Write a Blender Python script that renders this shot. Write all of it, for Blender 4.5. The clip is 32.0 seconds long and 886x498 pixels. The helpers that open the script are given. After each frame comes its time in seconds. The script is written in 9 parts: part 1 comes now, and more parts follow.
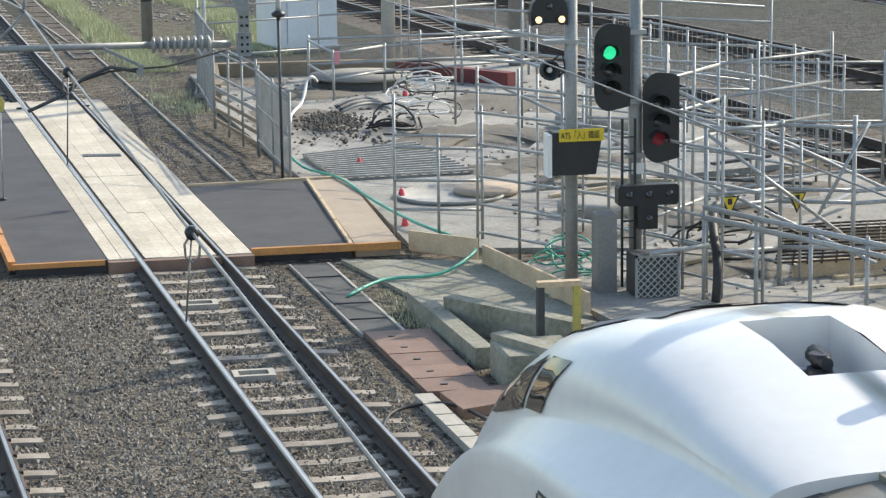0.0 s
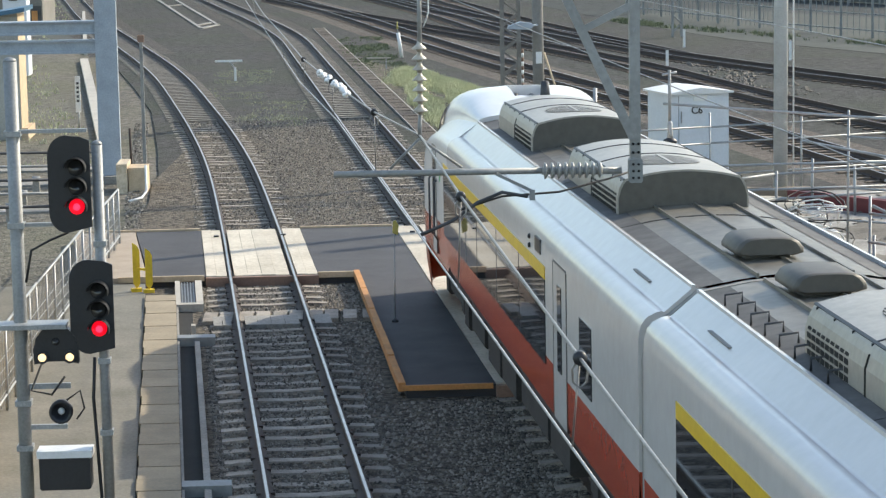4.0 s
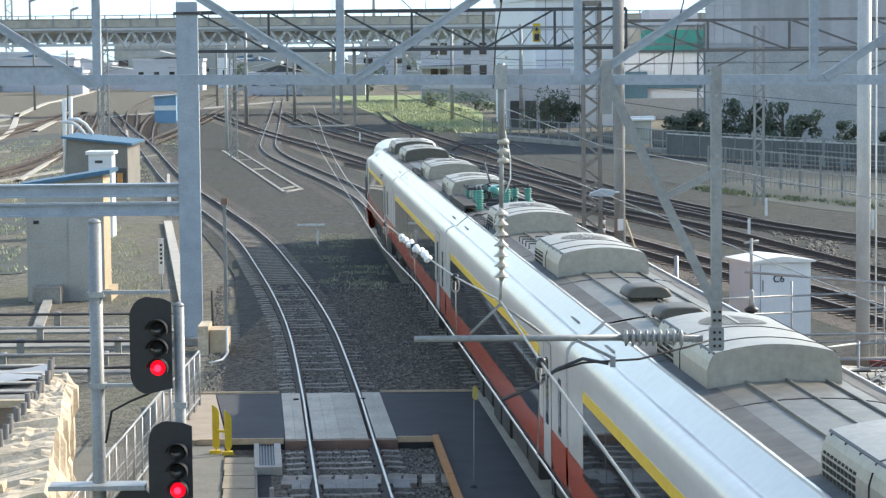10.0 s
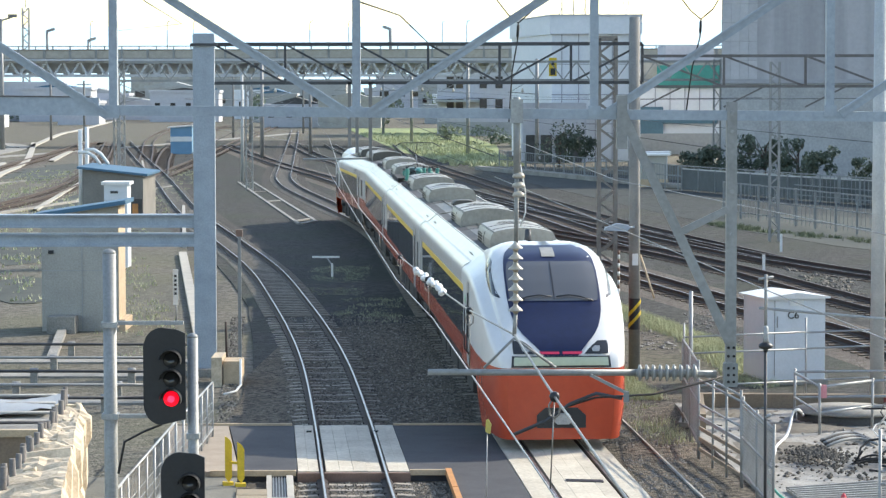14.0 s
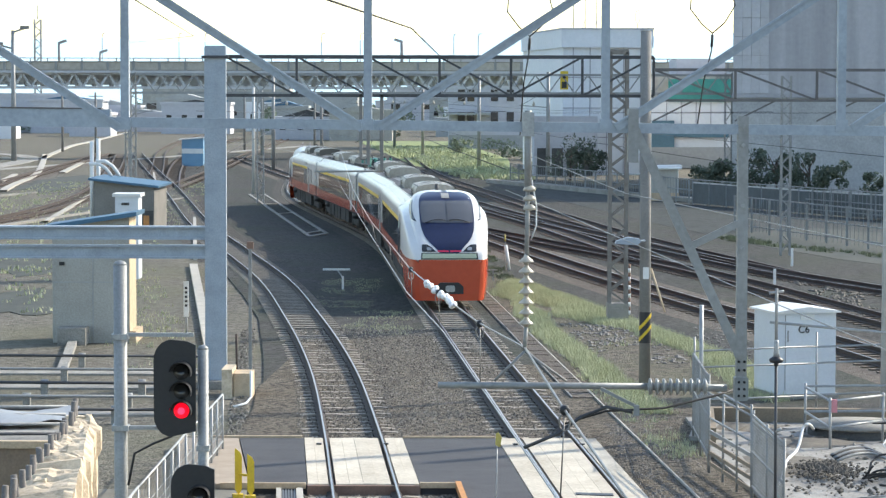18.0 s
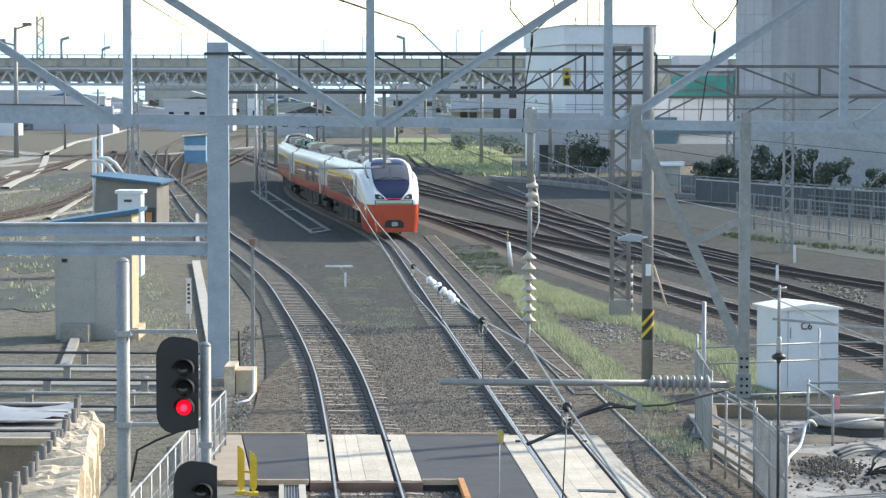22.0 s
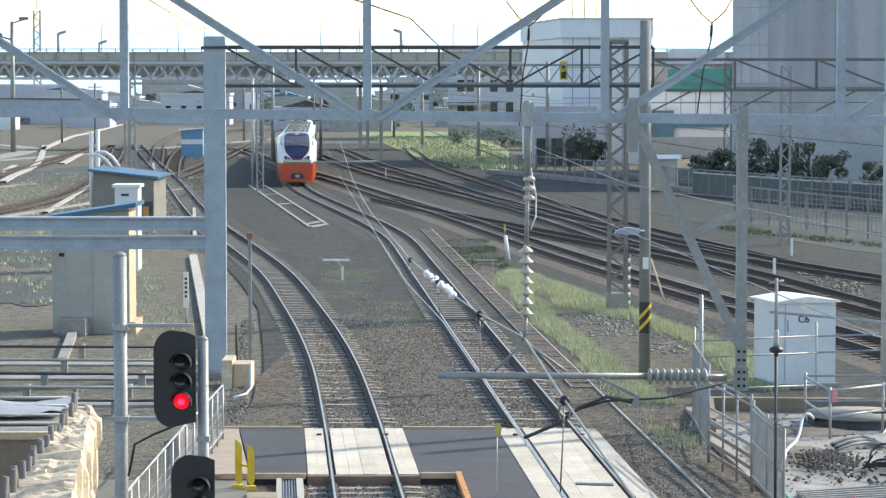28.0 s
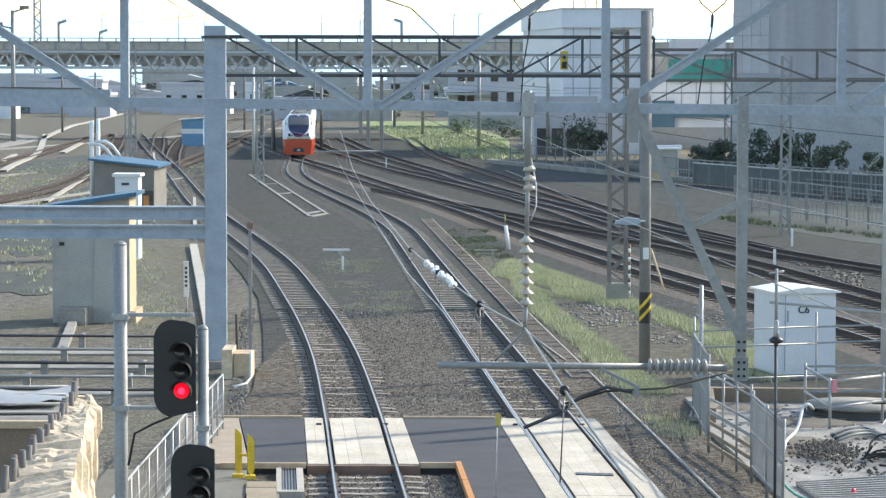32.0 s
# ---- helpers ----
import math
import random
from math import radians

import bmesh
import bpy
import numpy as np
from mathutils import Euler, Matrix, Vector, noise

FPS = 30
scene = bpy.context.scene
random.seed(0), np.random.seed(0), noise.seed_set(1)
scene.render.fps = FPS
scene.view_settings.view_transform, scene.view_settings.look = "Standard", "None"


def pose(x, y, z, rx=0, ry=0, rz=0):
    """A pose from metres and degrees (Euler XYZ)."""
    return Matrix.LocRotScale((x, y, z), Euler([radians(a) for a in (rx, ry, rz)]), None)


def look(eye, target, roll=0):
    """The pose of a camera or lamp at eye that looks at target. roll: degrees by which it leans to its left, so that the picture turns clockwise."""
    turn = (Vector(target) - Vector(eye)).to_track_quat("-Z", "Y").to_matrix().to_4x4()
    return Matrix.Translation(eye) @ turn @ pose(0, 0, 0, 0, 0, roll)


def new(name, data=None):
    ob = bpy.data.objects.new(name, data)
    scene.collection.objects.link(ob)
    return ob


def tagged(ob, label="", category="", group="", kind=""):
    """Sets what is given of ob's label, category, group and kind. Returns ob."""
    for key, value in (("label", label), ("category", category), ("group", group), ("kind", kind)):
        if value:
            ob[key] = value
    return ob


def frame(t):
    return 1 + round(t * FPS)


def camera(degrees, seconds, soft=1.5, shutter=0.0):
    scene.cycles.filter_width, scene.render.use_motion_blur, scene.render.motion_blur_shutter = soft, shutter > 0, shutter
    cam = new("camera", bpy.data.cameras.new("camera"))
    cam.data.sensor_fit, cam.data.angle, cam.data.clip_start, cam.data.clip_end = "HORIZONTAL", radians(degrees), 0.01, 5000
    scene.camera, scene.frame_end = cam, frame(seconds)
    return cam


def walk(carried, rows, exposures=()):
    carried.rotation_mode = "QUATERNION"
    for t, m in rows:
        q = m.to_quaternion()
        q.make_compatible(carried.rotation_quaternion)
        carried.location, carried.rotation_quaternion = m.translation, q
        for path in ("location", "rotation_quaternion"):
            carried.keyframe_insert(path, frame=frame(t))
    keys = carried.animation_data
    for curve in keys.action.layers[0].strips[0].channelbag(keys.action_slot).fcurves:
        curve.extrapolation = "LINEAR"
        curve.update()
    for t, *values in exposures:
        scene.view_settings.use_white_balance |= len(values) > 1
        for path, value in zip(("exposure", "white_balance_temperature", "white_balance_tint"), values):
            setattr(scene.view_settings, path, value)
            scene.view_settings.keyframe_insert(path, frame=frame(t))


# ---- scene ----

# ---- the camera: a long lens on a footbridge, panned and tilted by hand ----
EYE = 6.82
cam = camera(19.51, 32.0, soft=1.35)


def view(yaw, pitch, roll):
    return pose(0, 0, EYE, 0, 0, yaw) @ pose(0, 0, 0, 90 + pitch) @ pose(0, 0, 0, 0, 0, roll)


AIM = (
    (0, -10.994, -11.018, -0.704),
    (0.5, -10.073, -11.083, -0.546),
    (1, -8.995, -11.068, -0.543),
    (1.5, -7.720, -10.986, -0.482),
    (2, -6.227, -10.543, -0.761),
    (2.5, -5.125, -9.574, -0.828),
    (3, -4.106, -9.094, -0.811),
    (3.5, -3.257, -8.685, -0.938),
    (4, -2.297, -8.077, -1.069),
    (4.5, -1.532, -7.315, -1.402),
    (6.5, -1.626, -6.894, -1.306),
    (7, -1.734, -6.826, -1.365),
    (7.5, -1.676, -6.758, -1.276),
    (8, -1.645, -6.667, -1.273),
    (8.5, -1.311, -6.082, -0.959),
    (9, -0.918, -5.146, -0.416),
    (9.5, -0.702, -4.699, -0.492),
    (10, -0.551, -4.378, -0.575),
    (10.5, -0.481, -4.238, -0.502),
    (11, -0.462, -4.145, -0.459),
    (11.5, -0.394, -4.057, -0.405),
    (12, -0.366, -3.965, -0.400),
    (12.5, -0.333, -3.887, -0.374),
    (13, -0.304, -3.791, -0.243),
    (13.5, -0.244, -3.711, -0.221),
    (14, -0.232, -3.636, -0.094),
    (14.5, -0.188, -3.572, -0.003),
    (16.5, -0.014, -3.388, -0.028),
    (17, -0.012, -3.356, 0.023),
    (17.5, -0.014, -3.335, 0.060),
    (18, 0.007, -3.349, 0.105),
    (18.5, 0.050, -3.362, 0.106),
    (19, 0.075, -3.387, 0.088),
    (19.5, 0.080, -3.395, 0.028),
    (20, 0.066, -3.396, 0.004),
    (20.5, 0.077, -3.394, 0.067),
    (21, 0.076, -3.391, 0.083),
    (21.5, 0.080, -3.393, 0.056),
    (22, 0.063, -3.421, 0.085),
    (22.5, 0.061, -3.430, 0.058),
    (23, 0.044, -3.424, 0.010),
    (23.5, 0.035, -3.418, -0.038),
    (24, 0.035, -3.430, 0.069),
    (24.5, 0.055, -3.448, 0.102),
    (25, 0.066, -3.476, 0.149),
    (25.5, 0.080, -3.496, 0.121),
    (27.5, 0.003, -3.546, 0.060),
    (28, -0.000, -3.564, 0.002),
    (28.5, -0.017, -3.606, 0.083),
    (29, -0.021, -3.663, 0.148),
    (29.5, 0.002, -3.682, 0.167),
    (30, -0.003, -3.693, 0.110),
    (30.5, -0.020, -3.714, 0.126),
    (31, -0.001, -3.726, 0.125),
    (31.5, 0.003, -3.753, 0.057),
    (32, 0.005, -3.790, 0.107),
)
walk(cam, [(t, view(a, b, c)) for t, a, b, c in AIM], exposures=((0.0, 0.31, 7250, 8), (1.0, 0.09, 7350, 8), (2.0, 0.07, 7350, 8), (3.0, 0.17, 7300, 8), (4.0, 0.31, 7200, 8), (7.0, 0.54, 7050, 8), (14.0, 0.47, 6900, 8), (32.0, 0.41, 6800, 8)))

# ---- daylight ----
SUN_EL, SUN_AZ = 32.0, 59.5
world = bpy.data.worlds.new("daylight")
scene.world = world
world.use_nodes = True
wn = world.node_tree
sky = wn.nodes.new("ShaderNodeTexSky")
sky.sky_type, sky.sun_disc = "NISHITA", False
sky.sun_elevation, sky.sun_rotation = radians(SUN_EL), radians(SUN_AZ)
sky.air_density, sky.dust_density, sky.ozone_density = 1.0, 0.9, 1.0
wn.nodes["Background"].inputs["Strength"].default_value = 0.262
wn.links.new(sky.outputs[0], wn.nodes["Background"].inputs[0])
sun = new("sun", bpy.data.lights.new("sun", "SUN"))
sun.data.energy, sun.data.angle, sun.data.color = 4.05, radians(0.6), (1.0, 0.95, 0.86)
_a, _e = radians(SUN_AZ), radians(SUN_EL)
sun.matrix_world = look((0, 0, 0), (-math.sin(_a) * math.cos(_e), -math.cos(_a) * math.cos(_e), -math.sin(_e)))

# ---- materials ----
def mat(name, a, b=None, rough=0.7, metal=0.0, scale=3.0, fine=40.0, bump=0.15, spec=0.5, dist=0.01, vary=0.0, detail=6):
    """Base colour between a and b by coarse and fine noise at real size, with relief; vary: change from piece to piece."""
    b = b or tuple(c * 0.72 for c in a)
    m = bpy.data.materials.new(name)
    m.use_nodes = True
    nt = m.node_tree
    n, l = nt.nodes, nt.links
    bs = n["Principled BSDF"]
    tc = n.new("ShaderNodeTexCoord")
    n1, n2 = n.new("ShaderNodeTexNoise"), n.new("ShaderNodeTexNoise")
    for k, s in ((n1, scale), (n2, fine)):
        l.new(tc.outputs["Object"], k.inputs["Vector"])
        k.inputs["Scale"].default_value, k.inputs["Detail"].default_value = s, detail
        k.inputs["Roughness"].default_value = 0.62
    add = n.new("ShaderNodeMath")
    add.operation = "MULTIPLY_ADD"
    add.inputs[1].default_value = 0.5
    l.new(n2.outputs["Fac"], add.inputs[0])
    half = n.new("ShaderNodeMath")
    half.operation = "MULTIPLY"
    half.inputs[1].default_value = 0.5
    l.new(n1.outputs["Fac"], half.inputs[0])
    l.new(half.outputs[0], add.inputs[2])
    rp = n.new("ShaderNodeValToRGB")
    rp.color_ramp.elements[0].position, rp.color_ramp.elements[1].position = 0.36, 0.64
    rp.color_ramp.elements[0].color, rp.color_ramp.elements[1].color = (*b, 1), (*a, 1)
    l.new(add.outputs[0], rp.inputs[0])
    out = rp.outputs[0]
    if vary:
        oi = n.new("ShaderNodeObjectInfo")
        mr = n.new("ShaderNodeMapRange")
        mr.inputs["To Min"].default_value, mr.inputs["To Max"].default_value = 1 - vary, 1 + vary
        l.new(oi.outputs["Random"], mr.inputs["Value"])
        hs = n.new("ShaderNodeHueSaturation")
        l.new(mr.outputs[0], hs.inputs["Value"])
        l.new(out, hs.inputs["Color"])
        out = hs.outputs[0]
    l.new(out, bs.inputs["Base Color"])
    bs.inputs["Roughness"].default_value, bs.inputs["Metallic"].default_value = rough, metal
    bs.inputs["Specular IOR Level"].default_value = spec
    if bump:
        bp = n.new("ShaderNodeBump")
        bp.inputs["Strength"].default_value, bp.inputs["Distance"].default_value = bump, dist
        l.new(add.outputs[0], bp.inputs["Height"])
        l.new(bp.outputs[0], bs.inputs["Normal"])
    return m


def glow(name, colour, strength):
    m = bpy.data.materials.new(name)
    m.use_nodes = True
    bs = m.node_tree.nodes["Principled BSDF"]
    bs.inputs["Base Color"].default_value = (*colour, 1)
    bs.inputs["Emission Color"].default_value = (*colour, 1)
    bs.inputs["Emission Strength"].default_value = strength
    return m


def glass(name, colour, rough=0.04):
    m = bpy.data.materials.new(name)
    m.use_nodes = True
    bs = m.node_tree.nodes["Principled BSDF"]
    bs.inputs["Base Color"].default_value = (*colour, 1)
    bs.inputs["Roughness"].default_value, bs.inputs["IOR"].default_value = rough, 1.5
    bs.inputs["Specular IOR Level"].default_value = 0.7
    return m


RUST = mat("rail_rust", (0.1, 0.072, 0.056), (0.045, 0.036, 0.033), 0.75, 0.3, 4, 60)
STEEL_TOP = mat("polished_rail", (0.5, 0.48, 0.465), (0.3, 0.28, 0.265), 0.36, 1.0, 3, 30, 0.03)
RUST_DULL = mat("dull_railhead", (0.24, 0.2, 0.175), (0.13, 0.1, 0.085), 0.5, 0.7, 3, 30, 0.03)
SLEEPER = mat("sleeper_concrete", (0.42, 0.37, 0.305), (0.19, 0.165, 0.135), 0.9, 0, 5, 45, 0.3, vary=0.18)
SLEEPER_WOOD = mat("sleeper_timber", (0.2, 0.15, 0.11), (0.09, 0.07, 0.055), 0.9, 0, 5, 45, 0.3, vary=0.2)
TIMBER = mat("pale_crossing_timber", (0.66, 0.6, 0.49), (0.4, 0.345, 0.265), 0.85, 0, 0.9, 14, 0.2, vary=0.07)
ORANGE_WOOD = mat("orange_edge_timber", (0.64, 0.29, 0.09), (0.38, 0.18, 0.07), 0.8, 0, 2, 30, 0.2)
CREAM_WOOD = mat("cream_edge_timber", (0.62, 0.48, 0.32), (0.4, 0.3, 0.2), 0.8, 0, 3, 30, 0.15)
ASPHALT = mat("asphalt", (0.07, 0.07, 0.075), (0.035, 0.035, 0.04), 0.85, 0, 1.2, 90, 0.35)
BOARD = mat("buff_board", (0.42, 0.34, 0.26), (0.3, 0.24, 0.18), 0.85, 0, 2, 40, 0.1)
RUSTPLATE = mat("rust_brown_plate", (0.3, 0.19, 0.14), (0.19, 0.12, 0.09), 0.7, 0.2, 3, 40, 0.1, vary=0.12)
CONC = mat("weathered_concrete", (0.36, 0.345, 0.31), (0.17, 0.16, 0.14), 0.9, 0, 0.9, 22, 0.3)
CONC_PATH = mat("buff_path_slab", (0.36, 0.295, 0.2), (0.235, 0.195, 0.14), 0.9, 0, 2, 30, 0.25, vary=0.1)
FLOOR_CONC = mat("dirty_floor_concrete", (0.235, 0.22, 0.185), (0.13, 0.125, 0.1), 0.95, 0, 0.8, 22, 0.35)
# Matt black painted where drain, louvres, seams and bolt holes lie in shade.
GAP_SHADE = mat("black_gap_shade", (0.022, 0.022, 0.02), (0.012, 0.012, 0.011), 0.97, 0, 3, 30, 0.2)
PALEPOLE = mat("pale_galvanised_pole", (0.5, 0.51, 0.5), (0.36, 0.37, 0.365), 0.55, 0.1, 2, 30, 0.05)
CONC_RAW = mat("broken_cream_concrete", (0.72, 0.6, 0.44), (0.44, 0.34, 0.23), 0.9, 0, 2.2, 18, 0.4, dist=0.02)
OLD_BAR = mat("dull_reinforcing_bar", (0.2, 0.185, 0.17), (0.12, 0.105, 0.095), 0.8, 0.1, 4, 40, 0.1)
PLY = mat("plywood_sheet", (0.3, 0.22, 0.15), (0.19, 0.14, 0.1), 0.8, 0, 2, 20, 0.1)
GALV = mat("galvanised_steel", (0.42, 0.43, 0.43), (0.24, 0.25, 0.25), 0.5, 0.4, 3, 40, 0.05)
GANTRY = mat("grey_blue_gantry_paint", (0.37, 0.425, 0.48), (0.26, 0.3, 0.345), 0.55, 0.1, 2.5, 30, 0.05)
DARKSTEEL = mat("dark_steel", (0.085, 0.09, 0.1), (0.045, 0.047, 0.05), 0.6, 0.4, 3, 40, 0.05)
POLE = mat("concrete_pole", (0.26, 0.25, 0.235), (0.17, 0.165, 0.155), 0.85, 0, 2, 30, 0.15)
GREYPOLE = mat("grey_steel_pole", (0.33, 0.335, 0.33), (0.21, 0.215, 0.21), 0.55, 0.2, 2, 30, 0.05)
BLACK = mat("black_enamel", (0.02, 0.022, 0.026), (0.012, 0.013, 0.016), 0.45, 0, 3, 30, 0.04)
WHITE = mat("white_paint", (0.78, 0.78, 0.76), (0.64, 0.64, 0.62), 0.5, 0, 2, 25, 0.05)
CABINET = mat("pale_blue_grey_enamel", (0.68, 0.71, 0.74), (0.58, 0.61, 0.64), 0.45, 0, 1.5, 20, 0.04)
YELLOW_DULL = mat("faded_yellow_paint", (0.5, 0.42, 0.1), (0.33, 0.28, 0.09), 0.65, 0, 3, 30, 0.08)
YELLOW = mat("yellow_paint", (0.78, 0.55, 0.03), (0.55, 0.38, 0.03), 0.55, 0, 3, 30, 0.06)
PORCELAIN = mat("white_porcelain", (0.55, 0.5, 0.42), (0.33, 0.29, 0.23), 0.3, 0, 8, 40, 0.02)
GREYPORC = mat("grey_porcelain", (0.34, 0.34, 0.32), (0.22, 0.22, 0.21), 0.3, 0, 8, 40, 0.02)
WIRE = mat("copper_wire", (0.3, 0.29, 0.28), (0.17, 0.16, 0.15), 0.4, 0.7, 5, 40, 0)
# Lighter wire for the near span, with its sun glint put into the colour.
WIRE_BRIGHT = mat("contact_wire_sun_glint", (0.42, 0.42, 0.42), (0.3, 0.3, 0.3), 0.5, 0.4, 5, 40, 0)
RUBBER = mat("black_rubber", (0.025, 0.025, 0.025), (0.015, 0.015, 0.015), 0.6, 0, 5, 40, 0.05)
GREENHOSE = mat("green_hose", (0.08, 0.42, 0.3), (0.05, 0.3, 0.22), 0.45, 0, 5, 40, 0.02)
REDSTEEL = mat("dark_red_steel", (0.2, 0.04, 0.04), (0.13, 0.03, 0.03), 0.6, 0.1, 3, 30, 0.05)
TRENCH = mat("damp_dark_concrete", (0.1, 0.1, 0.095), (0.05, 0.05, 0.05), 0.9, 0, 2, 25, 0.2)
MESH_SHEET = mat("grey_mesh_sheet", (0.35, 0.37, 0.39), (0.27, 0.29, 0.3), 0.7, 0, 2, 30, 0.05)
ROOF_BLUE = mat("blue_metal_roof", (0.065, 0.16, 0.25), (0.045, 0.115, 0.18), 0.55, 0.1, 2, 20, 0.05)
HUT_BROWN = mat("brown_grey_boards", (0.25, 0.235, 0.21), (0.17, 0.16, 0.14), 0.85, 0, 0.8, 12, 0.15)
WALL_GREY = mat("grey_hut_wall", (0.44, 0.43, 0.385), (0.29, 0.28, 0.25), 0.85, 0, 0.8, 20, 0.15)
BLD_GREY = mat("grey_concrete_building", (0.56, 0.56, 0.58), (0.45, 0.45, 0.48), 0.9, 0, 0.12, 2, 0.1)
BLD_WHITE = mat("off_white_building", (0.78, 0.79, 0.8), (0.68, 0.7, 0.71), 0.8, 0, 0.12, 3, 0.05)
TEAL = mat("teal_panel", (0.05, 0.3, 0.25), (0.04, 0.22, 0.19), 0.6, 0, 0.4, 4, 0.05)
TEAL_DULL = mat("dull_blue_teal_paint", (0.1, 0.2, 0.25), (0.07, 0.14, 0.18), 0.6, 0, 0.6, 6, 0.05)
BLUE_PAINT = mat("blue_paint", (0.17, 0.33, 0.48), (0.12, 0.25, 0.38), 0.6, 0, 1, 10, 0.05)
RUBBLE = mat("rubble_concrete", (0.4, 0.385, 0.35), (0.17, 0.16, 0.145), 0.95, 0, 0.9, 14, 0.5, dist=0.04)
TIMBER_BROWN = mat("old_brown_timber", (0.3, 0.235, 0.16), (0.18, 0.14, 0.1), 0.85, 0, 2, 30, 0.2)
STONE_DARK = mat("dark_fence_stone", (0.2, 0.185, 0.165), (0.08, 0.075, 0.068), 0.9, 0, 7, 60, 0.3)
DUG_EARTH = mat("dark_dug_earth", (0.13, 0.118, 0.1), (0.05, 0.046, 0.04), 0.95, 0, 5, 40, 0.4)
STONE = mat("ballast_stone", (0.3, 0.28, 0.25), (0.13, 0.12, 0.11), 0.9, 0, 7, 60, 0.3)
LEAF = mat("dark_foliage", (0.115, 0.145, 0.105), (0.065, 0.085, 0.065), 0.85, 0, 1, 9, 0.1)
# Far foliage is raised and greyed: distance haze is mixed into its colour.
LEAF_FAR = mat("haze_paled_foliage", (0.25, 0.285, 0.2), (0.16, 0.185, 0.13), 0.85, 0, 0.2, 2, 0.1)
YARD_SHEET = mat("dark_fence_mesh", (0.13, 0.145, 0.145), (0.085, 0.095, 0.095), 0.8, 0.1, 1, 12, 0.1)
YARD_STEEL = mat("dull_fence_steel", (0.27, 0.285, 0.285), (0.19, 0.2, 0.2), 0.6, 0.2, 2, 20, 0.05)
TRUSS = mat("grey_truss_paint", (0.56, 0.57, 0.58), (0.44, 0.45, 0.46), 0.7, 0.1, 0.5, 8, 0.05)
FLOOR_PALE = mat("stained_plinth_concrete", (0.46, 0.465, 0.465), (0.3, 0.305, 0.305), 0.9, 0, 0.6, 6, 0.2)
JOINT = mat("soft_panel_joint", (0.38, 0.38, 0.4), (0.32, 0.32, 0.34), 0.9, 0, 0.5, 5, 0.05)
DIM_WALL = mat("dim_grey_wall", (0.4, 0.41, 0.4), (0.3, 0.31, 0.3), 0.9, 0, 0.2, 3, 0.05)
MUD = mat("wet_brown_earth", (0.2, 0.178, 0.145), (0.1, 0.09, 0.075), 0.95, 0, 1.2, 16, 0.5, dist=0.05)
MAT_STEEL = mat("pale_mat_steel", (0.42, 0.41, 0.38), (0.25, 0.24, 0.22), 0.7, 0.3, 3, 30, 0.1)
MARK_RED = mat("small_red_marker", (0.75, 0.08, 0.1), (0.6, 0.06, 0.08), 0.5, 0, 4, 30, 0.05)
GRASS = mat("yellow_green_grass", (0.56, 0.56, 0.35), (0.34, 0.36, 0.21), 0.85, 0, 0.6, 6, 0.1)
PINK_CLOTH = mat("faded_pink_cloth", (0.7, 0.3, 0.32), (0.55, 0.22, 0.24), 0.8, 0, 4, 30, 0.05)
DULL_WEED = mat("dull_green_weed", (0.15, 0.18, 0.095), (0.09, 0.11, 0.06), 0.9, 0, 0.8, 8, 0.1)
GRASS_FAR = mat("bright_green_grass", (0.3, 0.36, 0.12), (0.13, 0.15, 0.075), 0.9, 0, 0.35, 2.5, 0.2)
TRUNK = mat("bark", (0.12, 0.09, 0.07), (0.07, 0.055, 0.045), 0.9, 0, 4, 30, 0.3)
# Hills glow by themselves; distance haze is put into their colour.
HILL = glow("hill_haze_glow", (0.68, 0.83, 0.9), 0.7)

T_WHITE = mat("train_silver_white", (0.6, 0.575, 0.548), (0.54, 0.517, 0.492), 0.2, 0.0, 0.7, 6, 0.012)
# Lighter copy of the body white; the nose's sunlit brightness is in the colour.
T_NOSE_LIT = mat("train_nose_white_lit", (0.7, 0.685, 0.665), (0.64, 0.626, 0.607), 0.24, 0.0, 0.7, 6, 0.012)
T_ORANGE = mat("train_orange_red", (0.48, 0.07, 0.03), (0.41, 0.058, 0.026), 0.24, 0, 0.7, 6, 0.01)
T_YELLOW = mat("train_yellow_band", (0.8, 0.52, 0.02), (0.68, 0.42, 0.02), 0.4, 0, 1, 8, 0.01)
T_NAVY = mat("train_navy", (0.01, 0.016, 0.06), (0.007, 0.011, 0.042), 0.3, 0, 1, 8, 0.01)
T_GLASS = glass("train_dark_glass", (0.02, 0.022, 0.024), 0.03)
T_SHIELD = glass("windscreen_glass", (0.10, 0.10, 0.105), 0.05)
T_ROOF = mat("dusty_grey_roof", (0.21, 0.192, 0.155), (0.09, 0.083, 0.068), 0.44, 0.05, 0.35, 6, 0.04)
T_ROOF_DK = mat("dark_roof_walkway", (0.115, 0.11, 0.102), (0.04, 0.038, 0.035), 0.7, 0, 0.55, 5, 0.08)
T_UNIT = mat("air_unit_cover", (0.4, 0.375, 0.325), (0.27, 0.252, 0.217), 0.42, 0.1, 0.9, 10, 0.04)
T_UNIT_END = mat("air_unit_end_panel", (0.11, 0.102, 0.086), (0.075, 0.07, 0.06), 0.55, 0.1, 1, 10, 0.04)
T_UNDER = mat("underframe_grey", (0.055, 0.052, 0.049), (0.03, 0.028, 0.027), 0.85, 0.1, 2, 20, 0.15)
T_BELLOWS = mat("grey_gangway_rubber", (0.32, 0.31, 0.28), (0.22, 0.213, 0.195), 0.8, 0, 3, 25, 0.1)
T_STRIP = mat("pale_green_strip", (0.5, 0.54, 0.4), (0.42, 0.46, 0.34), 0.35, 0, 2, 15, 0.02)
T_EMBLEM = mat("green_mark", (0.12, 0.42, 0.2), (0.08, 0.32, 0.15), 0.4, 0, 5, 30, 0.02)
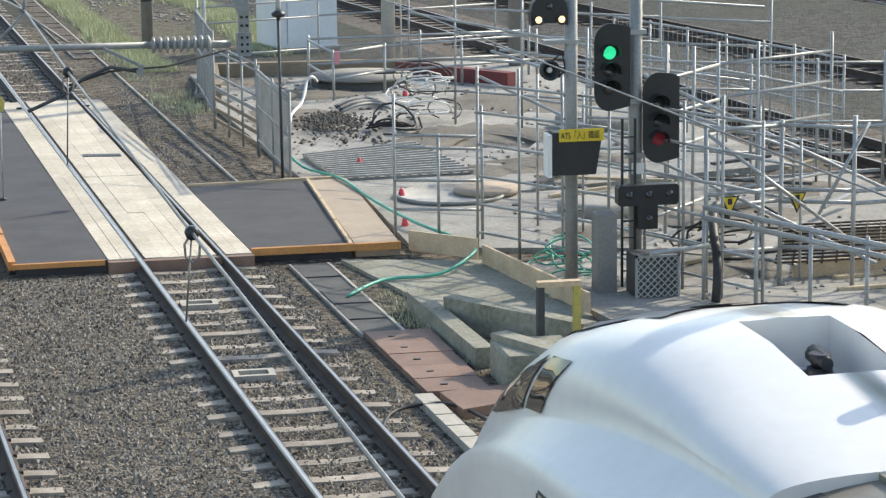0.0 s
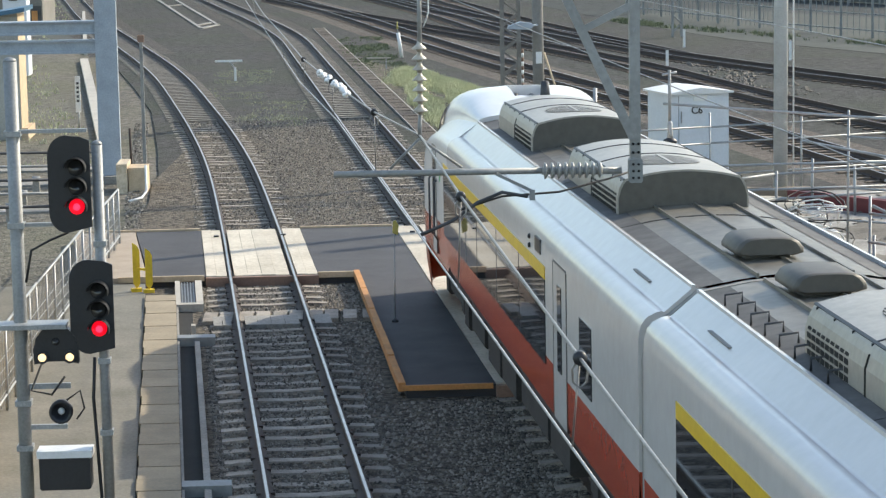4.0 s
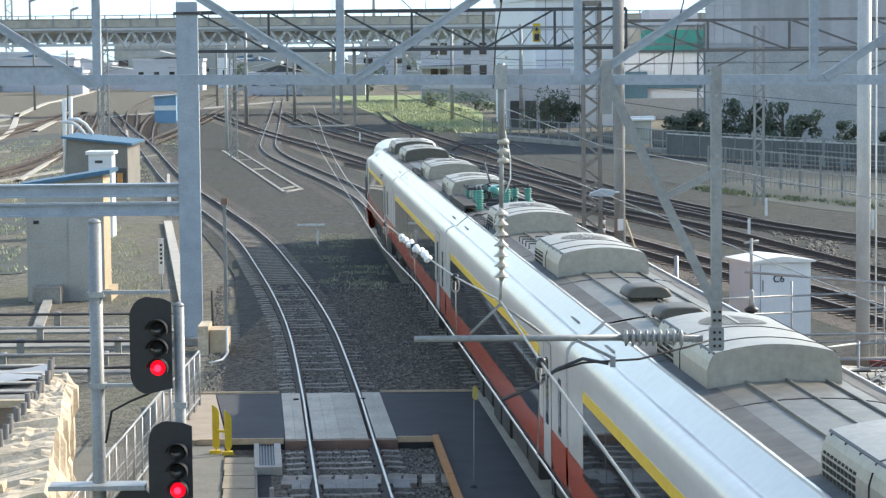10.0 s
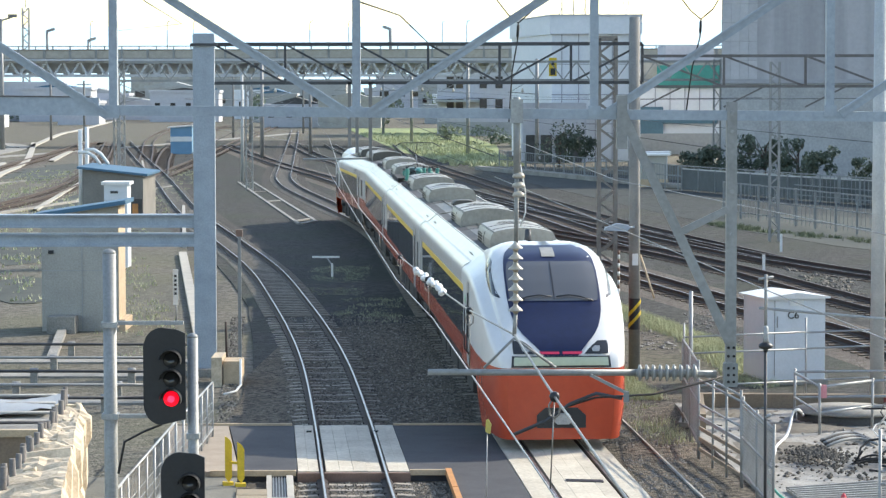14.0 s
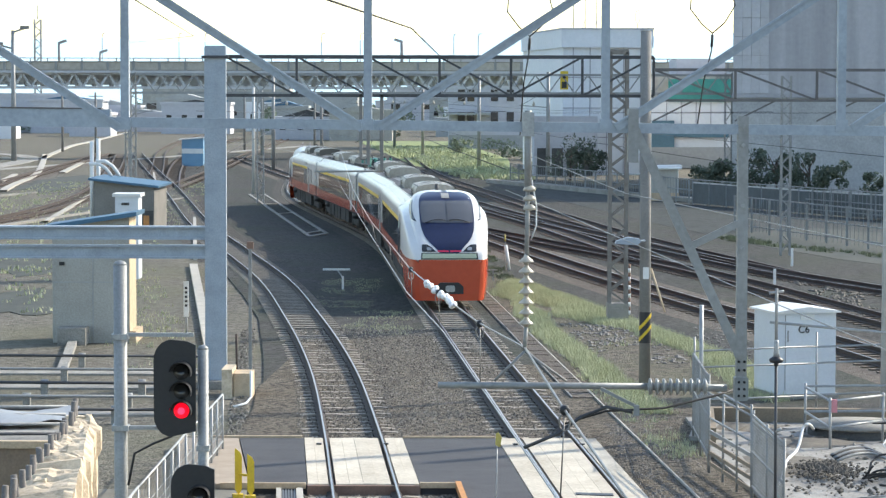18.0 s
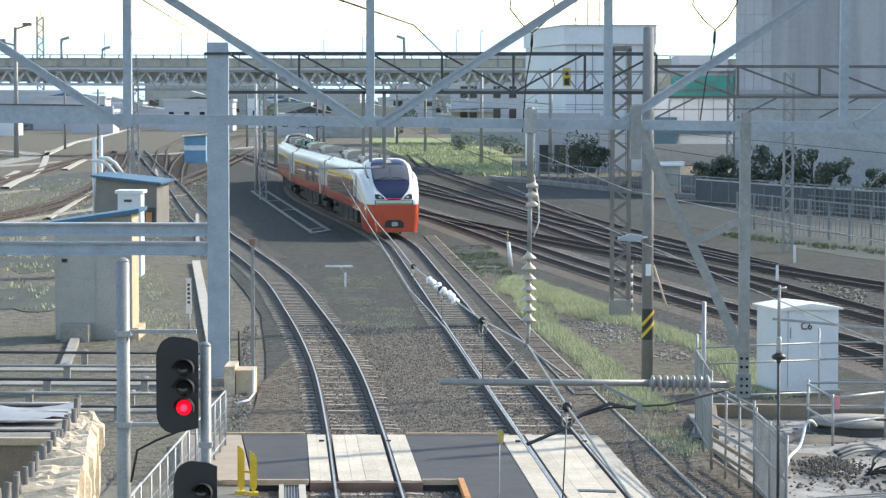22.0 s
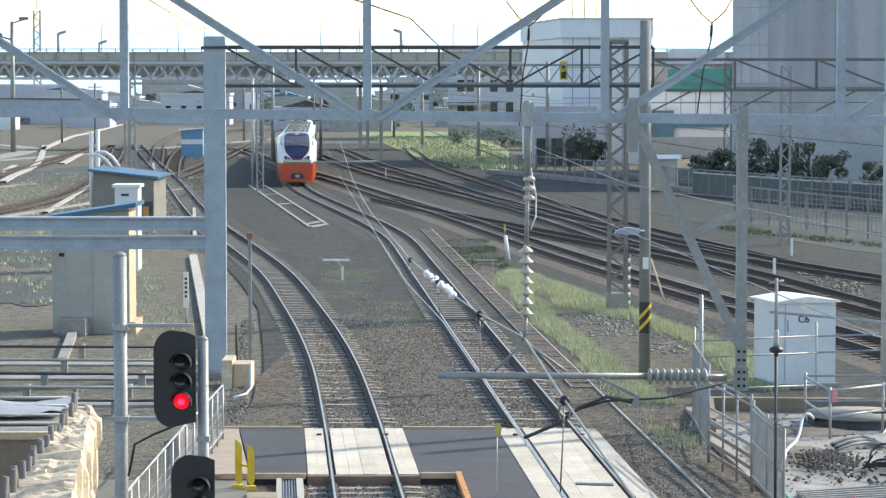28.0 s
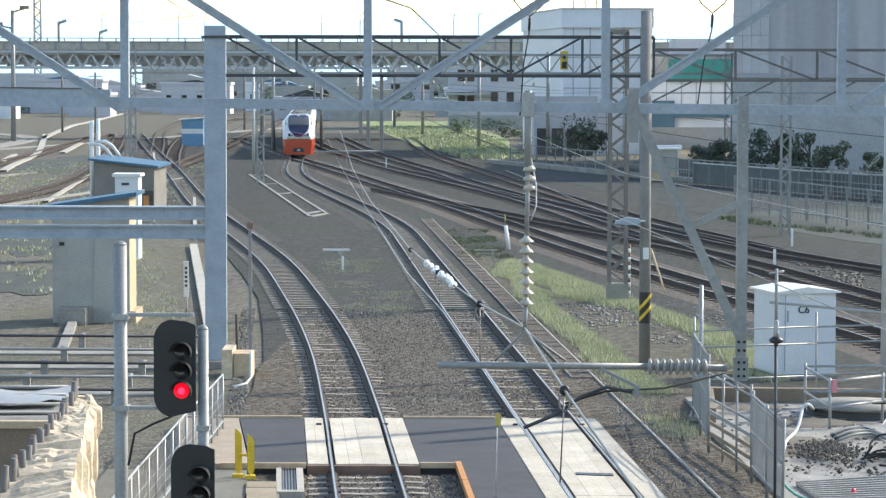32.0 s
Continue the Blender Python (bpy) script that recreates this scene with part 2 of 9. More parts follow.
T_TEALINS = mat("green_insulator", (0.09, 0.33, 0.27), (0.06, 0.24, 0.2), 0.3, 0, 6, 30, 0.03)
LAMP_RED = glow("red_aspect", (1.0, 0.004, 0.025), 0.7)
LAMP_RED_CORE = glow("red_aspect_core", (1.0, 0.03, 0.09), 1.7)
LAMP_GREEN = glow("green_aspect", (0.01, 0.62, 0.3), 0.9)
LAMP_WARM = glow("amber_lamp", (1.0, 0.74, 0.42), 1.1)
LAMP_OFF = glass("unlit_lens", (0.03, 0.03, 0.03), 0.1)
PINK = glow("dim_tail_lamp", (0.5, 0.03, 0.08), 0.2)


# ---- mesh building ----
class Shape:
    """Vertices and faces, gathered piece by piece, then linked as one mesh."""

    def __init__(self):
        self.v, self.f, self.m, self.s = [], [], [], []

    def add(self, verts, faces, m=0, smooth=False):
        k = len(self.v)
        self.v += [tuple(p) for p in verts]
        self.f += [tuple(i + k for i in f) for f in faces]
        self.m += [m] * len(faces)
        self.s += [smooth] * len(faces)
        return self

    def box(self, x0, x1, y0, y1, z0, z1, m=0, c=0.0):
        if c:
            return self.prism([(x0 + c, z0), (x1 - c, z0), (x1, z0 + c), (x1, z1 - c), (x1 - c, z1), (x0 + c, z1), (x0, z1 - c), (x0, z0 + c)], y0, y1, m)
        v = [(x, y, z) for z in (z0, z1) for y in (y0, y1) for x in (x0, x1)]
        return self.add(v, [(0, 2, 3, 1), (4, 5, 7, 6), (0, 1, 5, 4), (2, 6, 7, 3), (0, 4, 6, 2), (1, 3, 7, 5)], m)

    def prism(self, prof, y0, y1, m=0):
        """A closed outline in x and z, drawn out along y."""
        n = len(prof)
        v = [(x, y0, z) for x, z in prof] + [(x, y1, z) for x, z in prof]
        f = [(i, (i + 1) % n, n + (i + 1) % n, n + i) for i in range(n)] + [tuple(range(n - 1, -1, -1)), tuple(range(n, 2 * n))]
        return self.add(v, f, m)

    def slab(self, poly, z0, z1, m=0):
        """A closed outline in x and y, drawn out along z."""
        n = len(poly)
        v = [(x, y, z0) for x, y in poly] + [(x, y, z1) for x, y in poly]
        f = [(i, (i + 1) % n, n + (i + 1) % n, n + i) for i in range(n)] + [tuple(range(n - 1, -1, -1)), tuple(range(n, 2 * n))]
        return self.add(v, f, m)

    def beam(self, a, b, w, h, m=0, up=(0, 0, 1)):
        a, b = Vector(a), Vector(b)
        d = (b - a).normalized()
        s = d.cross(Vector(up))
        s = s.normalized() if s.length > 1e-4 else Vector((1, 0, 0))
        u = s.cross(d)
        v = [p + s * (i * w / 2) + u * (j * h / 2) for p in (a, b) for i, j in ((-1, -1), (1, -1), (1, 1), (-1, 1))]
        return self.add(v, [(3, 2, 1, 0), (4, 5, 6, 7), (0, 1, 5, 4), (1, 2, 6, 5), (2, 3, 7, 6), (3, 0, 4, 7)], m)

    def tube(self, a, b, r, r2=None, n=8, m=0, caps=True):
        a, b = Vector(a), Vector(b)
        r2 = r if r2 is None else r2
        d = (b - a).normalized()
        s = d.orthogonal().normalized()
        u = d.cross(s)
        ring = [(math.cos(2 * math.pi * i / n), math.sin(2 * math.pi * i / n)) for i in range(n)]
        v = [a + s * (c * r) + u * (q * r) for c, q in ring] + [b + s * (c * r2) + u * (q * r2) for c, q in ring]
        self.add(v, [(i, (i + 1) % n, n + (i + 1) % n, n + i) for i in range(n)], m, True)
        if caps:
            k = len(self.v) - 2 * n
            self.f += [tuple(k + i for i in range(n - 1, -1, -1)), tuple(k + n + i for i in range(n))]
            self.m += [m, m]
            self.s += [False, False]
        return self

    def pipe(self, pts, r, n=6, m=0):
        """A round bar along points."""
        pts = [Vector(p) for p in pts]
        rings, s = [], None
        for i, p in enumerate(pts):
            d = (pts[min(i + 1, len(pts) - 1)] - pts[max(i - 1, 0)]).normalized()
            s = d.orthogonal().normalized() if s is None else (s - d * s.dot(d)).normalized()
            u = d.cross(s)
            rings += [p + s * (math.cos(2 * math.pi * k / n) * r) + u * (math.sin(2 * math.pi * k / n) * r) for k in range(n)]
        f = [(i * n + k, i * n + (k + 1) % n, (i + 1) * n + (k + 1) % n, (i + 1) * n + k) for i in range(len(pts) - 1) for k in range(n)]
        f += [tuple(range(n - 1, -1, -1)), tuple((len(pts) - 1) * n + k for k in range(n))]
        return self.add(rings, f, m, True)

    def lathe(self, prof, at=(0, 0, 0), axis="z", n=14, m=0):
        """A turned body: prof of radius and height."""
        v = []
        for r, h in prof:
            for k in range(n):
                a, b = r * math.cos(2 * math.pi * k / n), r * math.sin(2 * math.pi * k / n)
                p = {"z": (a, b, h), "x": (h, a, b), "y": (a, h, b)}[axis]
                v.append((at[0] + p[0], at[1] + p[1], at[2] + p[2]))
        f = [(i * n + k, i * n + (k + 1) % n, (i + 1) * n + (k + 1) % n, (i + 1) * n + k) for i in range(len(prof) - 1) for k in range(n)]
        f += [tuple(range(n - 1, -1, -1)), tuple((len(prof) - 1) * n + k for k in range(n))]
        return self.add(v, f, m, True)

    def mesh(self, name, *mats):
        me = bpy.data.meshes.new(name)
        me.from_pydata(self.v, [], self.f)
        me.polygons.foreach_set("material_index", self.m)
        me.polygons.foreach_set("use_smooth", self.s)
        for k in mats:
            me.materials.append(k)
        bm = bmesh.new()
        bm.from_mesh(me)
        bmesh.ops.recalc_face_normals(bm, faces=bm.faces)
        bm.to_mesh(me)
        bm.free()
        return me


def part(name, shape, material, parent=None, label=""):
    mats = material if isinstance(material, (list, tuple)) else [material]
    ob = new(name, shape if isinstance(shape, bpy.types.Mesh) else shape.mesh(name, *mats))
    ob.parent = parent
    if label:
        ob["label"] = label
    return ob


def thing(name, label, category, at=None, group="", kind=""):
    ob = new(name)
    ob.matrix_basis = at or Matrix()
    return tagged(ob, label, category, group, kind)


def solid(name, shape, material, label, category, group="", kind="", at=None):
    ob = part(name, shape, material)
    ob.matrix_basis = at or Matrix()
    return tagged(ob, label, category, group, kind)


def curve_through(pts, step=1.5):
    """Points at even steps along a smooth line through plan points."""
    p = [Vector((x, y, 0)) for x, y in pts]
    out = []
    for i in range(len(p) - 1):
        a, b, c, d = p[max(i - 1, 0)], p[i], p[i + 1], p[min(i + 2, len(p) - 1)]
        n = max(1, int((c - b).length / step))
        for k in range(n):
            t = k / n
            out.append(0.5 * (2 * b + (c - a) * t + (2 * a - 5 * b + 4 * c - d) * t * t + (3 * b - a - 3 * c + d) * t**3))
    return out + [p[-1]]


def offset(line, d):
    """The line moved d metres to the right of its course."""
    out = []
    for i, p in enumerate(line):
        t = (line[min(i + 1, len(line) - 1)] - line[max(i - 1, 0)]).normalized()
        out.append(p + Vector((t.y, -t.x, 0)) * d)
    return out


def sweep(line, prof, mi, z=0.0):
    """An outline (across, height) carried along a plan line. mi: a material slot for each side of it."""
    s, n = Shape(), len(prof)
    verts = []
    for i, p in enumerate(line):
        t = (line[min(i + 1, len(line) - 1)] - line[max(i - 1, 0)]).normalized()
        r = Vector((t.y, -t.x, 0))
        verts += [p + r * x + Vector((0, 0, h + z)) for x, h in prof]
    for j in range(n):
        s.add([], [])
        s.f += [(i * n + j, i * n + (j + 1) % n, (i + 1) * n + (j + 1) % n, (i + 1) * n + j) for i in range(len(line) - 1)]
        s.m += [mi[j]] * (len(line) - 1)
        s.s += [False] * (len(line) - 1)
    s.v = verts
    return s
TRUSS_DULL = mat("dull_rust_grey_truss", (0.17, 0.165, 0.165), (0.1, 0.095, 0.095), 0.75, 0.1, 2, 20, 0.05)
RUSTY_MAST = mat("rust_brown_mast_paint", (0.26, 0.245, 0.225), (0.15, 0.135, 0.12), 0.75, 0.1, 3, 30, 0.1)
PALE_CONC = mat("pale_concrete_edge", (0.5, 0.465, 0.4), (0.34, 0.315, 0.27), 0.9, 0, 1.5, 20, 0.2)
GRASS_DULL = mat("dull_weedy_ground", (0.07, 0.078, 0.064), (0.038, 0.042, 0.036), 0.95, 0, 0.5, 8, 0.4, dist=0.04)
MOSSY = mat("mossy_concrete", (0.34, 0.325, 0.27), (0.15, 0.15, 0.105), 0.95, 0, 1.4, 16, 0.4, dist=0.03)


# ---- ground ----
def gravel(name, light, dark, size=16.0, patch=(0.2, 0.19, 0.17), spread=0.25):
    """Loose stones: cells of uneven brightness with relief, over drifting patches."""
    m = bpy.data.materials.new(name)
    m.use_nodes = True
    n, l = m.node_tree.nodes, m.node_tree.links
    bs = n["Principled BSDF"]
    geo = n.new("ShaderNodeNewGeometry")
    vor, v2, big = n.new("ShaderNodeTexVoronoi"), n.new("ShaderNodeTexVoronoi"), n.new("ShaderNodeTexNoise")
    for k in (vor, v2, big):
        l.new(geo.outputs["Position"], k.inputs["Vector"])
    vor.inputs["Scale"].default_value, v2.inputs["Scale"].default_value = size, size * 2.3
    big.inputs["Scale"].default_value, big.inputs["Detail"].default_value = spread, 5
    sep = n.new("ShaderNodeSeparateColor")
    l.new(vor.outputs["Color"], sep.inputs[0])
    rp = n.new("ShaderNodeValToRGB")
    rp.color_ramp.elements[0].color, rp.color_ramp.elements[1].color = (*dark, 1), (*light, 1)
    l.new(sep.outputs[0], rp.inputs[0])
    ramp2 = n.new("ShaderNodeValToRGB")
    ramp2.color_ramp.elements[0].position, ramp2.color_ramp.elements[1].position = 0.42, 0.68
    l.new(big.outputs["Fac"], ramp2.inputs[0])
    mix = n.new("ShaderNodeMix")
    mix.data_type = "RGBA"
    l.new(ramp2.outputs[0], mix.inputs[0])
    l.new(rp.outputs[0], mix.inputs[6])
    mix.inputs[7].default_value = (*patch, 1)
    half = n.new("ShaderNodeMix")
    half.data_type = "RGBA"
    half.inputs[0].default_value = 0.55
    l.new(rp.outputs[0], half.inputs[6])
    l.new(mix.outputs[2], half.inputs[7])
    l.new(half.outputs[2], bs.inputs["Base Color"])
    bs.inputs["Roughness"].default_value = 0.95
    bs.inputs["Specular IOR Level"].default_value = 0.2
    hgt = n.new("ShaderNodeMath")
    l.new(vor.outputs["Distance"], hgt.inputs[0])
    l.new(v2.outputs["Distance"], hgt.inputs[1])
    bp = n.new("ShaderNodeBump")
    bp.invert = True
    bp.inputs["Strength"].default_value, bp.inputs["Distance"].default_value = 0.8, 0.04
    l.new(hgt.outputs[0], bp.inputs["Height"])
    l.new(bp.outputs[0], bs.inputs["Normal"])
    return m


EARTH = gravel("yard_earth", (0.215, 0.195, 0.158), (0.09, 0.083, 0.069), 7.0, (0.13, 0.13, 0.08), 0.13)
BALLAST = gravel("track_ballast", (0.245, 0.21, 0.165), (0.03, 0.027, 0.023), 14.0, (0.115, 0.095, 0.068), 0.5)
BALLAST_OLD = gravel("brown_old_ballast", (0.21, 0.18, 0.15), (0.085, 0.075, 0.065), 12.0, (0.12, 0.1, 0.085), 0.2)


def ax(y):
    return 1.5 - 0.064 * y


def bx(y):
    return 5.205 - 0.0606 * y


A_LINE = curve_through([(4.7, -50), (ax(0), 0), (ax(25), 25), (ax(45), 45), (ax(52), 52), (-2.62, 62.9), (-3.52, 72.5), (-4.62, 82.5), (-5.85, 93), (-7.2, 102.5), (-9.6, 117.5), (-13.6, 143), (-20.6, 195), (-27, 240), (-38, 320)])
B_TURNS = ((-140, -0.0606), (112, -0.0606), (124, -0.115), (140, -0.145), (165, -0.14), (200, -0.047), (420, -0.05))


def b_line():
    """The through track: straight, then a crossover to the left and straight again."""
    ys = np.arange(-140, 400, 1.0)
    slope = np.interp(ys, [k[0] for k in B_TURNS], [k[1] for k in B_TURNS])
    xs = bx(-140) + np.concatenate([[0], np.cumsum((slope[1:] + slope[:-1]) / 2)])
    return [Vector((x, y, 0)) for x, y in zip(xs, ys)]


B_LINE = b_line()
R1_LINE = curve_through([(22, 0), (15.4, 42), (14.3, 50), (12.4, 64), (11.0, 73), (8.4, 87), (5.4, 105), (2.5, 125), (0.25, 141), (-3.5, 164), (-7.8, 192), (-14, 230), (-24, 300)], 3)
R2_LINE = curve_through([(28, 15), (21.5, 43), (18.3, 58), (15.4, 72), (13.7, 80.5), (11.4, 96), (9.2, 107), (6.2, 118), (3.0, 131), (0.5, 141), (-4.0, 161.5)], 3)
R3_LINE = curve_through([(9.2, 107), (7.6, 119), (4.9, 143), (2.2, 161), (-0.3, 176), (-4.5, 201), (-11, 250), (-16, 300)], 3)
R4_LINE = curve_through([(38, 40), (24, 72), (20.5, 80), (17.4, 88.5), (13.7, 100.5), (11, 113), (8.6, 126), (5.2, 146), (2.3, 167), (-0.4, 190), (-6, 235), (-12, 300)], 3)
R5_LINE = curve_through([(13.7, 100.5), (9.5, 128), (7, 150), (3.5, 185), (-1, 235), (-4, 300)], 3)
L1_LINE = curve_through([(-60, 62), (-40, 92), (-30, 118), (-25, 150), (-26, 190), (-32, 250), (-40, 320)], 4)
L2_LINE = curve_through([(-70, 90), (-48, 120), (-37, 160), (-36, 210), (-42, 320)], 4)

solid("ground", Shape().slab([(-2500, -300), (2500, -300), (2500, 3000), (-2500, 3000)], -0.8, -0.24), EARTH, "brown grey earth and cinder yard ground", "ground", kind="structure")


def bed(name, line, half, z, label, material):
    return solid(name, sweep(line, [(-half - 0.5, -0.06), (half + 0.5, -0.06), (half, 0), (-half, 0)], [0, 0, 0, 0], z), material, label, "ballast", kind="structure")


near = [(-4.4, 5), (12, 5), (9.6, 30), (6.0, 52), (5.2, 66), (1.6, 68), (-0.5, 76), (-3.9, 74), (-4.5, 62), (-4.3, 58)]
solid("ballast_bed", Shape().slab(near, -0.5, -0.192), BALLAST, "grey crushed stone ballast between the tracks", "ballast", kind="structure")
BALLAST_DARK = gravel("dark_oily_ballast", (0.13, 0.118, 0.105), (0.05, 0.046, 0.042), 10.0, (0.09, 0.085, 0.07), 0.2)
CINDER = gravel("yard_cinder", (0.1, 0.097, 0.09), (0.036, 0.035, 0.033), 8.0, (0.062, 0.072, 0.05), 0.22)
SOIL_GRAVEL = gravel("weedy_gravel_soil", (0.2, 0.175, 0.14), (0.05, 0.045, 0.036), 9.0, (0.13, 0.13, 0.075), 0.6)
# Works yard surface: building shade is put into its low colour.
YARD_SHADE = gravel("shaded_yard_tarmac", (0.075, 0.08, 0.078), (0.04, 0.044, 0.043), 3.0, (0.06, 0.07, 0.06), 0.2)
solid("cinder_bed", Shape().slab([(6.3, 58), (13.5, 52), (16.5, 44), (30, 36), (90, 40), (85, 74), (62, 104), (42, 134), (24, 170), (8, 225), (-3, 330), (-34, 330), (-22, 205), (-15.5, 150), (-11.5, 122), (-9.2, 106), (-7.2, 92), (-5.9, 82), (-4.9, 70), (-4.2, 60), (3, 58)], -0.5, -0.197), CINDER, "dark brown cinder and ballast yard ground", "ballast", kind="structure")
bed("ballast_bed_far", [p for p in B_LINE if 118 < p.y < 330], 1.6, -0.19, "dark ballast strip under the curved track", BALLAST_DARK)
bed("ballast_bed_left", [p for p in A_LINE if 110 < p.y < 300], 1.6, -0.19, "dark ballast strip under the curved track", BALLAST_DARK)
for _k, _l in enumerate((R1_LINE, R2_LINE, R3_LINE, R4_LINE, R5_LINE)):
    bed("ballast_bed_right", _l, 1.75, -0.195 - 0.004 * _k, "brown old ballast under the running lines", BALLAST_OLD)
for _l in (L1_LINE, L2_LINE):
    bed("ballast_bed_yard", _l, 1.5, -0.2, "brown old ballast under yard sidings", BALLAST_OLD)

# ---- tracks ----
RAIL = [(-0.095, -0.153), (0.095, -0.153), (0.095, -0.143), (0.012, -0.122), (0.012, -0.045), (0.0325, -0.034), (0.0325, -0.006), (0.027, 0.0), (0.017, 0.001), (-0.017, 0.001), (-0.027, 0.0), (-0.0325, -0.006), (-0.0325, -0.034), (-0.012, -0.045), (-0.012, -0.122), (-0.095, -0.143)]
RAIL_SLOT = [0] * 8 + [1] + [0] * 7
G2 = 0.566


def along(line, step, start, end):
    """Places and headings at even steps of arc along a line, between two distances into the view."""
    out, need = [], 0.0
    for a, b in zip(line, line[1:]):
        length = (b - a).length
        while need < length:
            p = a + (b - a) * (need / length)
            if start <= p.y <= end:
                out.append((p, math.atan2(-(b - a).x, (b - a).y)))
            need += step
        need -= length
    return out


def sleeper_mesh(name, material, bow):
    """A pre-stressed sleeper: deep rail seats, waisted in the middle; or a sawn timber."""
    s = Shape()
    xs = (-1.0, -0.72, -0.4, 0.0, 0.4, 0.72, 1.0)
    tops = (-0.165, -0.15, -0.155, -0.155 - bow, -0.155, -0.15, -0.165)
    v = [(x, y, z) for x, t in zip(xs, tops) for y, z in ((-0.12, -0.34), (-0.095, t), (0.095, t), (0.12, -0.34))]
    f = [(i * 4 + k, i * 4 + (k + 1) % 4, i * 4 + 4 + (k + 1) % 4, i * 4 + 4 + k) for i in range(6) for k in range(4)]
    s.add(v, f + [(3, 2, 1, 0), (24, 25, 26, 27)])
    for x in (-G2 - 0.085, -G2 + 0.085, G2 - 0.085, G2 + 0.085):
        s.box(x - 0.025, x + 0.025, -0.045, 0.045, -0.16, -0.115, 1)
    return s.mesh(name, material, RUST)


SL_CONC, SL_WOOD = sleeper_mesh("sleeper", SLEEPER, 0.014), sleeper_mesh("timber_sleeper", SLEEPER_WOOD, 0.0)


def track(name, line, label, near_to, far_to, pitch=0.63, wood=False, top=STEEL_TOP, skip=(), deep=False):
    """Two rails on sleepers; those close by are single pieces, the far ones one joined strip."""
    t = thing(name, label, "track", kind="structure")
    for side in (-1, 1):
        part("rail", sweep(offset(line, side * (G2)), RAIL, RAIL_SLOT), [RUST, top], t)
    me = SL_WOOD if wood else SL_CONC
    rng = random.Random(name)
    far = Shape()
    for p, a in along(line, pitch, 6, far_to):
        if any(u < p.y < v for u, v in skip):
            continue
        if p.y < near_to:
            o = part("sleeper", me, None, t)
            o.matrix_basis = Matrix.Translation(p + Vector((0, 0, rng.uniform(-0.024, 0.001) - (0.014 if deep and p.y > 52 else 0)))) @ pose(0, 0, 0, 0, 0, math.degrees(a) + rng.uniform(-0.7, 0.7))
        else:
            c, s = math.cos(a), math.sin(a)
            far.add([(p.x + c * x - s * y, p.y + s * x + c * y, z) for z in (-0.3, -0.155) for y in (-0.11, 0.11) for x in (-1, 1)],
                    [(4, 5, 7, 6), (0, 1, 5, 4), (2, 6, 7, 3), (0, 4, 6, 2), (1, 3, 7, 5)])
    if far.v:
        tagged(part("sleeper_strip", far, SLEEPER_WOOD if wood else SLEEPER, t), kind="stuff")
    return t


track("track_a", A_LINE, "curving narrow gauge track with worn steel rails", 78, 250, 0.63, skip=((45.3, 51.6),), deep=True)
track("track_b", B_LINE, "straight narrow gauge track with worn steel rails", 78, 260, 0.66, skip=((34.8, 51.6),), deep=True)
track("track_right", R1_LINE, "running line with dark timber sleepers", 60, 250, 0.66, wood=True, top=STEEL_TOP)
track("track_right", R2_LINE, "running line with dark timber sleepers", 0, 160, 0.66, wood=True, top=RUST_DULL)
track("track_right", R3_LINE, "diverging line with dark timber sleepers", 0, 250, 0.66, wood=True, top=STEEL_TOP)
track("track_right", R4_LINE, "running line with dark timber sleepers", 0, 250, 0.66, wood=True, top=STEEL_TOP)
track("track_right", R5_LINE, "diverging line with dark timber sleepers", 0, 250, 0.66, wood=True, top=RUST_DULL)
track("track_yard", L1_LINE, "rusty yard siding curving away", 0, 300, 0.75, wood=True, top=RUST_DULL)
track("track_yard", L2_LINE, "rusty yard siding curving away", 0, 300, 0.75, wood=True, top=RUST_DULL)

# ---- foot crossing between the tracks ----
Y0, Y1, Y2 = 34.86, 45.4, 51.6


def strip(shape, cx, x0, x1, y0, y1, z0, z1, m=0):
    """A board along a track whose middle is cx(y)."""
    return shape.slab([(cx(y0) + x0, y0), (cx(y0) + x1, y0), (cx(y1) + x1, y1), (cx(y1) + x0, y1)], z0, z1, m)


def deck(name, cx, y0, y1, label):
    t = thing(name, label, "crossing", kind="structure")
    rng = random.Random(name)
    for x0, x1, n in ((-0.99, -0.62, 2), (-0.49, 0.49, 4), (0.62, 0.99, 2)):
        w = (x1 - x0) / n
        for k in range(n):
            cuts = [y0] + ([] if y1 - y0 < 8 else [y0 + 3.6, y0 + 7.1]) + [y1]
            for a, b in zip(cuts, cuts[1:]):
                dz = rng.uniform(-0.006, 0.004)
                part("plank", strip(Shape(), cx, x0 + k * w + 0.0015, x0 + (k + 1) * w - 0.0015, a + 0.0015, b - 0.0015, -0.1, -0.012 + dz), TIMBER, t)
    part("end_beam", strip(Shape(), cx, -1.0, 1.0, y0 - 0.13, y0 - 0.005, -0.2, -0.03), RUSTPLATE, t, "dark brown end timber")
    for side in (-1, 1):
        s = Shape()
        s.box(-0.05, 0.05, -0.04, 0.04, -0.03, 0.015)
        b = part("guard_block", s, BLACK, t)
        b.location = (cx(y1 - 1.0) + side * 0.66 - 0.05, y1 - 1.0, 0)
    return t


deck("crossing_deck_a", ax, Y1, Y2, "pale timber crossing panels between the rails")
deck("crossing_deck_b", bx, Y0, Y2, "pale timber crossing panels between the rails")
ROAD = thing("crossing_path", "black asphalt foot path across the tracks", "path", kind="structure")
part("asphalt", Shape().slab([(-3.4, Y1), (ax(Y1) - 1.0, Y1), (ax(Y2) - 1.0, Y2), (-4.1, Y2)], -0.3, -0.02), ASPHALT, ROAD)
